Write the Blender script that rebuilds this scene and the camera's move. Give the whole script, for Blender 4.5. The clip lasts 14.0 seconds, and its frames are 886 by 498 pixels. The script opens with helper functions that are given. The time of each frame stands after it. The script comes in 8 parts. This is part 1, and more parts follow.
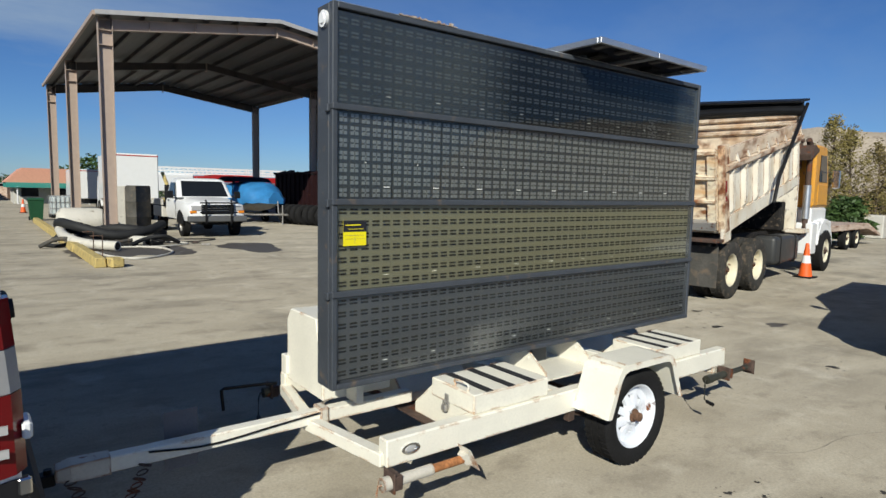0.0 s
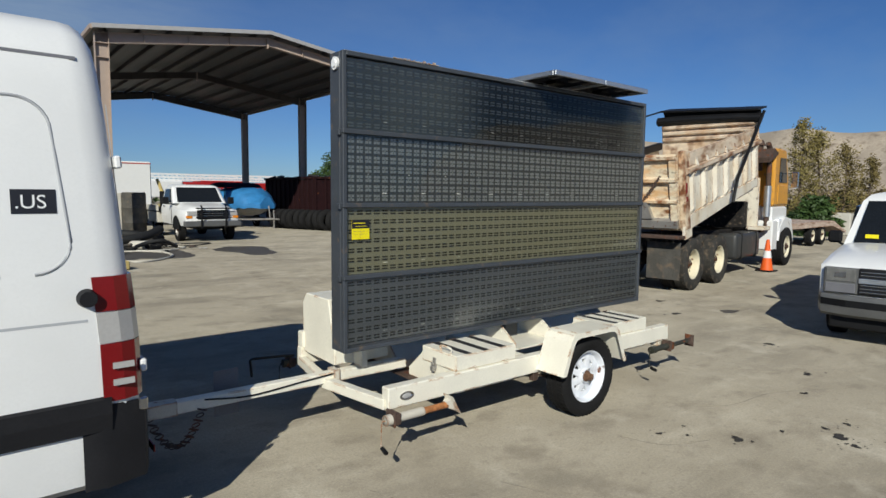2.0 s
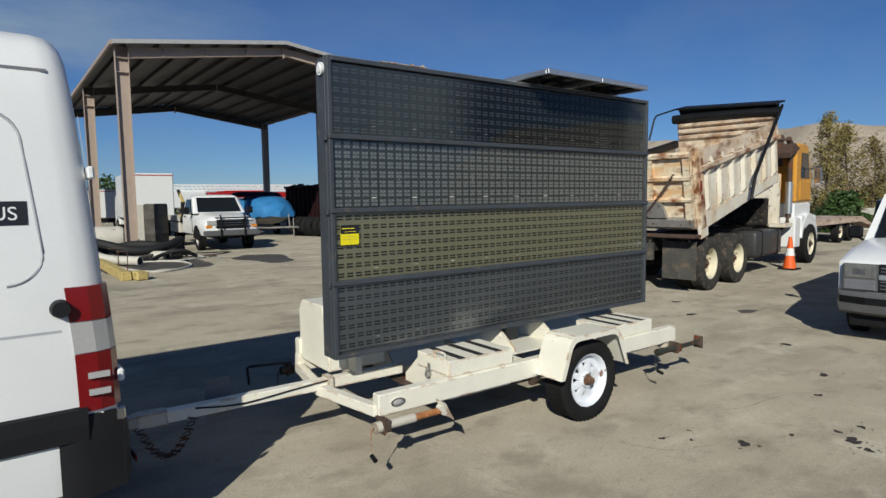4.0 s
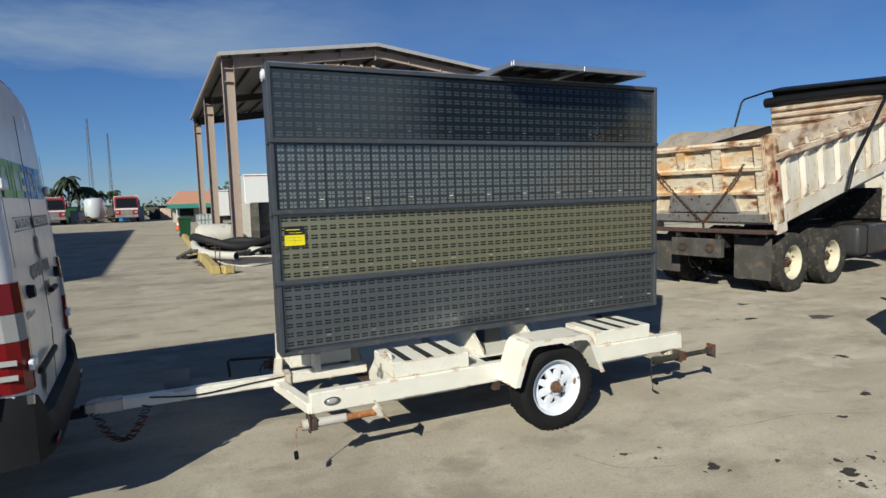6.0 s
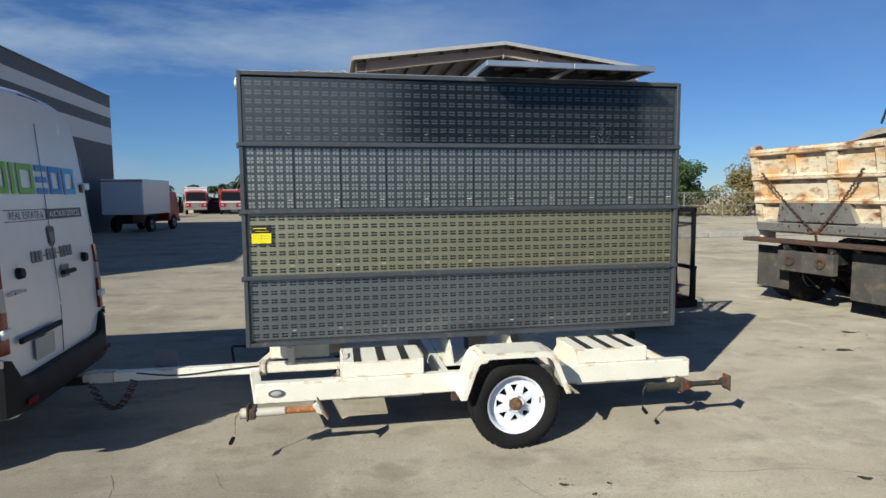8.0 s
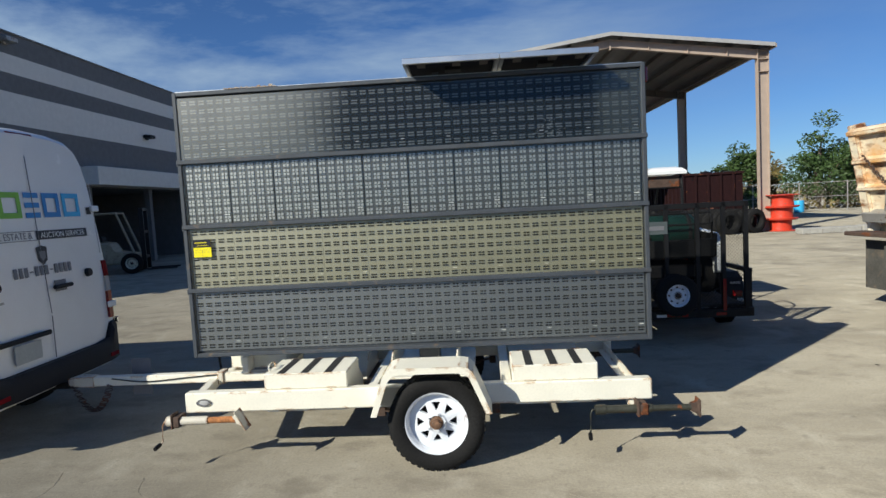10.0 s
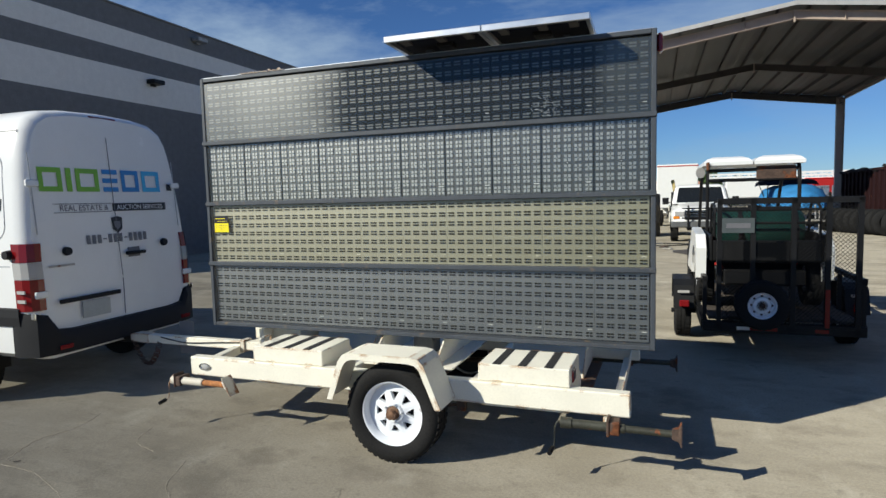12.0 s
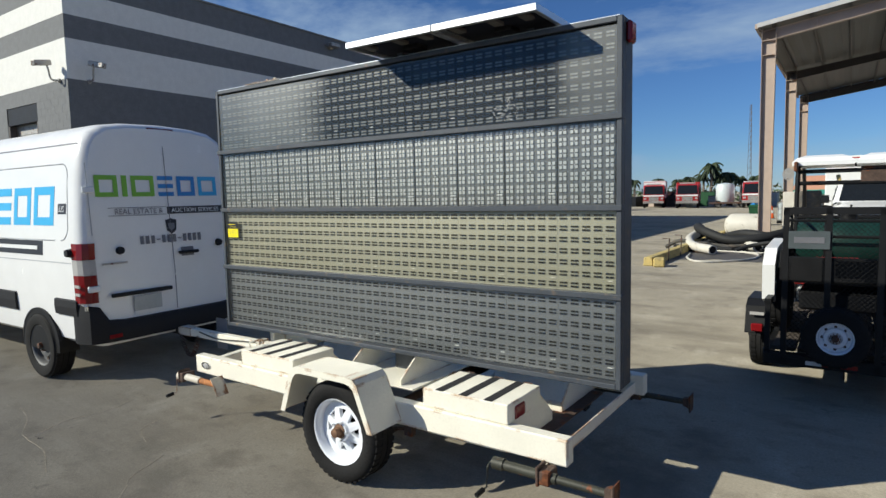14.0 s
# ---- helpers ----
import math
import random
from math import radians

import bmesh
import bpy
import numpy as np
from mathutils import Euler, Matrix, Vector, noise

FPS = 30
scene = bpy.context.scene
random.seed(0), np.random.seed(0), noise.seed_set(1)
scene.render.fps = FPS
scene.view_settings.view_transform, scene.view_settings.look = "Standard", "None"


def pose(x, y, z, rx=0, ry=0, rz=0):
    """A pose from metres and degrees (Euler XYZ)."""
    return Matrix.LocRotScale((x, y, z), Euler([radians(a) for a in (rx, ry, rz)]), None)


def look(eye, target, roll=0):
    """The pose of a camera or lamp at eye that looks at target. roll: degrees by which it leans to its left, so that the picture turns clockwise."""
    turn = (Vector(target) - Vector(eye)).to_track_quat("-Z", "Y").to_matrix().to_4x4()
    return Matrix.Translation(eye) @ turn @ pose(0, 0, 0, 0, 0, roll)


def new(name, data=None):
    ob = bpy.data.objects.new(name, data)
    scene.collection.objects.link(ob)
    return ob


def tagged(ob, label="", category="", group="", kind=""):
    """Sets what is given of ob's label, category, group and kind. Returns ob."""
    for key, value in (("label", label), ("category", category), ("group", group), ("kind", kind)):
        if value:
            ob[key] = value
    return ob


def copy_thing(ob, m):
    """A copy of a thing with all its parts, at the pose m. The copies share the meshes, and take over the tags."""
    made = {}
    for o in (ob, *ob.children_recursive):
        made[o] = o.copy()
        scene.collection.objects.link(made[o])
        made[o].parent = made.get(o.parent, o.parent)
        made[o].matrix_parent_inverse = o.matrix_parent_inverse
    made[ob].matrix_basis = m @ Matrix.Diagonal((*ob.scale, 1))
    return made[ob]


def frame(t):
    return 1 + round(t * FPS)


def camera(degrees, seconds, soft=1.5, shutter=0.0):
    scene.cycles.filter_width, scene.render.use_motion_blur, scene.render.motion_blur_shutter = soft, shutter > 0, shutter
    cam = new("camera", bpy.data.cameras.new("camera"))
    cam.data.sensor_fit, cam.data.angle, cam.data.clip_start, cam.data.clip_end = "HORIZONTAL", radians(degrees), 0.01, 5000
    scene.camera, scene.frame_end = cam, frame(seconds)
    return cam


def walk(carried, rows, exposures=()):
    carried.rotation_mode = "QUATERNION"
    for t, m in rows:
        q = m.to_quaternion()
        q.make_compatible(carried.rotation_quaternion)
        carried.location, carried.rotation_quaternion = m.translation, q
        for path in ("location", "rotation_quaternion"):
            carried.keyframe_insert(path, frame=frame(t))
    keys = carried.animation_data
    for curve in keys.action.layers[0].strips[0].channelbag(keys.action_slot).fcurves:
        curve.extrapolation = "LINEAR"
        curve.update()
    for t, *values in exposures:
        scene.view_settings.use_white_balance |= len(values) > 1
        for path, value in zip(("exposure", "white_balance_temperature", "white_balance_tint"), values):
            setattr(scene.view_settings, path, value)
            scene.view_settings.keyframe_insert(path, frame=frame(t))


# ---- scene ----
cam = camera(73.2, 14.0)
PATH = [
    (0, (0.329, -0.086, 1.858), (1.493, 1.528, 1.661), 1.2),
    (0.5, (0.079, -0.283, 1.856), (1.29, 1.297, 1.668), 0.8),
    (1, (-0.039, -0.493, 1.857), (1.177, 1.082, 1.651), 1.2),
    (1.5, (-0.134, -0.754, 1.852), (1.06, 0.839, 1.662), 1.0),
    (2, (-0.214, -0.851, 1.871), (0.984, 0.74, 1.685), 0.6),
    (2.5, (-0.239, -0.863, 1.849), (0.956, 0.731, 1.671), 0.1),
    (3, (-0.25, -0.829, 1.863), (0.954, 0.757, 1.679), 0.2),
    (5.5, (0.858, -1.36, 1.855), (1.745, 0.425, 1.694), -2.3),
    (6, (1.139, -1.503, 1.874), (1.931, 0.325, 1.693), -1.7),
    (6.5, (1.505, -1.642, 1.875), (2.183, 0.229, 1.677), -0.5),
    (7, (1.817, -1.791, 1.903), (2.425, 0.105, 1.711), -0.6),
    (7.2, (1.948, -1.84, 1.906), (2.492, 0.075, 1.719), -0.1),
    (9.3, (3.647, -1.836, 1.863), (3.631, 0.158, 1.706), -1.8),
    (9.5, (3.806, -1.755, 1.862), (3.742, 0.239, 1.715), -1.3),
    (10, (4.218, -1.671, 1.857), (4.039, 0.315, 1.707), -3.1),
    (10.5, (4.566, -1.581, 1.8), (4.22, 0.384, 1.658), -2.2),
    (11, (4.91, -1.405, 1.806), (4.431, 0.529, 1.631), -0.6),
    (11.5, (5.269, -1.294, 1.803), (4.669, 0.607, 1.642), -2.1),
    (12, (5.545, -1.154, 1.773), (4.804, 0.696, 1.607), -1.4),
    (12.5, (5.841, -0.881, 1.81), (4.959, 0.907, 1.648), -1.5),
    (13, (6.141, -0.696, 1.841), (5.135, 1.024, 1.675), -2.1),
    (13.5, (6.403, -0.528, 1.853), (5.294, 1.126, 1.663), -1.2),
    (14, (6.578, -0.283, 1.868), (5.393, 1.318, 1.691), -1.2),
]
walk(cam, [(t, look(eye, target, roll)) for t, eye, target, roll in PATH], [(0.0, -0.03, 6350, 7.0), (1.5, -0.17, 6350, 7.0), (3.0, -0.30, 6350, 7.0), (5.5, -0.20, 6380, 6.7), (6.5, 0.06, 6392, 6.6), (7.2, 0.10, 6401, 6.5), (9.5, 0.24, 6429, 6.3), (10.0, 0.18, 6435, 6.2), (11.0, 0.29, 6447, 6.1), (12.0, 0.17, 6460, 6.0), (12.5, 0.10, 6460, 6.0), (14.0, 0.22, 6460, 6.0)])


# ---- world, sun, exposure ----
SUN_AZ, SUN_EL = 45.5, 30.5          # shadows run towards (cos, sin) of SUN_AZ
sd = Vector((math.cos(radians(SUN_AZ)) * math.cos(radians(SUN_EL)), math.sin(radians(SUN_AZ)) * math.cos(radians(SUN_EL)), -math.sin(radians(SUN_EL))))
sun = new("sun", bpy.data.lights.new("sun", "SUN"))
sun.data.energy, sun.data.angle, sun.data.color = 5.0, radians(0.53), (1.0, 0.955, 0.84)
sun.rotation_mode = "QUATERNION"
sun.rotation_quaternion = sd.to_track_quat("-Z", "Y")
world = bpy.data.worlds.new("sky")
scene.world = world
world.use_nodes = True
wn, wl = world.node_tree.nodes, world.node_tree.links
wn.clear()
w_out, w_bg, w_sky = wn.new("ShaderNodeOutputWorld"), wn.new("ShaderNodeBackground"), wn.new("ShaderNodeTexSky")
w_sky.sky_type, w_sky.sun_disc = "NISHITA", False
w_sky.sun_elevation = radians(SUN_EL)
w_sky.sun_rotation = math.atan2(-sd.x, -sd.y)
w_sky.air_density, w_sky.dust_density, w_sky.ozone_density = 0.9, 0.0, 6.0
w_bg.inputs[1].default_value = 0.06
# thin cirrus: streaked noise over the sky's direction
w_tc, w_map, w_noise, w_ramp, w_mix = (wn.new(n) for n in ("ShaderNodeTexCoord", "ShaderNodeMapping", "ShaderNodeTexNoise", "ShaderNodeValToRGB", "ShaderNodeMix"))
w_map.inputs["Rotation"].default_value = (0.2, 0.35, 0.6)
w_map.inputs["Scale"].default_value = (1.1, 3.2, 5.5)
w_noise.inputs["Scale"].default_value, w_noise.inputs["Detail"].default_value, w_noise.inputs["Roughness"].default_value = 1.3, 7, 0.6
w_ramp.color_ramp.elements[0].position, w_ramp.color_ramp.elements[1].position = 0.42, 0.84
w_ramp.color_ramp.elements[1].color = (0.85, 0.85, 0.85, 1)
w_mix.data_type = "RGBA"
w_mix.inputs["B"].default_value = (5.5, 6.0, 6.6, 1)
wl.new(w_tc.outputs["Generated"], w_map.inputs[0])
wl.new(w_map.outputs[0], w_noise.inputs[0])
wl.new(w_noise.outputs[0], w_ramp.inputs[0])
w_dot, w_band, w_mul = wn.new("ShaderNodeVectorMath"), wn.new("ShaderNodeMapRange"), wn.new("ShaderNodeMath")
w_dot.operation, w_mul.operation = "DOT_PRODUCT", "MULTIPLY"
w_dot.inputs[1].default_value = Vector((-0.45, 0.80, 0.40)).normalized()
w_band.inputs[1].default_value, w_band.inputs[2].default_value, w_band.inputs[3].default_value, w_band.inputs[4].default_value = 0.66, 0.95, 0.35, 2.3
w_band.interpolation_type = "SMOOTHSTEP"
wl.new(w_tc.outputs["Generated"], w_dot.inputs[0])
wl.new(w_dot.outputs["Value"], w_band.inputs[0])
wl.new(w_band.outputs[0], w_mul.inputs[0])
wl.new(w_ramp.outputs[0], w_mul.inputs[1])
wl.new(w_mul.outputs[0], w_mix.inputs["Factor"])
wl.new(w_sky.outputs[0], w_mix.inputs["A"])
w_tint = wn.new("ShaderNodeMix")
w_tint.data_type, w_tint.blend_type = "RGBA", "MULTIPLY"
w_tint.inputs["Factor"].default_value = 1.0
w_tint.inputs["B"].default_value = (0.80, 1.0, 1.29, 1)
wl.new(w_mix.outputs["Result"], w_tint.inputs["A"])
wl.new(w_tint.outputs["Result"], w_bg.inputs[0])
wl.new(w_bg.outputs[0], w_out.inputs[0])


# ---- materials ----
def mat(name, col, rough=0.6, metal=0.0, var=0.12, scale=5.0, fine=70.0, bump=0.1, rust=0.0, rust_col=(0.22, 0.075, 0.03), dirt=0.0, rscale=7.0, stretch=(1, 1, 1), spec=0.5, ior=1.45, wild=0.0, edge=0.0, edge_col=(0.26, 0.11, 0.04), rsoft=0.0, stain=None):
    """A surface with broad and fine variation, rust patches and dirt streaks."""
    m = bpy.data.materials.new(name)
    m.use_nodes = True
    n, l = m.node_tree.nodes, m.node_tree.links
    p = n["Principled BSDF"]
    p.inputs["Metallic"].default_value, p.inputs["Specular IOR Level"].default_value, p.inputs["IOR"].default_value = metal, spec, ior
    tc, mp = n.new("ShaderNodeTexCoord"), n.new("ShaderNodeMapping")
    mp.inputs["Scale"].default_value = stretch
    l.new(tc.outputs["Object"], mp.inputs[0])

    def noise_of(s, detail=4.0):
        t = n.new("ShaderNodeTexNoise")
        t.inputs["Scale"].default_value, t.inputs["Detail"].default_value = s, detail
        l.new(mp.outputs[0], t.inputs[0])
        return t.outputs[0]

    def ramp(src, a, b):
        r = n.new("ShaderNodeMapRange")
        r.inputs[1].default_value, r.inputs[2].default_value = a, b
        l.new(src, r.inputs[0])
        return r.outputs[0]

    def mix(f, a, b):
        x = n.new("ShaderNodeMix")
        x.data_type = "RGBA"
        l.new(f, x.inputs["Factor"])
        for v, k in ((a, "A"), (b, "B")):
            if isinstance(v, tuple):
                x.inputs[k].default_value = (*v, 1)
            else:
                l.new(v, x.inputs[k])
        return x.outputs["Result"]

    lo, hi = tuple(c * (1 - var) for c in col), tuple(min(1, c * (1 + var)) for c in col)
    big, small = noise_of(scale), noise_of(fine, 3.0)
    c = mix(ramp(big, 0.3, 0.7), lo, hi)
    c = mix(ramp(small, 0.42, 0.85), c, tuple(x * (1 - 1.6 * var) for x in col))
    if wild:
        oi = n.new("ShaderNodeObjectInfo")
        c = mix(ramp(oi.outputs["Random"], 0.0, 1.0 / wild), c, tuple(x * 0.6 for x in col))
    if dirt:
        c = mix(ramp(noise_of(scale * 2.3, 6.0), 0.62 - dirt * 0.3, 0.75), c, (0.16, 0.12, 0.085))
    if stain:
        c = mix(ramp(noise_of(rscale * 0.55, 7.0), 0.47, 0.74), c, stain)
    r_src = None
    if rust:
        r_src = ramp(noise_of(rscale, 8.0), 0.68 - rust * 0.3, 0.72 - rust * 0.25 + rsoft)
        rc = mix(ramp(noise_of(rscale * 6), 0.35, 0.65), rust_col, tuple(x * 0.45 for x in rust_col))
        c = mix(r_src, c, rc)
    if edge:
        # rust that creeps in from the folded edges, broken up by noise
        bv, gm, dt = n.new("ShaderNodeBevel"), n.new("ShaderNodeNewGeometry"), n.new("ShaderNodeVectorMath")
        bv.samples = 4
        bv.inputs[0].default_value = 0.022
        dt.operation = "DOT_PRODUCT"
        l.new(bv.outputs[0], dt.inputs[0])
        l.new(gm.outputs["Normal"], dt.inputs[1])
        near_edge = ramp(dt.outputs["Value"], 0.998, 0.90)
        ml = n.new("ShaderNodeMath")
        ml.operation = "MULTIPLY"
        l.new(near_edge, ml.inputs[0])
        l.new(ramp(noise_of(6.0, 6.0), 0.62 - edge * 0.3, 0.66 - edge * 0.2), ml.inputs[1])
        c = mix(ml.outputs[0], c, edge_col)
    l.new(c, p.inputs["Base Color"])
    rr = n.new("ShaderNodeMapRange")
    rr.inputs[3].default_value, rr.inputs[4].default_value = max(0.03, rough - 0.08), min(1, rough + 0.1)
    l.new(big, rr.inputs[0])
    l.new(rr.outputs[0], p.inputs["Roughness"])
    if bump:
        b = n.new("ShaderNodeBump")
        b.inputs["Strength"].default_value, b.inputs["Distance"].default_value = bump, 0.004
        l.new(small, b.inputs["Height"])
        l.new(b.outputs[0], p.inputs["Normal"])
    return m


def glass(name, tint=(0.9, 0.93, 0.92), haze=0.0, rough=0.03, ior=1.5, haze_col=(0.5, 0.5, 0.47), hscale=1.4, scuff=0.0, fade=None):
    """A thin pane: clear, with a glossy front and, where it has aged, a dusty haze."""
    m = bpy.data.materials.new(name)
    m.use_nodes = True
    n, l = m.node_tree.nodes, m.node_tree.links
    n.clear()
    out, tr, gl, fr, mx = (n.new("ShaderNode" + k) for k in ("OutputMaterial", "BsdfTransparent", "BsdfGlossy", "Fresnel", "MixShader"))
    tr.inputs[0].default_value = (*tint, 1)
    gl.inputs["Roughness"].default_value = rough
    fr.inputs[0].default_value = ior
    body = tr.outputs[0]
    if haze:
        df, m2, tx, rp, tc = (n.new("ShaderNode" + k) for k in ("BsdfDiffuse", "MixShader", "TexNoise", "MapRange", "TexCoord"))
        df.inputs[0].default_value = (*haze_col, 1)
        tx.inputs["Scale"].default_value, tx.inputs["Detail"].default_value = hscale, 7
        l.new(tc.outputs["Object"], tx.inputs[0])
        rp.inputs[1].default_value, rp.inputs[2].default_value, rp.inputs[3].default_value, rp.inputs[4].default_value = 0.35, 0.7, haze * 0.3, haze
        l.new(tx.outputs[0], rp.inputs[0])
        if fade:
            # the haze is thick at both ends of the pane and thins out between them
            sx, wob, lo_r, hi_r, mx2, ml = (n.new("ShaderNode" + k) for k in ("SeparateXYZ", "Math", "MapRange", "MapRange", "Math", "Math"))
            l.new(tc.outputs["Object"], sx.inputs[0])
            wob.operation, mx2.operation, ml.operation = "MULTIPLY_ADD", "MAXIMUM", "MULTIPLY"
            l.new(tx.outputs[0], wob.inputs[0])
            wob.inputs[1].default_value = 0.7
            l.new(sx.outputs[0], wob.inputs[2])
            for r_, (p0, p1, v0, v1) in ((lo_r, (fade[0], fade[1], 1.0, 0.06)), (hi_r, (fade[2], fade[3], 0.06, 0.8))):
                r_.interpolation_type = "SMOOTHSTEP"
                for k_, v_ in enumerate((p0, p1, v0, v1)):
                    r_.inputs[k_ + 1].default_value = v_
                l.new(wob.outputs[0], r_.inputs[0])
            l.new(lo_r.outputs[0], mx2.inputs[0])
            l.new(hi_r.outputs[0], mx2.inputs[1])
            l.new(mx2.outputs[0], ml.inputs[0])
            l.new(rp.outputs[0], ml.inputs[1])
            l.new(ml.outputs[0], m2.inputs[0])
        else:
            l.new(rp.outputs[0], m2.inputs[0])
        l.new(body, m2.inputs[1])
        l.new(df.outputs[0], m2.inputs[2])
        body = m2.outputs[0]
    if scuff:
        # weathered face: fine scratches that scatter the sun in a broad lobe
        g2, m3, t2, r2, c2 = (n.new("ShaderNode" + k) for k in ("BsdfGlossy", "MixShader", "TexNoise", "MapRange", "TexCoord"))
        g2.distribution = "BECKMANN"
        g2.inputs["Roughness"].default_value = 0.46
        g2.inputs[0].default_value = (0.9, 0.9, 0.88, 1)
        t2.inputs["Scale"].default_value, t2.inputs["Detail"].default_value = 1.1, 8
        l.new(c2.outputs["Object"], t2.inputs[0])
        r2.inputs[1].default_value, r2.inputs[2].default_value, r2.inputs[3].default_value, r2.inputs[4].default_value = 0.35, 0.68, scuff * 0.75, scuff * 1.2
        l.new(t2.outputs[0], r2.inputs[0])
        worn = r2.outputs[0]
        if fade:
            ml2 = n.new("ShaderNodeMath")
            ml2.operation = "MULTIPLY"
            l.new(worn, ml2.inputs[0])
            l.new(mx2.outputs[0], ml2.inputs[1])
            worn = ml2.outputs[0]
        l.new(worn, m3.inputs[0])
        l.new(body, m3.inputs[1])
        l.new(g2.outputs[0], m3.inputs[2])
        body = m3.outputs[0]
    l.new(fr.outputs[0], mx.inputs[0])
    l.new(body, mx.inputs[1])
    l.new(gl.outputs[0], mx.inputs[2])
    l.new(mx.outputs[0], out.inputs[0])
    return m


def ground_mat():
    m = bpy.data.materials.new("worn_concrete_yard")
    m.use_nodes = True
    n, l = m.node_tree.nodes, m.node_tree.links
    p = n["Principled BSDF"]
    tc = n.new("ShaderNodeTexCoord")

    def tex(s, d, stretch=(1, 1, 1), rot=0.0, rough=0.55):
        mp, t = n.new("ShaderNodeMapping"), n.new("ShaderNodeTexNoise")
        mp.inputs["Scale"].default_value, mp.inputs["Rotation"].default_value = stretch, (0, 0, rot)
        t.inputs["Scale"].default_value, t.inputs["Detail"].default_value, t.inputs["Roughness"].default_value = s, d, rough
        l.new(tc.outputs["Object"], mp.inputs[0])
        l.new(mp.outputs[0], t.inputs[0])
        return t.outputs[0]

    def rng(src, a, b, lo=0.0, hi=1.0):
        r = n.new("ShaderNodeMapRange")
        for i, v in enumerate((a, b, lo, hi)):
            r.inputs[i + 1].default_value = v
        l.new(src, r.inputs[0])
        return r.outputs[0]

    def mix(f, a, b, mode="MIX"):
        x = n.new("ShaderNodeMix")
        x.data_type, x.blend_type = "RGBA", mode
        if isinstance(f, float):
            x.inputs["Factor"].default_value = f
        else:
            l.new(f, x.inputs["Factor"])
        for v, k in ((a, "A"), (b, "B")):
            if isinstance(v, tuple):
                x.inputs[k].default_value = (*v, 1)
            else:
                l.new(v, x.inputs[k])
        return x.outputs["Result"]

    broad, mid, streak, grain = tex(0.16, 5), tex(1.1, 6), tex(0.5, 7, (0.55, 1.7, 1), 0.25, 0.62), tex(55, 4)
    c = mix(rng(broad, 0.3, 0.7), (0.215, 0.187, 0.142), (0.33, 0.297, 0.232))
    c = mix(rng(mid, 0.35, 0.75), c, (0.37, 0.333, 0.262))
    c = mix(rng(streak, 0.50, 0.74, 0, 0.8), c, (0.125, 0.108, 0.084))
    c = mix(rng(tex(0.9, 8, (0.45, 2.0, 1), 0.12, 0.65), 0.54, 0.70, 0, 0.5), c, (0.43, 0.395, 0.32))
    c = mix(rng(tex(0.42, 8, rough=0.65), 0.55, 0.69, 0, 0.75), c, (0.10, 0.088, 0.07))
    c = mix(rng(tex(1.6, 7, (1, 1.5, 1), 0.8, 0.6), 0.52, 0.66, 0, 0.6), c, (0.155, 0.132, 0.102))
    c = mix(rng(tex(1.3, 7, (1.4, 0.8, 1), 0.3, 0.6), 0.57, 0.72, 0, 0.55), c, (0.46, 0.425, 0.35))
    c = mix(rng(tex(5.5, 5), 0.66, 0.74, 0, 0.55), c, (0.10, 0.09, 0.072))
    c = mix(rng(tex(2.2, 8, rough=0.7), 0.55, 0.68, 0, 0.5), c, (0.20, 0.175, 0.137))
    c = mix(rng(tex(3.0, 6), 0.60, 0.78, 0, 0.6), c, (0.39, 0.358, 0.292))
    c = mix(rng(tex(14, 5), 0.58, 0.72, 0, 0.5), c, (0.18, 0.157, 0.12))
    c = mix(rng(grain, 0.35, 0.7, 0, 0.4), c, (0.13, 0.115, 0.09))
    c = mix(rng(tex(210, 2), 0.58, 0.72, 0, 0.5), c, (0.43, 0.395, 0.33))
    p.inputs["Diffuse Roughness"].default_value = 1.0
    l.new(c, p.inputs["Base Color"])
    l.new(rng(mid, 0.2, 0.8, 0.72, 0.95), p.inputs["Roughness"])
    p.inputs["Specular IOR Level"].default_value = 0.3
    b = n.new("ShaderNodeBump")
    b.inputs["Strength"].default_value, b.inputs["Distance"].default_value = 0.35, 0.006
    add = n.new("ShaderNodeMath")
    l.new(grain, add.inputs[0])
    l.new(mid, add.inputs[1])
    l.new(add.outputs[0], b.inputs["Height"])
    l.new(b.outputs[0], p.inputs["Normal"])
    return m


M_GROUND = ground_mat()
M_CREAM = mat("cream_white_trailer_paint", (0.84, 0.80, 0.68), 0.4, var=0.05, rust=0.0, dirt=0.0, bump=0.04, edge=0.36, edge_col=(0.40, 0.20, 0.075))
M_DKTUBE = mat("dark_greenish_steel_tube", (0.05, 0.05, 0.038), 0.55, 0.2, var=0.3, rust=0.12, rscale=14)
M_ORUST = mat("orange_rust", (0.42, 0.17, 0.06), 0.85, var=0.35, scale=18, bump=0.3)
M_PAD = mat("dirty_white_pad", (0.62, 0.58, 0.49), 0.6, var=0.1, rust=0.12, rscale=12, edge=0.8)
M_WHITE = mat("white_van_paint", (0.80, 0.80, 0.79), 0.22, var=0.02, bump=0.0)
M_RUST = mat("rusty_steel", (0.10, 0.065, 0.05), 0.8, 0.2, var=0.3, scale=20, rust=0.35, bump=0.4)
M_GALV = mat("dull_zinc_steel", (0.42, 0.40, 0.37), 0.5, 0.6, var=0.15, rust=0.25, rscale=14)
M_SIGN = mat("charcoal_sign_metal", (0.062, 0.070, 0.083), 0.5, 0.1, var=0.15, dirt=0.05, bump=0.1)
M_BLACK = mat("black_paint", (0.009, 0.009, 0.010), 0.5, var=0.2, bump=0.1, spec=0.3)
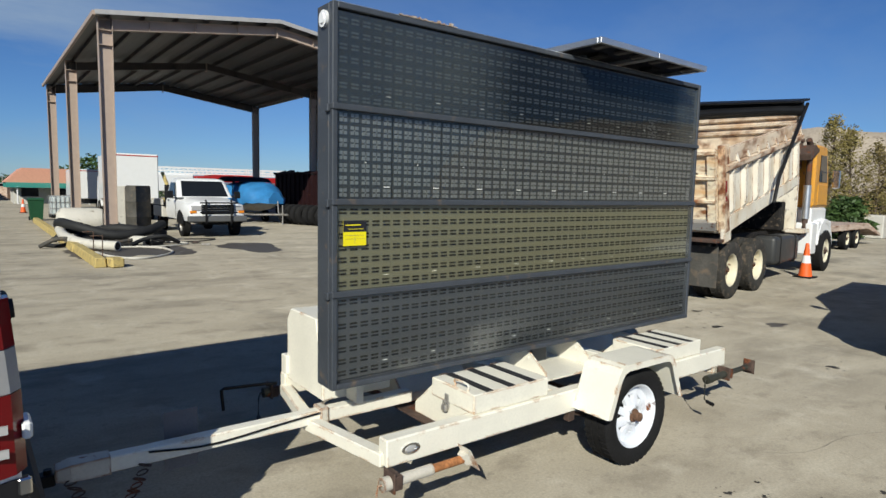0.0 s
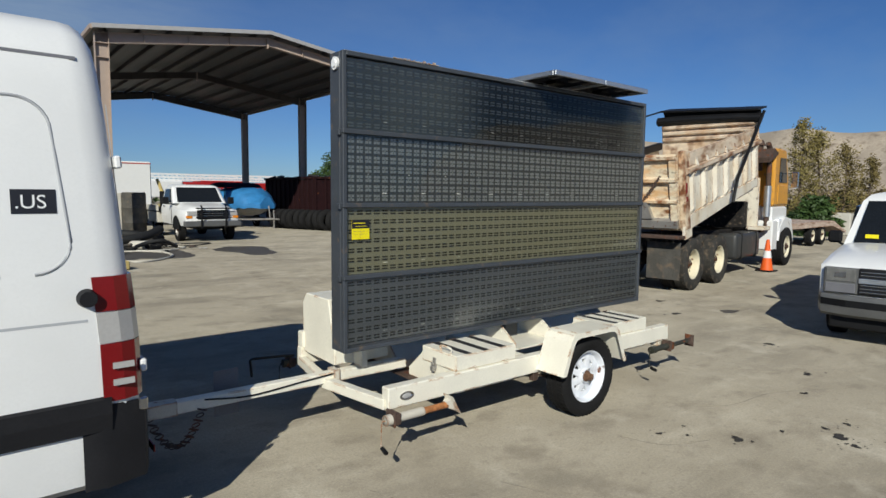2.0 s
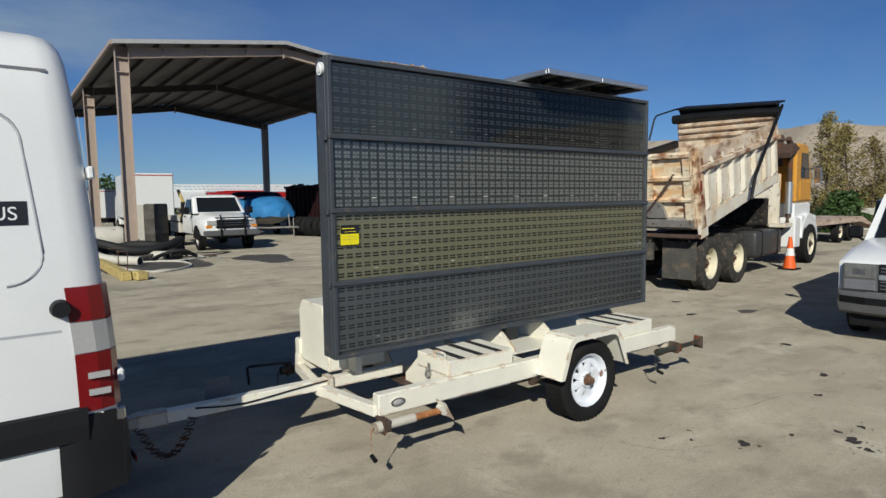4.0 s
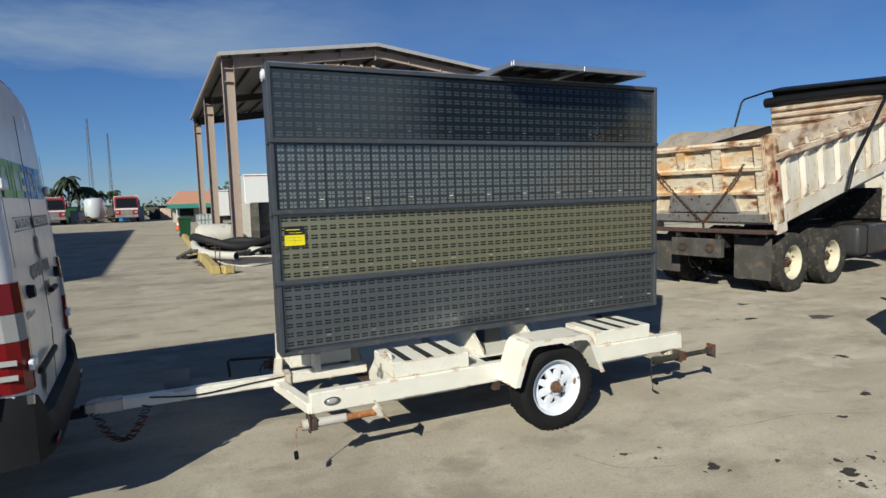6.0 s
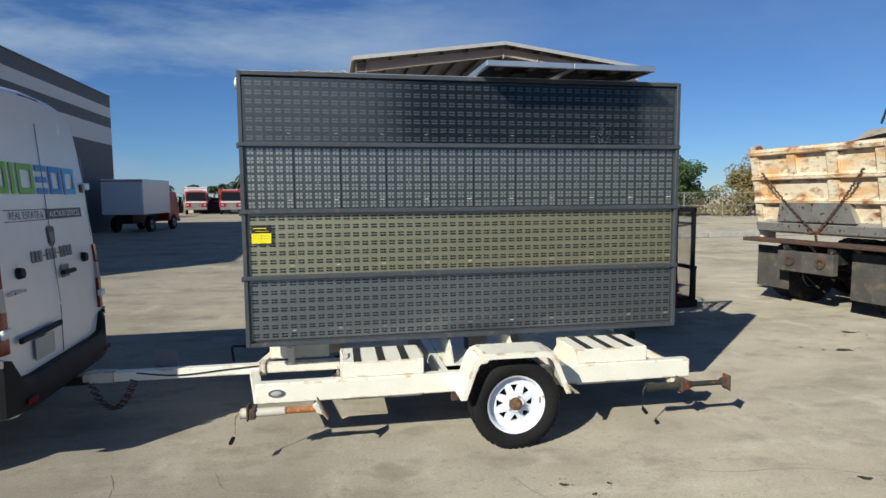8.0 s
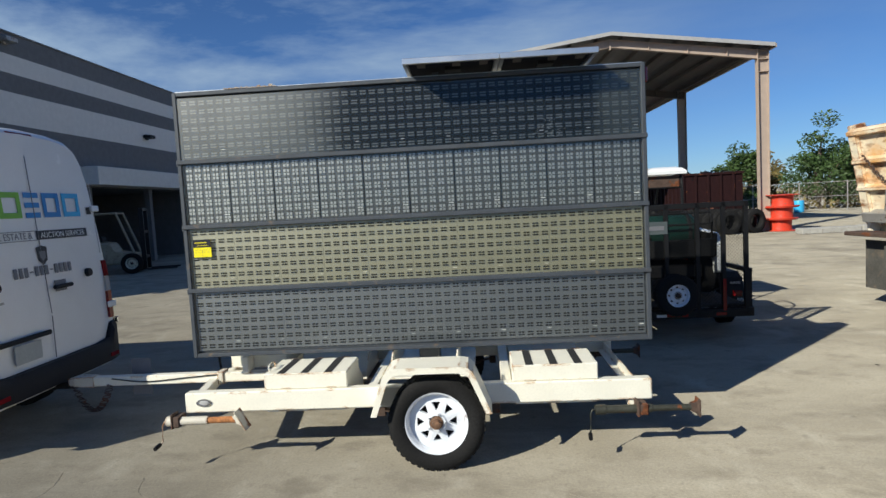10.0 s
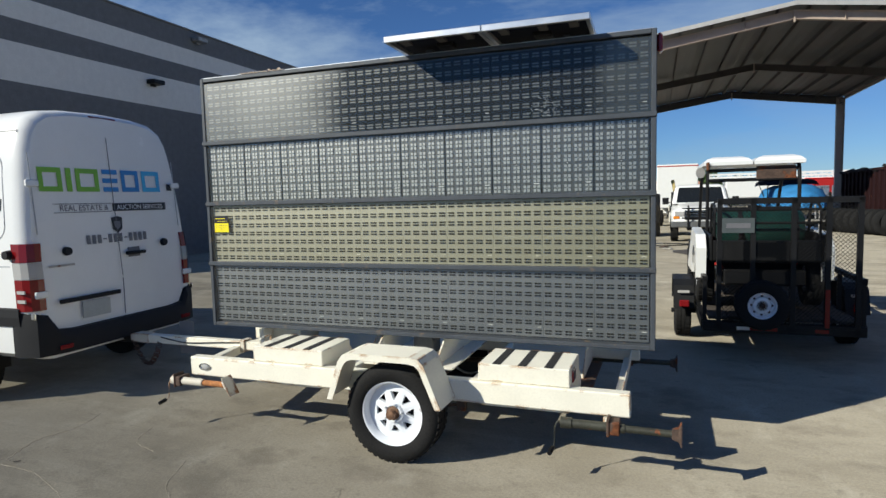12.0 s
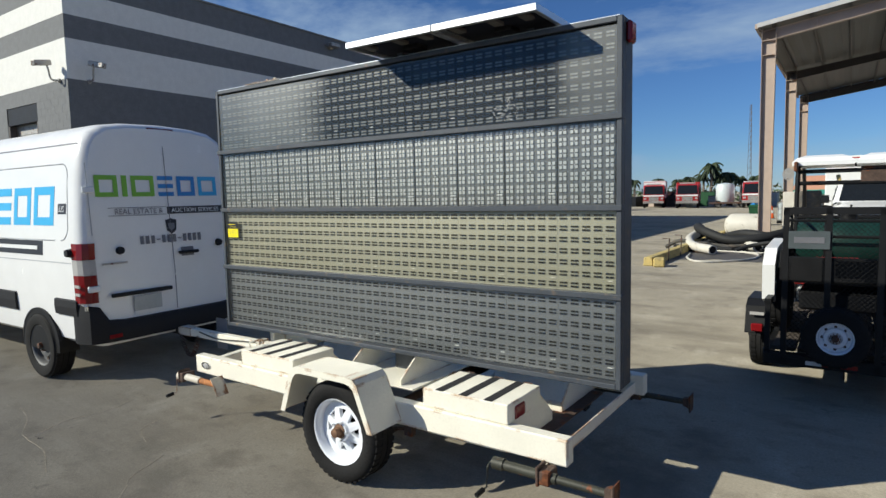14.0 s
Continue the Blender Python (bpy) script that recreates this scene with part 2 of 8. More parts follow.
M_PLASTIC = mat("grey_black_plastic", (0.013, 0.013, 0.015), 0.6, var=0.15, bump=0.2, spec=0.3)
M_RUBBER = mat("tyre_rubber", (0.014, 0.0135, 0.0135), 0.85, var=0.3, bump=0.3, spec=0.3)
M_DUSTY = mat("dusty_tyre_rubber", (0.045, 0.042, 0.037), 0.9, var=0.3, dirt=0.22, bump=0.3)
M_RIM = mat("white_wheel_enamel", (0.80, 0.82, 0.86), 0.25, var=0.04, rust=0.03, bump=0.0)
M_HUB = mat("rust_brown_hub", (0.20, 0.11, 0.065), 0.75, 0.2, var=0.4, scale=25, bump=0.3)
M_CHROME = mat("bright_steel", (0.7, 0.7, 0.7), 0.2, 1.0, var=0.05, bump=0.0)
M_ALU = mat("aluminium", (0.72, 0.73, 0.74), 0.35, 0.9, var=0.05, bump=0.05)
M_RED = mat("red_lens", (0.19, 0.008, 0.01), 0.12, var=0.05, bump=0.0)
M_CLEAR = mat("clear_lens", (0.42, 0.41, 0.40), 0.1, var=0.05, bump=0.0)
M_AMBER = mat("amber_lens", (0.75, 0.25, 0.02), 0.15, var=0.05, bump=0.0)
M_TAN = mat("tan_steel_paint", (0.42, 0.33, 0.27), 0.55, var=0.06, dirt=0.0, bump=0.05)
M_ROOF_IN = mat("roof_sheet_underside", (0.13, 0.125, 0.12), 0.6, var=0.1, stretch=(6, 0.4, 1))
# dark steel; in the shed, its tan paint with roof shade in the colour
M_TAN_D = mat("dark_steel_shaded_tan", (0.10, 0.088, 0.08), 0.6, var=0.1)
M_ROOF = mat("roof_sheet", (0.50, 0.48, 0.46), 0.5, 0.3, var=0.06)
M_DKGLASS = mat("dark_window_glass", (0.012, 0.014, 0.016), 0.06, var=0.1, bump=0.0)
M_BLOCK_L = mat("pale_painted_block", (0.76, 0.75, 0.71), 0.85, var=0.05, bump=0.25, fine=25)
M_BLOCK_D = mat("dark_grey_painted_block", (0.17, 0.175, 0.18), 0.85, var=0.12, bump=0.25, fine=25)
M_JOINT = mat("dark_mortar", (0.15, 0.155, 0.16), 0.9, var=0.1, bump=0)
M_GREEN = mat("green_vinyl", (0.20, 0.46, 0.04), 0.35, var=0.04, bump=0)
M_BLUE = mat("blue_vinyl", (0.03, 0.22, 0.55), 0.35, var=0.04, bump=0)
M_LBLUE = mat("light_blue_vinyl", (0.05, 0.42, 0.75), 0.35, var=0.04, bump=0)
M_INK = mat("black_vinyl", (0.02, 0.02, 0.025), 0.4, var=0.1, bump=0)
M_GINK = mat("grey_vinyl", (0.16, 0.16, 0.175), 0.4, var=0.1, bump=0)
M_YELLOW = mat("yellow_sticker", (0.85, 0.72, 0.01), 0.5, var=0.03, bump=0)
M_TAPE = mat("black_grip_tape", (0.018, 0.018, 0.02), 0.95, var=0.2, bump=0.5)


# ---- mesh helpers ----
def hold(name, m, label, category, group="", kind=""):
    e = new(name)
    e.empty_display_size = 0.2
    e.matrix_world = m
    return tagged(e, label, category, group, kind)


def finish(name, bm, material, parent=None, label="", smooth=0.0, m=None):
    me = bpy.data.meshes.new(name)
    bmesh.ops.recalc_face_normals(bm, faces=bm.faces)
    bm.to_mesh(me)
    bm.free()
    for one in material if isinstance(material, (list, tuple)) else [material]:
        me.materials.append(one)
    if smooth:
        me.shade_smooth()
        me.set_sharp_from_angle(angle=radians(smooth))
    ob = new(name, me)
    if parent is not None:
        ob.parent = parent
    if m is not None:
        ob.matrix_basis = m
    return tagged(ob, label)


part = finish


def box(bm, lo, hi, bev=0.0, m=None, seg=1):
    c, s = [(a + b) / 2 for a, b in zip(lo, hi)], [abs(b - a) for a, b in zip(lo, hi)]
    vs = bmesh.ops.create_cube(bm, size=1.0, matrix=Matrix.Translation(c) @ Matrix.Diagonal((*s, 1)))["verts"]
    if bev:
        es = list({e for v in vs for e in v.link_edges})
        r = bmesh.ops.bevel(bm, geom=es, offset=min(bev, min(s) * 0.45), segments=seg, affect="EDGES", profile=0.5)
        vs = list({v for f in r["faces"] for v in f.verts} | {v for v in vs if v.is_valid})
    if m is not None:
        bmesh.ops.transform(bm, matrix=m, verts=vs)
    return vs


def bx(name, lo, hi, material, parent, bev=0.004, label="", m=None, seg=1):
    bm = bmesh.new()
    box(bm, lo, hi, bev, None, seg)
    return part(name, bm, material, parent, label, m=m)


def rod(bm, a, b, r, r2=None, seg=12, caps=True):
    a, b = Vector(a), Vector(b)
    d = b - a
    m = Matrix.Translation((a + b) / 2) @ d.to_track_quat("Z", "Y").to_matrix().to_4x4()
    return bmesh.ops.create_cone(bm, cap_ends=caps, segments=seg, radius1=r, radius2=r if r2 is None else r2, depth=d.length, matrix=m)["verts"]


def beam(bm, a, b, w, h, up=(0, 0, 1), bev=0.0):
    """A bar of section w x h from a to b."""
    a, b = Vector(a), Vector(b)
    d = (b - a).normalized()
    u = Vector(up)
    s = d.cross(u).normalized()
    u = s.cross(d)
    m = Matrix((s, d, u)).transposed().to_4x4()
    m.translation = (a + b) / 2
    return box(bm, (-w / 2, -(b - a).length / 2, -h / 2), (w / 2, (b - a).length / 2, h / 2), bev, m)


def tube(bm, pts, r, seg=8, closed=False):
    """A round pipe along a polyline."""
    pts = [Vector(p) for p in pts]
    rings, n = [], len(pts)
    ref = Vector((0.13, 0.27, 0.95)).normalized()
    for i, p in enumerate(pts):
        t = (pts[min(i + 1, n - 1)] - pts[max(i - 1, 0)]).normalized()
        s = t.cross(ref)
        s = s.normalized() if s.length > 1e-4 else t.orthogonal().normalized()
        u = s.cross(t)
        rr = r[i] if isinstance(r, (list, tuple)) else r
        rings.append([bm.verts.new(p + rr * (math.cos(2 * math.pi * k / seg) * s + math.sin(2 * math.pi * k / seg) * u)) for k in range(seg)])
    for a, b in zip(rings, rings[1:]):
        for k in range(seg):
            bm.faces.new((a[k], a[(k + 1) % seg], b[(k + 1) % seg], b[k]))
    bm.faces.new(rings[0][::-1])
    bm.faces.new(rings[-1])


def smooth_path(pts, n=6):
    """Catmull-Rom points through pts."""
    p = [Vector(q) for q in pts]
    p = [2 * p[0] - p[1]] + p + [2 * p[-1] - p[-2]]
    out = []
    for i in range(1, len(p) - 2):
        for k in range(n):
            t = k / n
            out.append(0.5 * (2 * p[i] + (p[i + 1] - p[i - 1]) * t + (2 * p[i - 1] - 5 * p[i] + 4 * p[i + 1] - p[i + 2]) * t**2 + (3 * p[i] - p[i - 1] - 3 * p[i + 1] + p[i + 2]) * t**3))
    return out + [p[-2]]


def lathe(bm, profile, axis="y", seg=40, at=(0, 0, 0), closed=True):
    """Turns (radius, along) pairs about an axis through at."""
    rings = []
    for r, h in profile:
        ring = []
        for k in range(seg):
            a = 2 * math.pi * k / seg
            c, s = r * math.cos(a), r * math.sin(a)
            v = (c, h, s) if axis == "y" else (h, c, s) if axis == "x" else (c, s, h)
            ring.append(bm.verts.new(Vector(v) + Vector(at)))
        rings.append(ring)
    pairs = list(zip(rings, rings[1:]))
    if closed:
        pairs.append((rings[-1], rings[0]))
    for a, b in pairs:
        for k in range(seg):
            bm.faces.new((a[k], a[(k + 1) % seg], b[(k + 1) % seg], b[k]))
    if not closed:
        bm.faces.new(rings[0][::-1])
        bm.faces.new(rings[-1])


def prism(bm, outline, lo, hi, axis="y", bev=0.0):
    """An outline of pairs pushed along an axis: x: (y, z), y: (x, z), z: (x, y)."""
    def at(p, h):
        return (h, p[0], p[1]) if axis == "x" else (p[0], h, p[1]) if axis == "y" else (p[0], p[1], h)
    a, b = [bm.verts.new(at(p, lo)) for p in outline], [bm.verts.new(at(p, hi)) for p in outline]
    n = len(outline)
    fs = [bm.faces.new(a[::-1]), bm.faces.new(b)] + [bm.faces.new((a[k], a[(k + 1) % n], b[(k + 1) % n], b[k])) for k in range(n)]
    if bev:
        bmesh.ops.bevel(bm, geom=list({e for f in fs for e in f.edges}), offset=bev, segments=1, affect="EDGES")


def loft(bm, rings, cap=True):
    """Skins rings of points of equal length."""
    vs = [[bm.verts.new(p) for p in r] for r in rings]
    n = len(vs[0])
    for a, b in zip(vs, vs[1:]):
        for k in range(n):
            bm.faces.new((a[k], a[(k + 1) % n], b[(k + 1) % n], b[k]))
    if cap:
        bm.faces.new(vs[0][::-1])
        bm.faces.new(vs[-1])


def many(name, boxes, material, parent=None, label="", m=None):
    """Plain boxes (lo, hi) joined into one mesh."""
    v, f = [], []
    for (x0, y0, z0), (x1, y1, z1) in boxes:
        k = len(v)
        v += [(x, y, z) for z in (z0, z1) for y in (y0, y1) for x in (x0, x1)]
        f += [tuple(k + i for i in q) for q in ((0, 2, 3, 1), (4, 5, 7, 6), (0, 1, 5, 4), (2, 6, 7, 3), (0, 4, 6, 2), (1, 3, 7, 5))]
    me = bpy.data.meshes.new(name)
    me.from_pydata(v, [], f)
    me.materials.append(material)
    ob = new(name, me)
    if parent is not None:
        ob.parent = parent
    if m is not None:
        ob.matrix_basis = m
    return tagged(ob, label)


def lettering(name, text, size, m, material, parent):
    cu = bpy.data.curves.new(name, "FONT")
    cu.body, cu.size, cu.extrude = text, size, 0.0006
    cu.materials.append(material)
    ob = new(name, cu)
    ob.parent, ob.matrix_basis = parent, m
    return ob


def wheel(parent, at, r, w, rim_r, out=-1, style="spoke", tyre_m=None, rim_m=None, lugs=44, dish=0.0, name="wheel", turn=0.0):
    """A wheel about the y axis; out: the side on which its face shows."""
    tyre_m, rim_m = tyre_m or M_RUBBER, rim_m or M_RIM
    h = w / 2
    bm = bmesh.new()
    prof = [(rim_r * 1.0, -h * 0.72), (rim_r * 1.06, -h * 0.86), ((r + rim_r) / 2, -h), (r * 0.93, -h * 0.92), (r * 0.985, -h * 0.74),
            (r * 0.99, -h * 0.3), (r * 0.972, -h * 0.27), (r * 0.972, -h * 0.22), (r * 0.992, -h * 0.19), (r * 0.992, h * 0.19), (r * 0.972, h * 0.22),
            (r * 0.972, h * 0.27), (r * 0.99, h * 0.3), (r * 0.985, h * 0.74), (r * 0.93, h * 0.92), ((r + rim_r) / 2, h), (rim_r * 1.06, h * 0.86), (rim_r, h * 0.72)]
    lathe(bm, prof, "y", 56)
    tread = bmesh.new()
    for k in range(lugs):
        for s, f in ((-1, 0.0), (1, 0.5)):
            a = 2 * math.pi * (k + f) / lugs
            m = Matrix.Rotation(a, 4, "Y") @ Matrix.Translation((r * 0.992, s * h * 0.53, 0))
            box(tread, (-0.014, -h * 0.26, -r * math.pi / lugs * 0.58), (0.003, h * 0.26, r * math.pi / lugs * 0.58), 0, m)
    hub = new(name)
    hub.parent, hub.matrix_basis = parent, Matrix.Translation(at) @ Matrix.Rotation(radians(turn), 4, "Z")
    part("tyre", bm, tyre_m, hub, "black rubber tyre with block tread", 35)
    tagged(part("tread", tread, tyre_m, hub), kind="stuff")
    bm = bmesh.new()
    o = out
    lathe(bm, [(rim_r, o * h * 0.78), (rim_r * 1.03, o * h * 0.80), (rim_r * 1.03, o * h * 0.72), (rim_r * 0.95, o * h * 0.45), (rim_r * 0.92, -o * h * 0.7), (rim_r * 0.89, -o * h * 0.7), (rim_r * 0.91, o * h * 0.42), (rim_r * 0.96, o * h * 0.72)], "y", 48)
    f_y = o * h * (0.30 - dish)
    if style == "spoke":
        n = 8
        def pol(rad, deg, y):
            return bm.verts.new((rad * math.cos(radians(deg)), y, rad * math.sin(radians(deg))))
        r_in, r_h, r_o, r_out = rim_r * 0.31, rim_r * 0.40, rim_r * 0.665, rim_r * 0.93
        for k in range(n):
            b = 360 / n * k
            H = 180 / n
            i0, i1, i2, i3 = (pol(r_in, b + d, f_y + o * 0.02) for d in (-H, -5, 5, H))
            h1, h2 = (pol(r_h, b + d, f_y + o * 0.018) for d in (-3, 3))
            o1, o2 = (pol(r_o, b + d, f_y) for d in (-13, 13))
            q0, q1, q2, q3 = (pol(r_out, b + d, f_y - o * 0.006) for d in (-H, -13, 13, H))
            for f in ((i0, i1, h1, o1, q1, q0), (i2, i3, q3, q2, o2, h2), (i1, i2, h2, h1), (o1, o2, q2, q1)):
                bm.faces.new(f)
            # folded lips round each opening
            for u, v in ((h1, o1), (o2, h2), (h2, h1), (o1, o2)):
                x, y = bm.verts.new(u.co - Vector((0, o * 0.03, 0))), bm.verts.new(v.co - Vector((0, o * 0.03, 0)))
                bm.faces.new((u, v, y, x))
        lathe(bm, [(rim_r * 0.33, f_y + o * 0.02), (rim_r * 0.29, f_y + o * 0.036), (rim_r * 0.24, f_y + o * 0.036), (rim_r * 0.22, f_y + o * 0.02)], "y", 24, closed=False)
    else:
        lathe(bm, [(rim_r * 0.94, f_y - o * 0.01), (rim_r * 0.72, f_y - o * 0.02), (rim_r * 0.62, f_y + o * 0.02), (rim_r * 0.4, f_y + o * 0.025), (rim_r * 0.35, f_y + o * 0.01)], "y", 40, closed=False)
    part("rim", bm, rim_m, hub, "", 40)
    bm = bmesh.new()
    lathe(bm, [(0.001, f_y - o * 0.05), (rim_r * 0.9, f_y - o * 0.05), (rim_r * 0.9, f_y - o * 0.07), (0.001, f_y - o * 0.07)], "y", 28, closed=False)
    part("brake_drum", bm, M_BLACK, hub, "")
    bm = bmesh.new()
    lathe(bm, [(rim_r * 0.215, f_y), (rim_r * 0.215, f_y + o * 0.040), (rim_r * 0.15, f_y + o * 0.046), (rim_r * 0.14, f_y + o * 0.085), (0.002, f_y + o * 0.09)], "y", 18, closed=False)
    part("hub", bm, M_RUST if style == "plate" else M_HUB, hub, "weathered hub")
    bm = bmesh.new()
    nuts = 5 if style == "spoke" else 10
    for k in range(nuts):
        a = 2 * math.pi * k / nuts
        q = Vector((rim_r * 0.29 * math.cos(a), 0, rim_r * 0.29 * math.sin(a)))
        rod(bm, q + Vector((0, f_y, 0)), q + Vector((0, f_y + o * 0.05, 0)), rim_r * 0.035, seg=6)
    if style == "plate":
        for k in range(8):
            a = 2 * math.pi * k / 8
            q = Vector((rim_r * 0.72 * math.cos(a), 0, rim_r * 0.72 * math.sin(a)))
            rod(bm, q + Vector((0, f_y - o * 0.02, 0)), q + Vector((0, f_y + o * 0.0, 0)), rim_r * 0.09, seg=10)
    tagged(part("wheel_nuts", bm, M_RUST if style == "plate" else M_ALU, hub), kind="stuff")
    return hub


# ---- ground ----
def yard_ground():
    bm = bmesh.new()
    bmesh.ops.create_grid(bm, x_segments=24, y_segments=24, size=600)
    ob = finish("ground", bm, M_GROUND)
    tagged(ob, "stained grey-beige worn concrete yard with oil spots", "ground", kind="structure")


yard_ground()


# ---- the message board trailer ----
def jack(parent, x0, x1, y, z, outer, inner, pad_m, k, pad, grip):
    """A swivel jack folded level under the rail, foot plate at one end and crank at the other."""
    j = new("jack")
    j.parent = parent
    a, b = (x0, y, z), (x1, y, z)
    bm = bmesh.new()
    rod(bm, a, (x0 + (x1 - x0) * 0.55, y, z), 0.030 * k, seg=16)
    rod(bm, (x0, y, z), (x0 + (x1 - x0) * 0.10, y, z), 0.037 * k, seg=16)
    part("outer_tube", bm, outer, j, "weathered jack tube", 40)
    bm = bmesh.new()
    rod(bm, (x0 + (x1 - x0) * 0.5, y, z), (x1 - 0.02, y, z), 0.023 * k, seg=14)
    part("inner_tube", bm, inner, j, "rust-brown inner tube", 40)
    bm = bmesh.new()
    s = 1 if x1 > x0 else -1
    loft(bm, [[(x1 + s * e - p2 * q * (0.55 if grip < 0.2 else 0.0), y + p * q * 0.8, z + p2 * q) for p, p2 in ((-1, -1), (1, -1), (1, 1), (-1, 1))] for e, q in ((-0.05, 0.026), (-0.012, 0.05 * pad), (0.0, 0.085 * pad), (0.006, 0.085 * pad), (-0.002, 0.07 * pad))])
    part("foot_plate", bm, pad_m, j, "pressed steel foot plate")
    bm = bmesh.new()
    q = x0 - s * 0.02
    tube(bm, [(x0, y, z), (q, y, z), (q - s * 0.015, y - 0.01, z - 0.03), (q - s * 0.02, y - 0.015, z - 0.15), (q - s * 0.03, y - 0.05, z - 0.16)], 0.0065, 6)
    part("crank", bm, outer if k > 0.9 else M_RUST, j, "thin bent crank rod")
    bm = bmesh.new()
    rod(bm, (q - s * 0.028, y - 0.04, z - 0.158), (q - s * 0.035, y - 0.10, z - 0.168), 0.015, seg=10)
    part("crank_knob", bm, M_BLACK, j, "black crank grip")
    bm = bmesh.new()
    box(bm, (x0 + (x1 - x0) * grip, y - 0.038, z - 0.038), (x0 + (x1 - x0) * (grip + 0.09), y + 0.075, z + 0.040), 0.006)
    box(bm, (x0 + (x1 - x0) * (grip - 0.02), y - 0.045, z - 0.048), (x0 + (x1 - x0) * (grip + 0.005), y + 0.06, z + 0.06), 0.004)
    part("swivel_bracket", bm, M_RUST, j, "rusty swivel bracket and pin")
    return j


def battery_box(parent, x0, x1, near, clasp):
    """A low locker on the frame: sloped body, hinged lid with grip tape. near: y of its outer face; it goes inwards."""
    s = 1 if near < 0.7 else -1
    b = new("battery_box")
    b.parent = parent
    tagged(b, "cream steel battery locker with black grip strips")
    bm = bmesh.new()
    prism(bm, [(near + s * 0.012, 0.335), (near + s * 0.012, 0.60), (near + s * 0.40, 0.60), (near + s * 0.62, 0.40), (near + s * 0.62, 0.335)], x0 + 0.012, x1 - 0.012, "x", 0.004)
    part("body", bm, M_CREAM, b, "cream-painted sheet steel locker body")
    bm = bmesh.new()
    box(bm, (x0, min(near, near + s * 0.42), 0.507), (x1, max(near, near + s * 0.42), 0.625), 0.006)
    lid = part("lid", bm, M_CREAM, b, "cream lid with rust along its edge")
    w = (x1 - x0) / 7.2
    for k in range(3):
        xa = x0 + w * (1.15 + 2.05 * k)
        bx("grip_strip", (xa, min(near + s * 0.004, near + s * 0.41), 0.6245), (xa + w * 0.66, max(near + s * 0.004, near + s * 0.41), 0.628), M_TAPE, lid, 0.0, "black grip tape")
    for q in (0.15, 0.5, 0.85):
        bm = bmesh.new()
        rod(bm, (x0 + q * (x1 - x0) - 0.03, near + s * 0.425, 0.622), (x0 + q * (x1 - x0) + 0.03, near + s * 0.425, 0.622), 0.008, seg=8)
        part("hinge", bm, M_RUST, lid, "")
    if clasp:
        bm = bmesh.new()
        tube(bm, smooth_path([(x0 + 0.02, near + s * 0.08, 0.625), (x0 + 0.015, near + s * 0.08, 0.665), (x0 + 0.015, near + s * 0.2, 0.665), (x0 + 0.02, near + s * 0.2, 0.625)], 3), 0.007, 6)
        part("handle", bm, M_CREAM, lid, "bent rod lid handle")
        bm = bmesh.new()
        box(bm, (x0 - 0.004, near + s * 0.26 - 0.02, 0.47), (x0 + 0.008, near + s * 0.26 + 0.02, 0.56), 0.003)
        part("hasp", bm, M_GALV, b, "")
        bm = bmesh.new()
        box(bm, (x0 - 0.03, near + s * 0.26 - 0.022, 0.455), (x0 - 0.006, near + s * 0.26 + 0.022, 0.495), 0.005)
        tube(bm, smooth_path([(x0 - 0.018, near + s * 0.26 - 0.014, 0.495), (x0 - 0.018, near + s * 0.26 - 0.012, 0.52), (x0 - 0.018, near + s * 0.26 + 0.012, 0.52), (x0 - 0.018, near + s * 0.26 + 0.014, 0.495)], 3), 0.004, 6)
        part("padlock", bm, M_GALV, b, "steel padlock")
    return b


def fender(parent, xc, y0, y1, out):
    """Bent-plate mudguard with an outer lip."""
    bm = bmesh.new()
    line = [(-0.43, 0.385), (-0.335, 0.655), (-0.30, 0.70), (-0.25, 0.715), (0.19, 0.715), (0.25, 0.705), (0.285, 0.67), (0.40, 0.385)]
    inner = [(-0.422, 0.385), (-0.327, 0.651), (-0.296, 0.693), (-0.25, 0.707), (0.19, 0.707), (0.245, 0.698), (0.278, 0.666), (0.392, 0.385)]
    o = [(xc + a, z) for a, z in line]
    i = [(xc + a, z) for a, z in inner]
    for k in range(len(o) - 1):
        prism(bm, [o[k], o[k + 1], i[k + 1], i[k]], y0, y1, "y")
    lip = [(xc + a * 0.90, z if z < 0.4 else 0.385 + (z - 0.385) * 0.87) for a, z in line]
    for k in range(len(o) - 1):
        prism(bm, [o[k], o[k + 1], lip[k + 1], lip[k]], min(out, out - 0.004), max(out, out - 0.004), "y")
    bmesh.ops.remove_doubles(bm, verts=bm.verts, dist=0.0008)
    return part("fender", bm, M_CREAM, parent, "cream folded steel mudguard")


TRAILER = pose(1.853, 2.489, 0.049, 0, 0, 1.26)
W_TR = 1.44


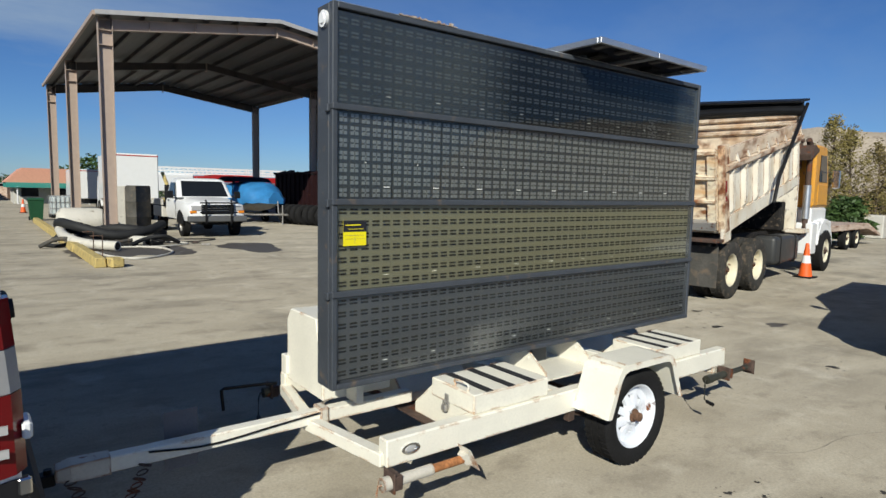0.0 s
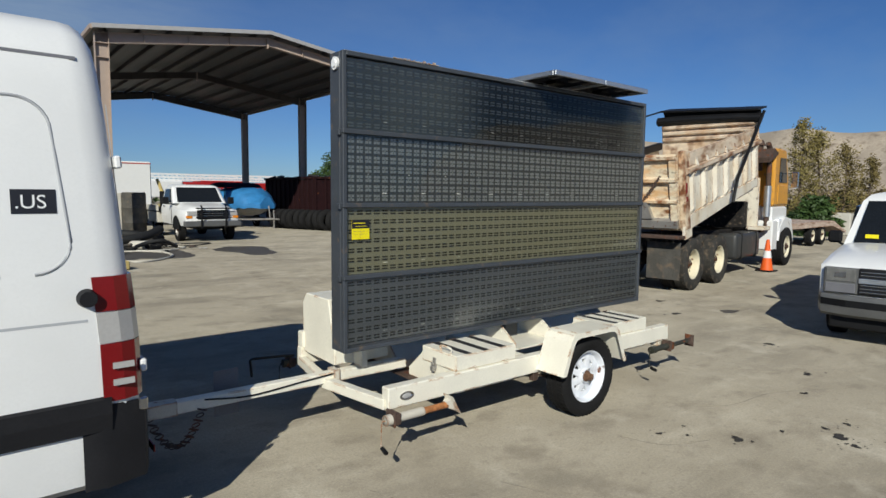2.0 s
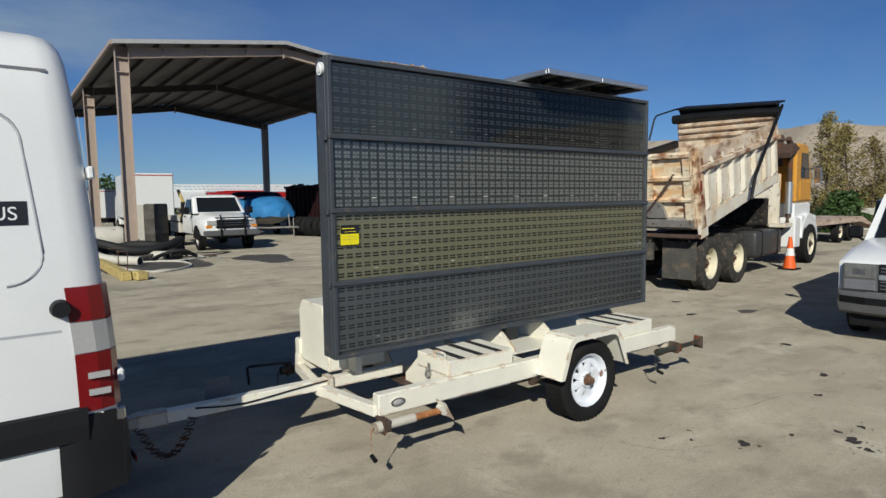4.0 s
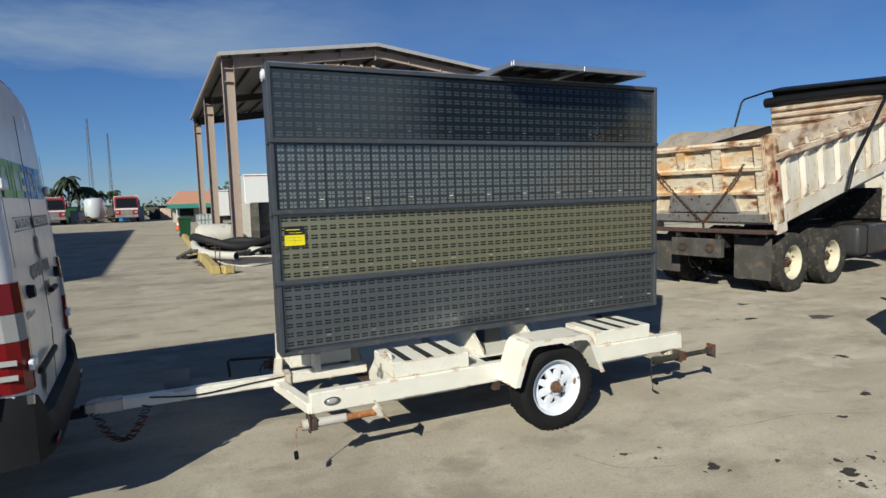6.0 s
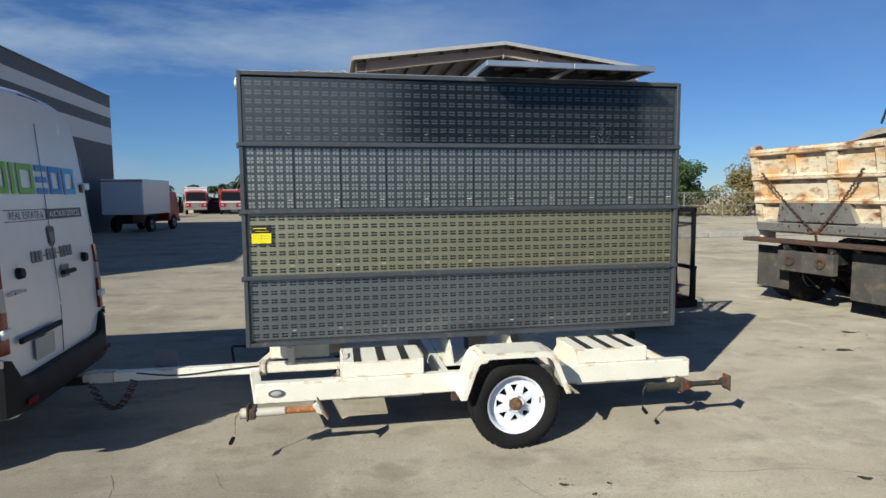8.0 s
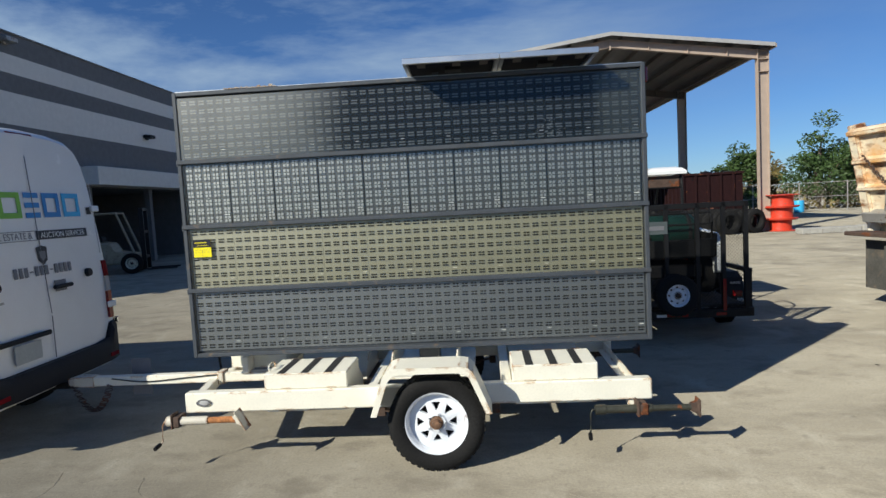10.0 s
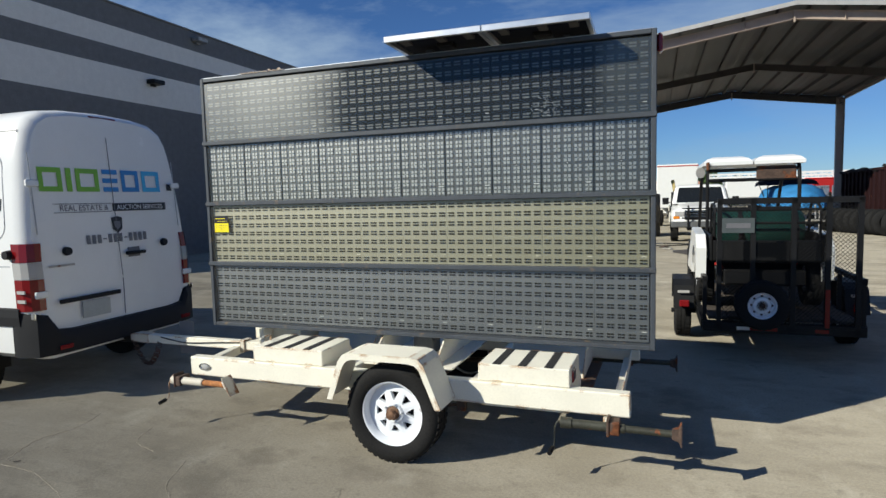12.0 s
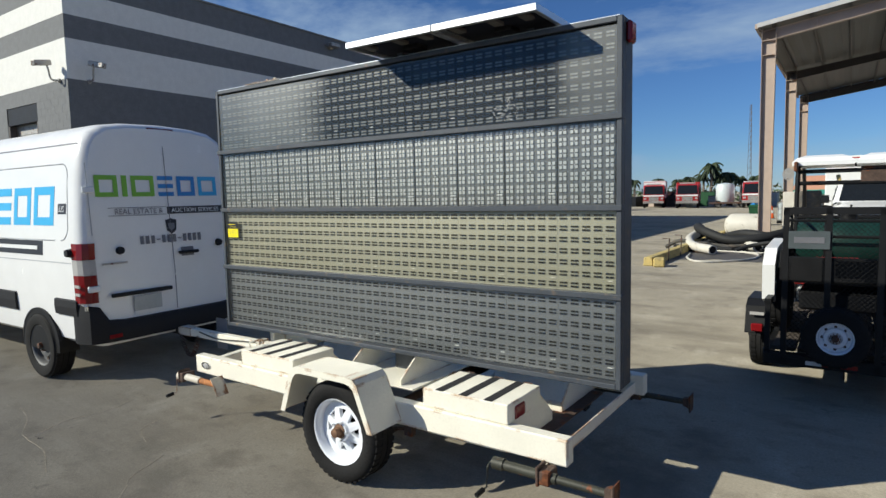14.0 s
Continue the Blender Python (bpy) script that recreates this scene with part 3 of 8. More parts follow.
def trailer():
    t = hold("sign_trailer", TRAILER, "cream-white single-axle steel trailer with rust streaks, carrying a message board", "trailer")
    bx("side_rail", (0, 0, 0.355), (3.415, 0.085, 0.505), M_CREAM, t, 0.008, "cream box-section side rail")
    bx("side_rail", (0, W_TR - 0.085, 0.355), (3.415, W_TR, 0.505), M_CREAM, t, 0.008, "cream box-section side rail")
    bm = bmesh.new()
    beam(bm, (0.02, 0.045, 0.385), (-0.10, W_TR / 2, 0.385), 0.075, 0.075, bev=0.006)
    part("front_cross_beam", bm, M_CREAM, t, "")
    bm = bmesh.new()
    beam(bm, (0.02, W_TR - 0.045, 0.385), (-0.10, W_TR / 2, 0.385), 0.075, 0.075, bev=0.006)
    part("front_cross_beam", bm, M_CREAM, t, "")
    bm = bmesh.new()
    box(bm, (3.345, 0.085, 0.37), (3.352, W_TR - 0.085, 0.445), 0.0)
    box(bm, (3.29, 0.085, 0.37), (3.345, W_TR - 0.085, 0.378), 0.0)
    part("rear_cross_beam", bm, M_CREAM, t, "cream angle-iron rear cross beam")
    for x in (1.36, 2.36):
        bx("cross_beam", (x, 0.085, 0.38), (x + 0.075, W_TR - 0.085, 0.49), M_CREAM, t, 0.006)
    # floor pans under the lockers
    bx("floor_pan", (0.55, 0.1, 0.325), (1.28, W_TR - 0.1, 0.337), M_RUST, t, 0.002)
    bx("floor_pan", (2.40, 0.1, 0.325), (3.12, W_TR - 0.1, 0.337), M_RUST, t, 0.002)
    # tongue, collar, coupler
    yc = W_TR / 2
    bm = bmesh.new()
    box(bm, (-0.02, yc - 0.04, 0.385), (0.62, yc + 0.04, 0.465), 0.006)
    part("tongue_socket", bm, M_CREAM, t, "cream square socket for the tongue")
    bm = bmesh.new()
    beam(bm, (-1.23, yc, 0.425), (0.0, yc, 0.425), 0.080, 0.080, bev=0.007)
    part("tongue", bm, M_CREAM, t, "cream square-tube tow tongue, chipped")
    bx("collar", (-0.055, yc - 0.055, 0.368), (0.0, yc + 0.055, 0.482), M_PAD, t, 0.006, "rust-edged cream collar with clamp bolt")
    bm = bmesh.new()
    loft(bm, [[(-x, yc + a * w, 0.425 + b * h + dz) for a, b in ((-1, -1), (1, -1), (1, 1), (-1, 1))] for x, w, h, dz in ((1.17, 0.046, 0.046, 0), (1.25, 0.052, 0.044, 0.004), (1.34, 0.058, 0.040, 0.008), (1.40, 0.042, 0.030, 0.004))])
    part("coupler", bm, M_PAD, t, "dirty white cast ball coupler")
    bm = bmesh.new()
    tube(bm, smooth_path([(-0.04, yc - 0.046, 0.455), (-0.3, yc - 0.046, 0.44), (-0.7, yc - 0.047, 0.415), (-1.0, yc - 0.046, 0.45)], 6), 0.006, 6)
    part("cable", bm, M_BLACK, t, "black wiring along the tongue")
    chain = new("safety_chain")
    chain.parent = t
    tagged(chain, "hanging rusty safety chain")
    for k in range(24):
        bm = bmesh.new()
        a = k / 23
        c = Vector((-1.02 - 0.32 * a, yc - 0.05, 0.39 - 0.85 * a * (1 - a)))
        m = Matrix.Translation(c) @ Matrix.Rotation(radians(90 * (k % 2)), 4, "X") @ Matrix.Rotation(radians(20), 4, "Y")
        ring = [m @ Vector((0.02 * math.cos(q) * 1.5, 0.013 * math.sin(q), 0)) for q in (2 * math.pi * j / 8 for j in range(9))]
        tube(bm, ring, 0.0045, 5)
        part("chain_link", bm, M_RUST, chain)
    # running gear
    wheel(t, (1.888, -0.105, 0.291), 0.34, 0.215, 0.215, -1, name="wheel")
    wheel(t, (1.888, W_TR + 0.105, 0.291), 0.34, 0.215, 0.215, 1, name="wheel")
    bm = bmesh.new()
    rod(bm, (1.888, -0.03, 0.291), (1.888, W_TR + 0.03, 0.291), 0.03, seg=14)
    part("axle", bm, M_RUST, t, "rusty tube axle")
    for y in (0.02, W_TR - 0.07):
        bm = bmesh.new()
        for k, (hw, dz) in enumerate(((0.40, 0.0), (0.30, -0.012), (0.2, -0.024))):
            pts = [(1.888 + hw * q, y + 0.025, 0.262 + dz + 0.06 * q * q * (hw / 0.4) ** 2) for q in (-1, -0.5, 0, 0.5, 1)]
            for a, b in zip(pts, pts[1:]):
                beam(bm, a, b, 0.05, 0.009)
        for q in (-0.42, 0.42):
            box(bm, (1.888 + q - 0.03, y, 0.28), (1.888 + q + 0.03, y + 0.05, 0.36), 0.004)
        part("leaf_spring", bm, M_RUST, t, "rusty leaf spring and shackles")
    fender(t, 1.878, -0.285, 0.0, -0.285)
    fender(t, 1.878, W_TR, W_TR + 0.285, W_TR + 0.289)
    for x0, x1 in ((0.605, 1.228), (2.435, 3.045)):
        battery_box(t, x0, x1, 0.022, x0 < 1)
        battery_box(t, x0, x1, W_TR - 0.022, False)
    # mast and its gusset plates
    bm = bmesh.new()
    box(bm, (1.70, yc - 0.085, 0.36), (1.87, yc + 0.085, 1.0), 0.008)
    part("mast", bm, M_SIGN, t, "dark grey square mast")
    for x in (1.50, 2.02):
        bm = bmesh.new()
        prism(bm, [(yc - 0.42, 0.49), (yc - 0.42, 0.53), (yc - 0.12, 0.74), (yc + 0.12, 0.74), (yc + 0.42, 0.53), (yc + 0.42, 0.49)], x, x + 0.012, "x")
        rod(bm, (x - 0.006, yc - 0.24, 0.60), (x + 0.018, yc - 0.24, 0.60), 0.012, seg=10)
        part("gusset_plate", bm, M_CREAM, t, "cream gusset plate with a bolt")
    bm = bmesh.new()
    box(bm, (1.44, yc - 0.45, 0.478), (2.16, yc + 0.45, 0.492), 0.003)
    part("mast_base", bm, M_CREAM, t, "")
    # marker on the rail, tail lamp
    bm = bmesh.new()
    ring = lambda s, yy: [(0.148 + s * 0.058 * math.cos(q), yy, 0.432 + s * 0.030 * math.sin(q)) for q in (2 * math.pi * k / 20 for k in range(20))]
    loft(bm, [ring(1.0, 0.0), ring(1.0, -0.008), ring(0.72, -0.008), ring(0.66, -0.004)])
    mk = part("marker_lamp", bm, M_CHROME, t, "oval chrome-rimmed marker lamp")
    bm = bmesh.new()
    loft(bm, [ring(0.66, -0.003), ring(0.5, -0.009), ring(0.1, -0.011)])
    part("lens", bm, M_CLEAR, mk, "")
    for y in (0.10, W_TR - 0.22):
        bx("tail_lamp", (3.033, y, 0.515), (3.056, y + 0.12, 0.595), M_RED, t, 0.008, "dark red square tail lamp")
    # jacks
    for y, yr in ((-0.10, -0.07), (W_TR + 0.10, W_TR + 0.07)):
        jack(t, -0.09, 0.47, y, 0.335, M_PAD if y < 0 else M_DKTUBE, M_ORUST, M_PAD if y < 0 else M_DKTUBE, 1.0, 0.8, 0.10)
        if y > 0:
            bm = bmesh.new()
            tube(bm, [(-0.02, 1.46, 0.415), (-0.11, 1.464, 0.424), (-0.385, 1.47, 0.44), (-0.402, 1.47, 0.43), (-0.39, 1.47, 0.29)], 0.011, 8)
            part("stowed_crank", bm, M_BLACK, t, "black crank handle swung forward", 40)
        jack(t, 3.00, 3.70, yr, 0.315, M_DKTUBE, M_DKTUBE, M_RUST, 0.95, 0.72, 0.42)
    # rear bracket by the far rail and the tall control box behind the board
    bm = bmesh.new()
    prism(bm, [(0.80, 0.47), (0.80, 0.60), (0.90, 0.98), (1.30, 0.98), (1.36, 0.90), (1.36, 0.47)], 0.02, 0.52, "x", 0.008)
    cb = part("control_box", bm, M_CREAM, t, "cream tapered control cabinet")
    bm = bmesh.new()
    rod(bm, (0.27, 1.365, 0.80), (0.27, 1.40, 0.80), 0.035, seg=14)
    part("cable_gland", bm, M_BLACK, cb, "")
    bx("upright", (0.0, 1.33, 0.505), (0.09, 1.42, 0.64), M_CREAM, t, 0.006)
    bx("rest_bracket", (0.18, yc - 0.07, 0.465), (0.23, yc + 0.07, 0.60), M_CREAM, t, 0.005, "cream travel rest under the board")
    # licence plate holder under the rear rail
    bx("plate_bracket", (3.25, 0.02, 0.30), (3.30, 0.10, 0.355), M_CREAM, t, 0.004)


trailer()

# ---- the message board ----
BOARD = pose(1.733, 2.893, 0.722, 0, 0, 1.97)
BW, BH, BT = 3.66, 2.117, 0.185
M_PIX_W = mat("pale_lens_cluster", (0.128, 0.138, 0.124), 0.46, spec=1.0, ior=2.7, var=0.35, scale=26, bump=0)
M_PIX_G = mat("grey_lens_cluster", (0.042, 0.048, 0.048), 0.42, spec=1.0, ior=1.85, var=0.5, scale=22, bump=0)
M_PIX_D = mat("dark_slot", (0.026, 0.026, 0.022), 0.9, var=0.9, scale=24, bump=0, spec=0.1)
M_BRD_1 = mat("olive_grey_board", (0.008, 0.010, 0.014), 0.5, spec=0.12, var=0.35, scale=1.5, bump=0)
M_BRD_2 = mat("slate_board", (0.014, 0.018, 0.020), 0.45, spec=0.9, ior=1.7, var=0.15, scale=1.5, bump=0)
M_BRD_3 = mat("yellowed_board", (0.150, 0.145, 0.070), 0.46, spec=1.0, ior=2.6, var=0.12, scale=1.5, bump=0)
M_BRD_4 = mat("grey_board", (0.021, 0.026, 0.028), 0.43, spec=1.0, ior=2.5, var=0.15, scale=1.5, bump=0)
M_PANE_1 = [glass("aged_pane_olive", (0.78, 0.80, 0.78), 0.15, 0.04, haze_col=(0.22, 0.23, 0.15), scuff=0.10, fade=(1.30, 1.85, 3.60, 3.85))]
M_PANE_2 = [glass("pane_clear", (0.85, 0.87, 0.87), 0.015, 0.05, scuff=0.03)]
M_PANE_3 = [glass("pane_yellowed", (0.86, 0.84, 0.74), 0.03, 0.08, haze_col=(0.5, 0.47, 0.32), scuff=0.04)]
M_PANE_4 = [glass("pane_dusty", (0.82, 0.84, 0.84), 0.03, 0.10, haze_col=(0.42, 0.44, 0.46), scuff=0.05)]


def module_mesh(kind, w, h):
    """One 5 x 7 display module: a board with its lens clusters."""
    me = bpy.data.meshes.new("display_module")
    v, f, mi = [], [], []

    def cuboid(x0, x1, z0, z1, y0, y1, k):
        b = len(v)
        v.extend((x, y, z) for z in (z0, z1) for y in (y0, y1) for x in (x0, x1))
        f.extend(tuple(b + i for i in q) for q in ((0, 2, 3, 1), (4, 5, 7, 6), (0, 1, 5, 4), (0, 4, 6, 2), (1, 3, 7, 5)))
        mi.extend([k] * 5)

    g0 = 0.005 if kind == 2 else 0.0006
    cuboid(g0, w - g0, 0.0, h, 0.0, 0.012, 0)
    px, pz = w / 5, h / 7
    for i in range(5):
        for j in range(7):
            cx, cz = (i + 0.5) * px, (j + 0.5) * pz
            if kind == 2:
                for a in (-1, 1):
                    for b in (-1, 1):
                        s, g = 0.0094, 0.0137
                        cuboid(cx + a * g - s, cx + a * g + s, cz + b * g - s, cz + b * g + s, -0.007, 0.0, 1)
                cuboid(cx - 0.0035, cx + 0.0035, cz - 0.0035, cz + 0.0035, -0.004, 0.0, 1)
            else:
                for b in (-1, 1):
                    for a in (-1, 1):
                        cuboid(cx + a * 0.0125 - 0.0108, cx + a * 0.0125 + 0.0108, cz + b * 0.0102 - 0.0050, cz + b * 0.0102 + 0.0050, -0.005, 0.0, 1 if b > 0 or kind == 1 else 2)
    if kind == 2:
        cuboid(w * 0.84, w * 0.95, pz * 0.96, pz * 1.06, -0.008, 0.0, 3)
        cuboid(w * 0.49, w * 0.51, pz * 2.96, pz * 3.04, -0.008, 0.0, 3)
    else:
        cuboid(w * 0.87, w * 0.955, pz * 0.99, pz * 1.05, -0.004, 0.0, 3)
    me.from_pydata(v, [], f)
    lens = {1: M_PIX_G, 2: M_PIX_W, 3: M_PIX_D, 4: M_PIX_D}[kind]
    for m in ({1: M_BRD_1, 2: M_BRD_2, 3: M_BRD_3, 4: M_BRD_4}[kind], lens, {1: M_PIX_G, 2: M_PIX_W, 3: M_BRD_1, 4: M_BRD_1}[kind], M_WHITE):
        me.materials.append(m)
    me.polygons.foreach_set("material_index", mi)
    return me


def sheet(name, bm, material, parent, label):
    """A pane that keeps its winding, so that its front looks outwards."""
    me = bpy.data.meshes.new(name)
    bm.to_mesh(me)
    bm.free()
    me.materials.append(material)
    ob = new(name, me)
    ob.parent = parent
    return tagged(ob, label)


def board():
    b = hold("message_board", BOARD, "charcoal metal message board with four rows of lamp modules behind glazing", "message board")
    bm = bmesh.new()
    box(bm, (0, 0.045, 0), (BW, BT, BH), 0.006)
    part("cabinet", bm, M_SIGN, b, "charcoal sheet metal cabinet")
    e = 0.032
    for lo, hi in (((0, 0, 0), (e, 0.045, BH)), ((BW - e, 0, 0), (BW, 0.045, BH)), ((e, 0, BH - e), (BW - e, 0.045, BH)), ((e, 0, 0), (BW - e, 0.045, e))):
        bx("frame_bar", lo, hi, M_SIGN, b, 0.004)
    rh = (BH - 2 * e) / 4
    for k in range(1, 4):
        z = e + rh * k
        bx("row_divider", (-0.004, -0.012, z - 0.017), (BW + 0.004, 0.045, z + 0.017), M_SIGN, b, 0.004, "projecting divider rail")
        bm = bmesh.new()
        box(bm, (-0.02, 0.02, z - 0.03), (-0.002, 0.06, z + 0.012), 0.004)
        part("latch", bm, M_SIGN, b, "")
    for r in range(4):
        z0 = e + rh * r + 0.018
        h, w = rh - 0.036, (BW - 2 * e - 0.02) / 10
        me = module_mesh(4 - r, w, h)
        for k in range(10):
            o = new("display_module", me)
            o.parent, o.location = b, (e + 0.01 + k * w, 0.031, z0)
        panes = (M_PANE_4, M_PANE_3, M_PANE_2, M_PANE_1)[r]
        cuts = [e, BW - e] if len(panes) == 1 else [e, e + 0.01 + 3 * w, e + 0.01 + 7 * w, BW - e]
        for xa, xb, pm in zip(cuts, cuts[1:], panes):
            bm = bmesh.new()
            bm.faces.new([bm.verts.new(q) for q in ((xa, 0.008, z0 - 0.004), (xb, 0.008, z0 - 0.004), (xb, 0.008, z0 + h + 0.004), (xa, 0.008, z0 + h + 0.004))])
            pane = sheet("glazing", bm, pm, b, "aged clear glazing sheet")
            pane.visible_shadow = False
    # sticker with a dark head strip
    st = bx("sticker", (0.070, 0.0055, 0.815), (0.215, 0.0075, 0.955), M_YELLOW, b, 0.0, "yellow sticker with a black head strip")
    bx("head_strip", (0.070, 0.0045, 0.893), (0.215, 0.0054, 0.956), M_INK, st, 0.0, "")
    many("print_bars", [((0.082, 0.0035, 0.928), (0.180, 0.0044, 0.934)), ((0.100, 0.0035, 0.907), (0.195, 0.0044, 0.910))], M_YELLOW, st)
    many("print_bars", [((0.080, 0.0046, 0.872), (0.205, 0.0054, 0.8732)), ((0.080, 0.0046, 0.852), (0.205, 0.0054, 0.8532)), ((0.142, 0.0046, 0.825), (0.1432, 0.0054, 0.885))], M_GINK, st)
    # starred crack in the top glazing
    bm = bmesh.new()
    rng = random.Random(4)
    for k in range(48):
        a, l = rng.uniform(0, 6.28), rng.uniform(0.005, 0.032)
        p = Vector((2.93 + rng.gauss(0, 0.045), 0.0072, 1.68 + rng.gauss(0, 0.04)))
        q = p + Vector((math.cos(a) * l, 0, math.sin(a) * l * 0.8))
        beam(bm, p, q, 0.0010, rng.uniform(0.001, 0.0022))
    tagged(part("cracks", bm, M_PIX_W, b, "white starred crack in the glazing"), kind="stuff")
    # lamps at the upper ends, loose trim on the top edge
    bm = bmesh.new()
    rod(bm, (-0.016, 0.09, BH - 0.08), (0.0, 0.09, BH - 0.08), 0.045, seg=20)
    rod(bm, (-0.024, 0.09, BH - 0.08), (-0.014, 0.09, BH - 0.08), 0.026, 0.034, seg=16)
    part("end_lamp", bm, M_WHITE, b, "round white end lamp", 40)
    bx("end_lamp", (BW, 0.05, BH - 0.14), (BW + 0.035, 0.14, BH - 0.02), M_RED, b, 0.012, "red end lamp")
    bx("top_flashing", (0.02, 0.01, BH), (BW - 0.02, 0.16, BH + 0.006), M_ALU, b, 0.001, "bare aluminium flashing")
    rng = random.Random(7)
    many("torn_trim", [((0.42, 0.0, BH + 0.003), (0.84, 0.006, BH + 0.008))] + [((0.42 + k * 0.045, 0.0, BH + 0.004), (0.42 + k * 0.045 + rng.uniform(0.01, 0.04), 0.008, BH + rng.uniform(0.010, 0.022))) for k in range(9)], M_PAD, b, "torn dirty white sealing strip")


board()


M_SOLAR = mat("dark_solar_sheet", (0.014, 0.016, 0.026), 0.85, var=0.2, bump=0, spec=0.15)


def solar():
    s = hold("solar_panel", pose(3.602, 2.673, 2.872, 0, 0, 2.9), "pair of aluminium-framed solar panels on the board's top edge", "solar panel")
    for k in range(2):
        x0 = k * 0.706
        bm = bmesh.new()
        for lo, hi in (((x0, 0, 0), (x0 + 0.70, 0.03, 0.042)), ((x0, 0.63, 0), (x0 + 0.70, 0.66, 0.042)), ((x0, 0.03, 0), (x0 + 0.03, 0.63, 0.042)), ((x0 + 0.67, 0.03, 0), (x0 + 0.70, 0.63, 0.042))):
            box(bm, lo, hi, 0.003)
        part("panel_frame", bm, M_ALU, s, "bright aluminium frame")
        bx("panel_sheet", (x0 + 0.03, 0.03, 0.028), (x0 + 0.67, 0.63, 0.036), M_SOLAR, s, 0.0, "dark cell sheet")
        bx("junction_box", (x0 + 0.30, 0.25, 0.0), (x0 + 0.42, 0.37, 0.028), M_BLACK, s, 0.004)
        for xx in (0.10, 0.36, 0.56):
            bx("bracket", (x0 + xx, 0.02, 0.0), (x0 + xx + 0.06, 0.16, 0.02), M_TAN_D, s, 0.002)
    for x in (0.2, 1.2):
        bx("mounting_rail", (x, 0.31, -0.034), (x + 0.05, 0.50, 0.0), M_SIGN, s, 0.003)


solar()

# ---- the white van ----
# grey that draws the shade in the van's creases and door edges
M_GROOVE = mat("shaded_white_groove", (0.42, 0.43, 0.45), 0.5, var=0.05, bump=0)
M_PIPEW = mat("pale_plate_enamel", (0.40, 0.42, 0.41), 0.4, var=0.08, scale=12, bump=0)
M_FLAPRIM = mat("dusty_dark_steel_rim", (0.13, 0.13, 0.13), 0.6, 0.3, var=0.2)
VAN = pose(0.27, 3.235, 0.07, 0, 0, 3.2)


def van():
    v = hold("panel_van", VAN, "tall white panel van with dark bumper and coloured lettering bars", "van")
    half = [(0.0, 0.36), (0.86, 0.36), (0.95, 0.42), (0.975, 0.58), (0.985, 0.78), (0.992, 1.05), (0.988, 1.30), (0.965, 1.62), (0.925, 2.00), (0.885, 2.25), (0.84, 2.41), (0.77, 2.52), (0.64, 2.595), (0.40, 2.63), (0.0, 2.645)]

    def ring(x, sy, top, lean, low=0.0):
        pts = []
        for side in (1, -1):
            seq = half if side == 1 else half[-2:0:-1]
            for y, z in seq:
                zz = 0.36 + low + (z - 0.36 - low * (1 - (z - 0.36) / 2.36)) * top if low else 0.36 + (z - 0.36) * top
                pts.append((x - max(0, zz - 1.0) * lean, side * y * sy, zz))
        return pts

    bm = bmesh.new()
    half[:] = [(y * 0.982, z) for y, z in half]
    st = [(-0.005, 0.93, 0.975, 0.075), (-0.03, 0.965, 0.988, 0.075), (-0.075, 0.988, 0.997, 0.072), (-0.15, 1.0, 1.0, 0.06), (-0.6, 1.0, 1.0, 0.0), (-2.5, 1.0, 1.0, 0.0), (-4.6, 1.0, 1.0, 0.0), (-5.2, 0.995, 0.99, 0.0)]
    rings = [ring(*s) for s in st]
    for x, sy, top in ((-5.55, 0.985, 0.965), (-6.0, 0.97, 0.80), (-6.35, 0.96, 0.52), (-6.75, 0.92, 0.40), (-6.92, 0.84, 0.32)):
        rings.append(ring(x, sy, top, 0.0))
    loft(bm, rings)
    body = part("body", bm, M_WHITE, v, "glossy white van body", 28)
    # dark side cladding, sill, bumper
    for s in (-1, 1):
        bm = bmesh.new()
        prism(bm, [(s * 0.940, 0.66), (s * 0.984, 0.68), (s * 0.992, 0.76), (s * 0.990, 0.83), (s * 0.945, 0.85)], -0.59, -0.14, "x")
        prism(bm, [(s * 0.940, 0.62), (s * 0.984, 0.64), (s * 0.992, 0.74), (s * 0.990, 0.83), (s * 0.945, 0.85)], -4.9, -1.5, "x")
        part("side_cladding", bm, M_PLASTIC, v, "dark grey plastic side cladding")
        # wheel arches
        for xa in (-0.99, -5.35):
            bm = bmesh.new()
            arc = [(xa + 0.41 * math.cos(a), 0.31 + 0.38 * math.sin(a)) for a in (math.pi * k / 16 for k in range(17))]
            prism(bm, [(xa - 0.41, 0.25)] + arc[::-1] + [(xa + 0.41, 0.25)], s * 0.78, s * 0.977, "y")
            part("wheel_well", bm, M_BLACK, v, "")
            bm = bmesh.new()
            for a, b in zip(arc, arc[1:]):
                beam(bm, (a[0], s * 0.965, a[1]), (b[0], s * 0.965, b[1]), 0.022, 0.03, up=(0, 1, 0))
            part("arch_trim", bm, M_PLASTIC, v, "dark arch trim")
            wheel(v, (xa, s * 0.888, 0.29), 0.35, 0.235, 0.215, s, "plate", rim_m=M_FLAPRIM)
    bm = bmesh.new()
    yb = [-0.985, -0.94, -0.84, -0.76, -0.6, 0.6, 0.76, 0.84, 0.94, 0.985]
    xb = [-0.16, 0.01, 0.045, 0.065, 0.085, 0.085, 0.065, 0.045, 0.01, -0.16]
    tb = [0.80, 0.79, 0.76, 0.62, 0.60, 0.60, 0.62, 0.76, 0.79, 0.80]
    loft(bm, [[(x, y, 0.40), (x - 0.10, y * 0.98, 0.40), (x - 0.10, y * 0.98, zt), (x - 0.03, y, zt), (x, y, zt - 0.07)] for x, y, zt in zip(xb, yb, tb)])
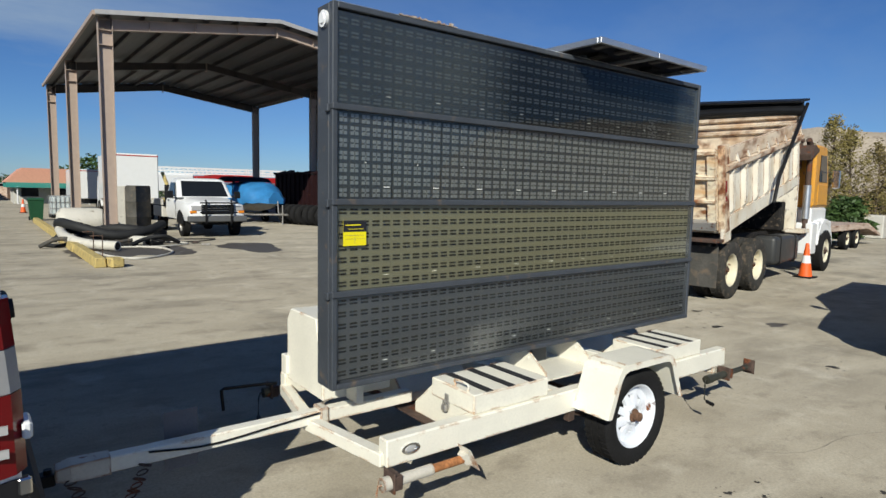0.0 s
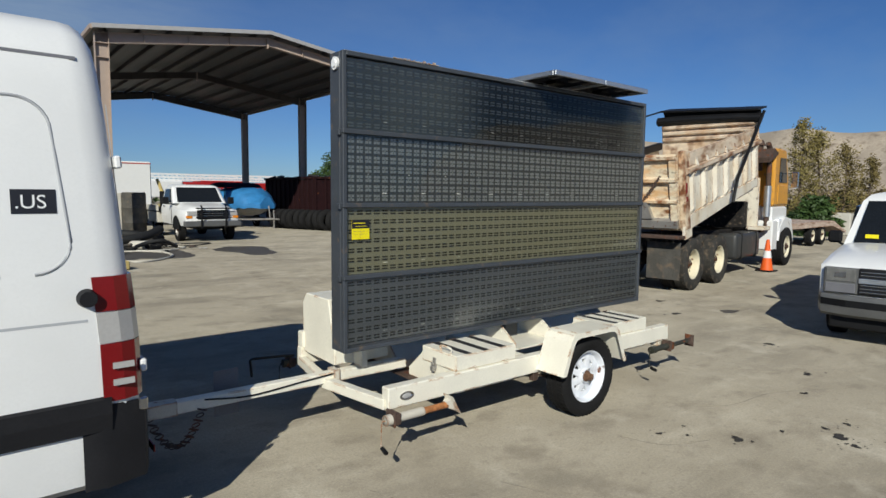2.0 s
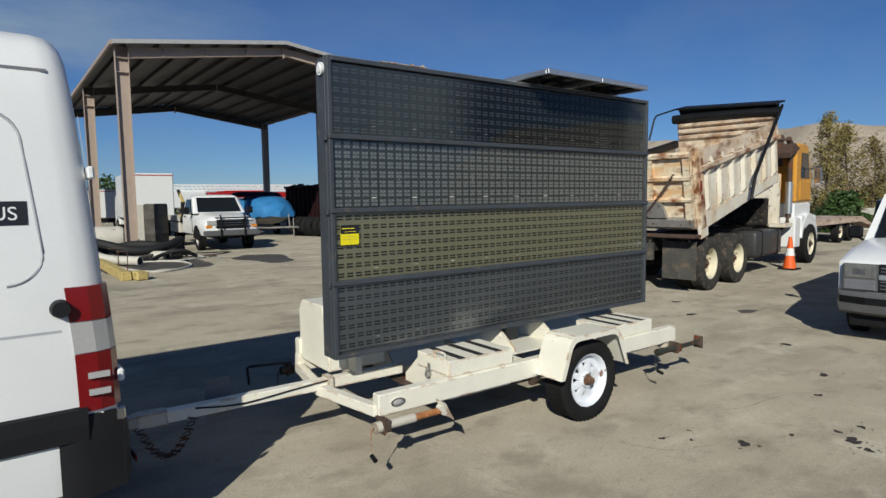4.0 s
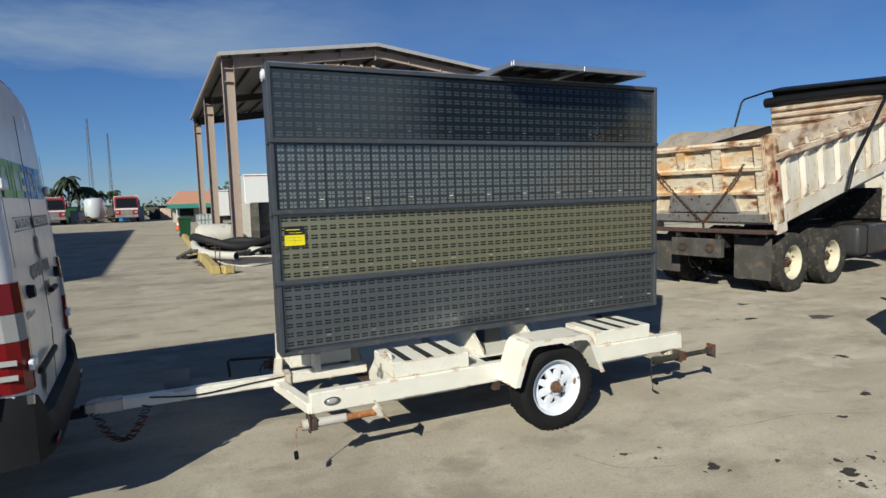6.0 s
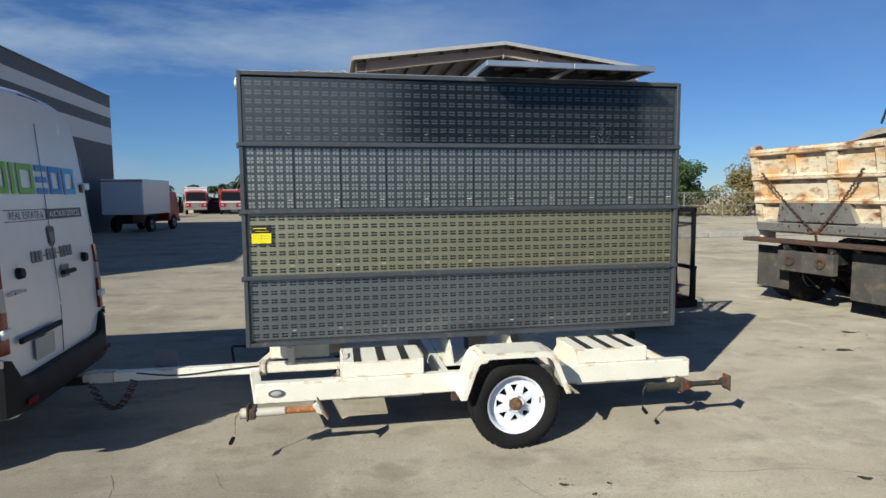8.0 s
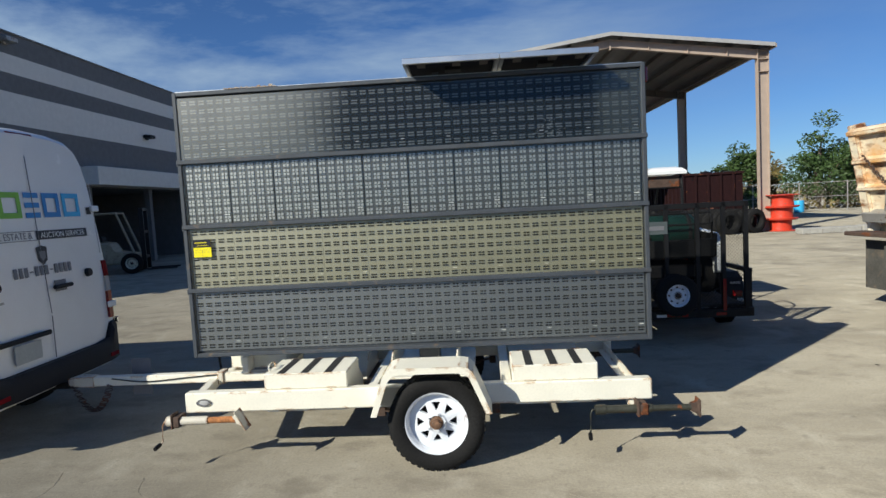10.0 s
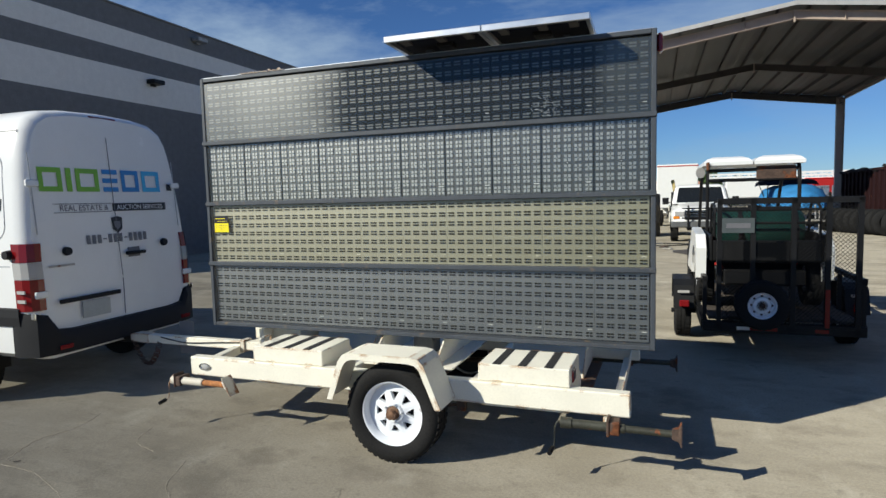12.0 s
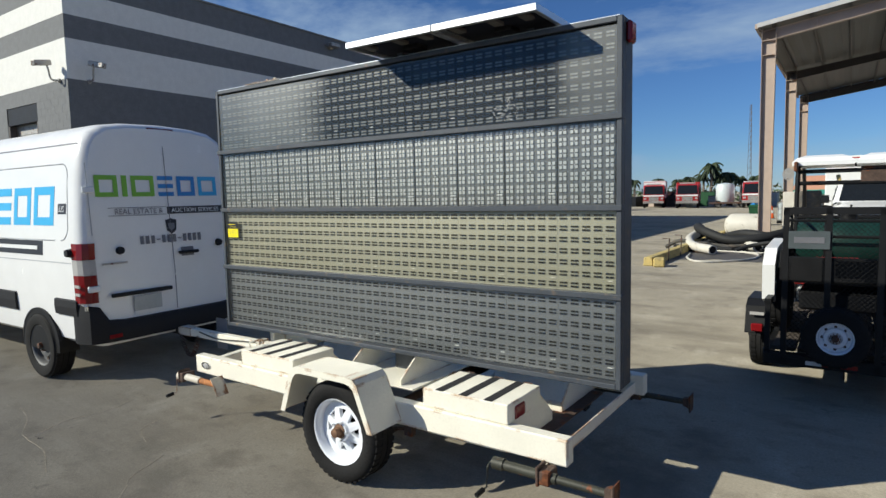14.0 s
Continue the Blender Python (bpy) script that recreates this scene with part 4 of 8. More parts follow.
    bump = part("rear_bumper", bm, M_PLASTIC, v, "black plastic rear step bumper", 30)
    for y in (-0.80, 0.68):
        bx("reflector", (0.078, y, 0.44), (0.087, y + 0.13, 0.48), M_RED, bump, 0.002, "")
    for s in (-1, 1):
        bx("bumper_corner", (-0.02, s * 0.96 - 0.012, 0.74), (0.02, s * 0.96 + 0.012, 0.80), M_CHROME, bump, 0.006)

    def dx(z):
        return -max(0, z - 1.0) * 0.075

    # tail lamps: wrapped stacks of red, clear and red
    for s in (-1, 1):
        lamp = new("tail_lamp")
        lamp.parent = v
        tagged(lamp, "tall red and clear wraparound tail lamp")
        for z0, z1, m, nm in ((0.81, 1.09, M_RED, "red_lens"), (1.09, 1.24, M_CLEAR, "clear_lens"), (1.24, 1.405, M_RED, "red_lens")):
            bm = bmesh.new()
            out = []
            for z in (z0 + 0.002, z1 - 0.002):
                d = dx(z)
                w = 0.972 if z < 1.3 else 0.962
                out.append([(d - 0.17, s * (w + 0.006), z), (d - 0.08, s * (w + 0.004), z), (d - 0.02, s * (w - 0.02), z), (d + 0.012, s * (w - 0.07), z), (d + 0.012, s * (w - 0.13), z), (d - 0.05, s * (w - 0.13), z), (d - 0.17, s * (w - 0.05), z)])
            loft(bm, out)
            part(nm, bm, m, lamp, "")
        if s == -1:
            for z in (0.89, 0.97):
                bx("lamp_band", (-0.13, -0.997, z), (-0.04, -0.985, z + 0.028), M_CLEAR, lamp, 0.0)

    def on_rear(y, z, off=0.006):
        """A pose on the rear doors: x to the right as seen from behind, y up."""
        return pose(dx(z) + off, y, z, 90 - 4.3 if z > 1 else 90, 0, 90)

    def plate(name, y0, y1, z0, z1, m, off=0.004, par=None, label="", depth=0.006, bev=0.0):
        zc = (z0 + z1) / 2
        bm = bmesh.new()
        box(bm, (y0, z0 - zc, 0), (y1, z1 - zc, depth), bev)
        return part(name, bm, m, par or v, label, m=on_rear(0, zc, off))

    # rear doors: edge grooves, hinges, handles, locks
    plate("door_seam", -0.003, 0.003, 0.62, 0.99, M_GINK, 0.001)
    doors = plate("door_seam", -0.003, 0.003, 1.01, 2.40, M_GINK, 0.002, None, "dark seam between the rear doors", 0.004)
    for s in (-1, 1):
        plate("door_edge", s * 0.84 - 0.004, s * 0.84 + 0.004, 1.48, 2.2, M_GROOVE, 0.001, None, "", 0.003)
        for z in (0.95, 1.93):
            bm = bmesh.new()
            box(bm, (-0.06, -0.03, 0), (0.06, 0.03, 0.03), 0.008)
            part("hinge", bm, M_WHITE, v, "", m=on_rear(s * (0.88 if z < 1.2 else 0.84), z, 0.0))
        bm = bmesh.new()
        rod(bm, (0, 0, 0), (0, 0, 0.035), 0.042, 0.036, seg=18)
        part("door_stop", bm, M_PLASTIC, v, "round black rubber door stop", m=on_rear(s * 0.585, 1.31, 0.0))
    plate("handle", 0.05, 0.30, 1.215, 1.25, M_PLASTIC, 0.012, None, "black door handle", 0.035, 0.01)
    plate("handle_well", 0.10, 0.25, 1.19, 1.29, M_GINK, 0.003, None, "", 0.003)
    plate("grab_strip", -0.72, -0.06, 0.84, 0.88, M_PLASTIC, 0.006, None, "black strip handle", 0.03, 0.008)
    lp = plate("licence_plate", -0.49, -0.185, 0.665, 0.82, M_PIPEW, 0.012, None, "pale licence plate with dark bars", 0.006)
    plate("plate_rim", -0.50, -0.175, 0.655, 0.83, M_GINK, 0.009, lp, "", 0.003)
    plate("print_bar", -0.45, -0.225, 0.715, 0.765, M_INK, 0.0182, lp, "", 0.003)
    plate("badge", -0.78, -0.52, 1.175, 1.195, M_GALV, 0.004, None, "small grey badge", 0.004)
    bx("high_lamp", (-0.20, -0.16, 2.565), (-0.125, 0.16, 2.60), M_RED, v, 0.008, "dark red high brake lamp")
    # coloured shapes where the lettering stands
    def mark_bars(kind, a, b, z0, z1, t):
        """Plain strokes of one shape: a frame, a stack of rows or a single bar."""
        if kind == "bar":
            return [(a, b, z0, z1)]
        if kind == "rows":
            return [(a, b, z0, z0 + t), (a, b, (z0 + z1 - t) / 2, (z0 + z1 + t) / 2), (a, b, z1 - t, z1)]
        return [(a, b, z0, z0 + t), (a, b, z1 - t, z1), (a, a + t, z0 + t, z1 - t), (b - t, b, z0 + t, z1 - t)]

    words = new("rear_graphics")
    words.parent = v
    tagged(words, "green and blue bars with black strips")
    y = -0.77
    for kind, w, m in (("frame", 0.23, M_GREEN), ("bar", 0.055, M_GREEN), ("frame", 0.25, M_GREEN), ("rows", 0.18, M_BLUE), ("frame", 0.22, M_BLUE), ("frame", 0.24, M_LBLUE)):
        for ya, yb, za, zb in mark_bars(kind, y, y + w, 1.86, 2.08, 0.046):
            plate("colour_bar", ya, yb, za, zb, m, 0.002, words, "", 0.0025)
        y += w + 0.045
    plate("strip", -0.02, 0.68, 1.665, 1.745, M_INK, 0.002, words, "", 0.0025)
    plate("strip", -0.66, -0.03, 1.662, 1.668, M_GINK, 0.002, words, "", 0.0025)
    plate("strip", -0.66, -0.03, 1.742, 1.748, M_GINK, 0.002, words, "", 0.0025)
    lettering("letters", "REAL ESTATE &", 0.078, on_rear(-0.60, 1.68, 0.003), M_GINK, words)
    lettering("letters", "AUCTION SERVICES", 0.068, on_rear(0.03, 1.682, 0.006), M_WHITE, words)
    plate("strip", 0.73, 0.80, 1.875, 1.945, M_INK, 0.002, words, "", 0.0025)
    for k in range(12):
        z0, z1 = (1.39, 1.402) if k in (3, 7) else (1.355, 1.44)
        plate("bar", -0.36 + k * 0.062, -0.36 + k * 0.062 + 0.040, z0, z1, M_GINK, 0.002, words, "", 0.0025)
    bm = bmesh.new()
    prism(bm, [(0, -0.085), (0.055, -0.045), (0.066, 0.07), (0.0, 0.085), (-0.066, 0.07), (-0.055, -0.045)], 0, 0.003, "z")
    sh = part("shield_mark", bm, M_INK, words, "black shield mark", m=on_rear(0.01, 1.53, 0.002))
    bm = bmesh.new()
    prism(bm, [(0, -0.05), (0.034, -0.02), (0.038, 0.035), (-0.038, 0.035), (-0.034, -0.02)], 0, 0.0015, "z")
    part("shield_field", bm, M_GINK, words, "", m=on_rear(0.01, 1.53, 0.0055))

    # left flank: pressed panel lines, coloured bars
    def lat(z):
        for (y0, z0), (y1, z1) in zip(half[1:], half[2:]):
            if z0 <= z <= z1:
                return y0 + (y1 - y0) * (z - z0) / (z1 - z0)
        return 0.9

    def flank(name, x0, x1, z0, z1, m, par, off=0.004, th=0.003, label=""):
        bm = bmesh.new()
        a, b = -lat(z0) - off, -lat(z1) - off
        loft(bm, [[(x, a, z0), (x, b, z1), (x, b + th + off, z1), (x, a + th + off, z0)] for x in (x0, x1)])
        return part(name, bm, m, par, label)

    side = new("side_graphics")
    side.parent = v
    tagged(side, "large green and blue bars with a black strip")
    x = -3.06
    for kind, w, m in (("frame", 0.40, M_GREEN), ("bar", 0.10, M_GREEN), ("frame", 0.44, M_GREEN), ("rows", 0.34, M_LBLUE), ("frame", 0.40, M_LBLUE), ("frame", 0.44, M_LBLUE)):
        for xa, xb, za, zb in mark_bars(kind, x, x + w, 1.58, 1.98, 0.085):
            flank("colour_bar", xa, xb, za, zb, m, side, 0.003)
        x += w + 0.075
    flank("strip", -0.480, -0.315, 1.695, 1.80, M_INK, side, 0.003)
    lettering("letters", ".US", 0.085, pose(-0.468, -lat(1.72) - 0.0055, 1.718, 90 - 5.5, 0, 0), M_WHITE, side)
    flank("strip", -2.1, -0.80, 1.27, 1.42, M_INK, side, 0.003)
    flank("strip_bar", -2.0, -0.92, 1.325, 1.365, M_WHITE, side, 0.005)
    flank("pressed_line", -4.4, -0.22, 1.20, 1.212, M_GROOVE, v, 0.001, 0.002)
    # rounded pressings in the flank: their soft shadow lines laid on as grey tubes
    for xr, xl in ((-0.27, -2.15), (-2.42, -4.40)):
        bm = bmesh.new()
        z0, z1, r = 1.43, 2.20, 0.14
        loop = []
        for cx, cz, a0 in ((xr - r, z0 + r, -90), (xr - r - 0.05, z1 - r, 0), (xl + r, z1 - r, 90), (xl + r, z0 + r, 180)):
            for k in range(9):
                q = radians(a0 + 90 * k / 8)
                x, z = cx + r * math.cos(q), cz + r * math.sin(q)
                loop.append(Vector((x, -lat(z) + 0.004, z)))
        full = []
        for p, q in zip(loop, loop[1:] + loop[:1]):
            n = max(1, int((q - p).length / 0.12))
            for k in range(n):
                w = p.lerp(q, k / n)
                full.append(Vector((w.x, -lat(w.z) + 0.004, w.z)))
        tube(bm, full, 0.009, 6, True)
        part("pressing_edge", bm, M_GROOVE, v, "grey line for the soft shadow round a pressed panel", 60)
    flank("roof_gutter", -5.0, -0.2, 2.39, 2.405, M_GINK, v, 0.002, 0.002)
    bm = bmesh.new()
    rod(bm, (-0.22, -0.955, 1.31), (-0.22, -1.015, 1.31), 0.045, 0.036, seg=18)
    part("door_stop", bm, M_PLASTIC, v, "round black rubber door stop")
    # tow ball under the bumper
    bm = bmesh.new()
    box(bm, (-0.25, -0.035, 0.33), (0.17, 0.035, 0.39), 0.006)
    rod(bm, (0.14, 0, 0.39), (0.14, 0, 0.41), 0.018, seg=12)
    part("tow_bar", bm, M_BLACK, v, "black tow bar")
    # cab glass
    for s in (-1, 1):
        bm = bmesh.new()
        prism(bm, [(-6.05, 1.32), (-5.75, 1.95), (-5.1, 2.05), (-5.05, 1.32)], s * 0.93, s * 0.985, "y")
        part("cab_window", bm, M_DKGLASS, v, "")


van()


# ---- open steel shed ----
SHED = pose(2.914, 23.55, 0, 0, 0, 2.14)


def shed():
    s = hold("steel_shed", SHED, "open tan steel-framed shed with a low gabled roof", "shed")
    L, D, eave, ridge = 12.74, 19.6, 7.60, 8.44
    for y in (0.35, 9.8, 19.2):
        for x, o in ((0.22, 1), (L - 0.22, -1)):
            bm = bmesh.new()
            # tapered I column: two flanges and a web
            for xa, xb in ((-0.19, -0.22), (0.19, 0.22)):
                prism(bm, [(x + xa - 0.008, 0), (x + xa + 0.008, 0), (x + xb + 0.008, eave - 0.1), (x + xb - 0.008, eave - 0.1)], y - 0.13, y + 0.13, "y")
            prism(bm, [(x - 0.182, 0), (x + 0.182, 0), (x + 0.212, eave - 0.1), (x - 0.212, eave - 0.1)], y - 0.006, y + 0.006, "y")
            for z in (6.55, 7.05, 0.012):
                box(bm, (x - 0.20, y - 0.125, z), (x + 0.20, y + 0.125, z + 0.02))
            col = part("column", bm, M_TAN, s, "tan tapered steel column")
            bx("base_plate", (x - 0.22, y - 0.16, 0), (x + 0.22, y + 0.16, 0.03), M_RUST, col, 0.004)
        for x0, x1 in ((0.06, L / 2), (L - 0.06, L / 2)):
            sg = 1 if x1 > x0 else -1
            za, zb = eave - 0.20, ridge - 0.20
            bm = bmesh.new()
            for dz, w in ((0.0, 0.2), (-0.36, 0.2)):
                beam(bm, (x0, y, za + dz), (x1, y, zb + dz * 0.85), w, 0.016)
            prism(bm, [(x0, za), (x1, zb), (x1, zb - 0.31), (x0, za - 0.36)], y - 0.006, y + 0.006, "y")
            for q in (0.25, 0.5, 0.75):
                xx = x0 + (x1 - x0) * q
                zz = za + (zb - za) * q
                box(bm, (xx - 0.008, y - 0.09, zz - 0.33), (xx + 0.008, y + 0.09, zz))
            # rafters behind the front one carry the shade under the roof as colour
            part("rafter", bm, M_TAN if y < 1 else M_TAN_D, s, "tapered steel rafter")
        bm = bmesh.new()
        box(bm, (L / 2 - 0.03, y - 0.11, ridge - 0.62), (L / 2 + 0.03, y + 0.11, ridge - 0.2), 0.004)
        part("ridge_splice", bm, M_TAN, s, "")
    # purlins, in the same shade-darkened tan
    for sgn in (0, 1):
        for k in range(6):
            q = (k + 0.25) / 5.7
            x = 0.1 + (L / 2 - 0.1) * q
            z = eave + (ridge - eave) * q - 0.085
            if sgn:
                x = L - x
            bm = bmesh.new()
            box(bm, (x - 0.035, 0.02, z - 0.09), (x - 0.028, D - 0.02, z + 0.09))
            box(bm, (x - 0.028, 0.02, z + 0.083), (x + 0.035, D - 0.02, z + 0.09))
            box(bm, (x - 0.035, 0.02, z - 0.09), (x + 0.035, D - 0.02, z - 0.083))
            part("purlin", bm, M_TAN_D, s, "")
    for x0, x1, z0, z1 in ((-0.12, L / 2, eave - 0.016, ridge), (L / 2, L + 0.12, ridge, eave - 0.016)):
        bm = bmesh.new()
        n = 30
        top = [(x0 + (x1 - x0) * k / n, z0 + (z1 - z0) * k / n + (0.018 if k % 2 else 0.0)) for k in range(n + 1)]
        prism(bm, top + [(x, z - 0.012) for x, z in top[::-1]], -0.05, D, "y")
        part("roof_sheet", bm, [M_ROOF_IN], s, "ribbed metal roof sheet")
        bm = bmesh.new()
        beam(bm, (x0, -0.07, z0 - 0.04), (x1, -0.07, z1 - 0.04), 0.03, 0.15)
        part("fascia", bm, M_ROOF, s, "pale metal gable trim")
    for xa, xb in ((0.0, L / 2), (L / 2, L)):
        za, zb = (eave, ridge) if xa == 0 else (ridge, eave)
        bm = bmesh.new()
        prism(bm, [(xa, za - 0.30), (xb, zb - 0.30), (xb, zb - 0.015), (xa, za - 0.015)], D - 0.07, D - 0.04, "y")
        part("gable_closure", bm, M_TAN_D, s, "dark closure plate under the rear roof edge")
    for x in (-0.14, L + 0.14):
        bx("gutter", (x - 0.05, -0.05, eave - 0.16), (x + 0.05, D, eave - 0.005), M_TAN, s, 0.004, "tan eave gutter")


shed()

# ---- long block building ----
HALL = pose(-10.5, 6.66, 0, 0, 0, 2.31)


def hall():
    h = hold("warehouse", HALL, "long flat-roofed block warehouse with pale and dark grey bands", "building", kind="structure")
    low, top = 5.10, 8.0
    bands = ((low, 6.13, M_BLOCK_L), (6.13, 6.73, M_BLOCK_D), (6.73, 7.33, M_BLOCK_L), (7.33, top, M_BLOCK_D))
    D, B = 31.0, 28.0
    y0, y1, zo = 13.3, 21.5, 3.22        # bay under the canopy
    xa, xb, zd = -3.85, -1.86, 4.67      # roller door in the sunlit front
    for a, b, c, d in ((0.0, y0, 0, low), (y1, D, 0, low), (y0, y1, zo, low)):
        bx("wall_band", (-0.3, a, c), (0, b, d), M_BLOCK_D, h, 0.0, "dark grey painted block wall")
    for a, b, c, d in ((-B, xa, 0, low), (xb, -0.3, 0, low), (xa, xb, zd, low)):
        bx("wall_band", (a, 0, c), (b, 0.3, d), M_BLOCK_D, h, 0.0, "dark grey painted block wall")
    for z0, z1, m in bands:
        o = 0.004 if m is M_BLOCK_L else 0.0
        bx("wall_band", (-0.3, 0 - o, z0), (o, D, z1), m, h, 0.0, "painted block wall band")
        bx("wall_band", (-B, -o, z0), (-0.3, 0.3, z1), m, h, 0.0, "painted block wall band")
    bx("roof", (-B, 0.3, 7.5), (-0.3, D, 7.6), M_ROOF, h, 0.0, "flat roof deck")
    bx("coping", (-0.34, -0.04, top), (0.04, D, top + 0.06), M_BLOCK_D, h, 0.01, "dark metal coping")
    bx("coping", (-B, -0.04, top), (-0.34, 0.34, top + 0.06), M_BLOCK_D, h, 0.01, "dark metal coping")
    bx("wall_band", (-B, D - 0.3, 0), (-0.3, D, 7.5), M_BLOCK_D, h, 0.0)
    bx("wall_band", (-B, 0.3, 0), (-B + 0.3, D - 0.3, 7.5), M_BLOCK_D, h, 0.0)
    bx("canopy", (0.0, y0 - 0.7, 3.26), (0.77, y1 + 0.2, 3.95), M_BLOCK_L, h, 0.02, "pale canopy slab over the loading bay")
    # bay lining
    bx("bay_wall", (-6.0, y0 - 0.2, 0), (-5.8, y1 + 0.2, 3.4), M_BLOCK_D, h, 0.0)
    for y in (y0 - 0.2, y1):
        bx("bay_wall", (-5.8, y, 0), (-0.3, y + 0.2, 3.4), M_BLOCK_D, h, 0.0)
    bx("bay_ceiling", (-5.8, y0, 3.24), (-0.3, y1, 3.4), M_BLOCK_D, h, 0.0)
    bx("bay_post", (-0.28, 17.4, 0), (-0.02, 17.65, 3.22), M_BLOCK_D, h, 0.01)
    # sunlit front: roller door set back in its opening
    bm = bmesh.new()
    for k in range(31):
        box(bm, (xa, 0.20 + 0.012 * (k % 2), k * 0.15), (xb, 0.24 + 0.012 * (k % 2), k * 0.15 + 0.15))
    part("roller_door", bm, M_GALV, h, "grey slatted roller door")
    bx("door_hood", (xa - 0.02, 0.02, zd - 0.5), (xb + 0.02, 0.19, zd), M_BLACK, h, 0.01, "dark roller door hood")
    for x in (xa, xb - 0.1):
        bx("door_jamb", (x, 0.01, 0), (x + 0.1, 0.19, zd - 0.5), M_TAN_D, h, 0.0, "dark steel door jamb")
    # block joints: courses and staggered uprights near the corner
    boxes = []
    for k in range(1, 25):
        z = k * 0.203
        boxes.append(((-0.02, 0.0, z - 0.003), (0.0025, 12.0, z + 0.003)))
        boxes.append(((-1.80, -0.0025, z - 0.003), (0.0, 0.02, z + 0.003)))
        for q in range(0, 30):
            y = q * 0.406 + (0.203 if k % 2 else 0.0)
            boxes.append(((-0.02, y - 0.003, z - 0.203), (0.0023, y + 0.003, z)))
            if y < 1.8:
                boxes.append(((-y - 0.003, -0.0023, z - 0.203), (-y + 0.003, 0.02, z)))
    tagged(many("mortar_joints", boxes, M_JOINT, h, "darker mortar joints between the blocks"), kind="stuff")
    # lamps on the wall
    for y, z in ((7.4, 5.86), (9.58, 7.72), (17.5, 5.56)):
        bm = bmesh.new()
        box(bm, (0.0, y - 0.24, z - 0.07), (0.34, y + 0.24, z + 0.07), 0.02)
        box(bm, (0.0, y - 0.09, z - 0.13), (0.10, y + 0.09, z + 0.11), 0.01)
        part("wall_lamp", bm, M_BLACK if z < 7 else M_GALV, h, "shoebox wall lamp")
    # cameras at the corner
    for m in (pose(0, 0.53, 5.08), pose(-0.40, 0, 5.08, 0, 0, -90)):
        bm = bmesh.new()
        rod(bm, (0.0, 0, 0), (0.06, 0, 0), 0.055, seg=12)
        tube(bm, smooth_path([(0.05, 0, 0), (0.22, 0, 0.02), (0.27, 0, 0.26), (0.3, 0, 0.36)], 3), 0.024, 8)
        beam(bm, (0.2, -0.05, 0.44), (0.66, 0.10, 0.34), 0.15, 0.14, bev=0.02)
        part("security_camera", bm, M_GALV, h, "grey security camera on an arm", m=m)


hall()


# ---- dump truck ----
M_BED = mat("chipped_cream_bed_paint", (0.80, 0.74, 0.62), 0.6, var=0.10, rust=0.08, rscale=4.5, rsoft=0.10, stain=(0.62, 0.50, 0.34), dirt=0.03, rust_col=(0.24, 0.10, 0.045), stretch=(1, 1, 0.6), edge=0.9)
M_GATE = mat("rust_stained_tailgate_paint", (0.82, 0.71, 0.52), 0.6, var=0.12, rust=0.52, rscale=5.0, rsoft=0.10, stain=(0.70, 0.36, 0.11), dirt=0.04, rust_col=(0.36, 0.15, 0.06), stretch=(1, 0.8, 1.6), edge=1.0, edge_col=(0.30, 0.12, 0.05))
M_RAILRUST = mat("rust_blotched_cream_steel", (0.72, 0.60, 0.46), 0.7, var=0.15, scale=4, rsoft=0.14, stain=(0.48, 0.28, 0.14), rust=0.66, rscale=3.6, rust_col=(0.27, 0.125, 0.06), stretch=(0.7, 1, 1.4), edge=1.0)
M_POSTRUST = mat("flaking_rusted_post", (0.78, 0.64, 0.46), 0.75, var=0.2, rsoft=0.06, stain=(0.55, 0.26, 0.10), rust=0.80, rscale=5.5, rust_col=(0.25, 0.095, 0.04), stretch=(1, 1, 0.8), edge=1.0)
M_PLANK = mat("rusty_side_boards", (0.60, 0.47, 0.37), 0.75, var=0.25, scale=7, rsoft=0.12, stain=(0.36, 0.20, 0.13), rust=0.50, rscale=4.5, rust_col=(0.30, 0.15, 0.09), stretch=(0.35, 1, 2.2), edge=1.0)
M_ORANGE = mat("orange_yellow_paint", (0.62, 0.29, 0.035), 0.4, var=0.06, dirt=0.05)
M_CHASSIS = mat("grimy_black_chassis", (0.022, 0.020, 0.019), 0.85, var=0.3, dirt=0.15, spec=0.25)
M_FLAP = mat("dusty_mud_flap", (0.085, 0.08, 0.07), 0.85, var=0.3, dirt=0.3, scale=3)
M_DKTANK = mat("dark_grey_tank_paint", (0.045, 0.046, 0.046), 0.45, var=0.12, scale=2, dirt=0.03)
M_CREAMRIM = mat("cream_truck_rim", (0.70, 0.64, 0.48), 0.5, var=0.08, rust=0.08)
M_CONE = mat("orange_cone_plastic", (0.85, 0.13, 0.02), 0.5, var=0.06)


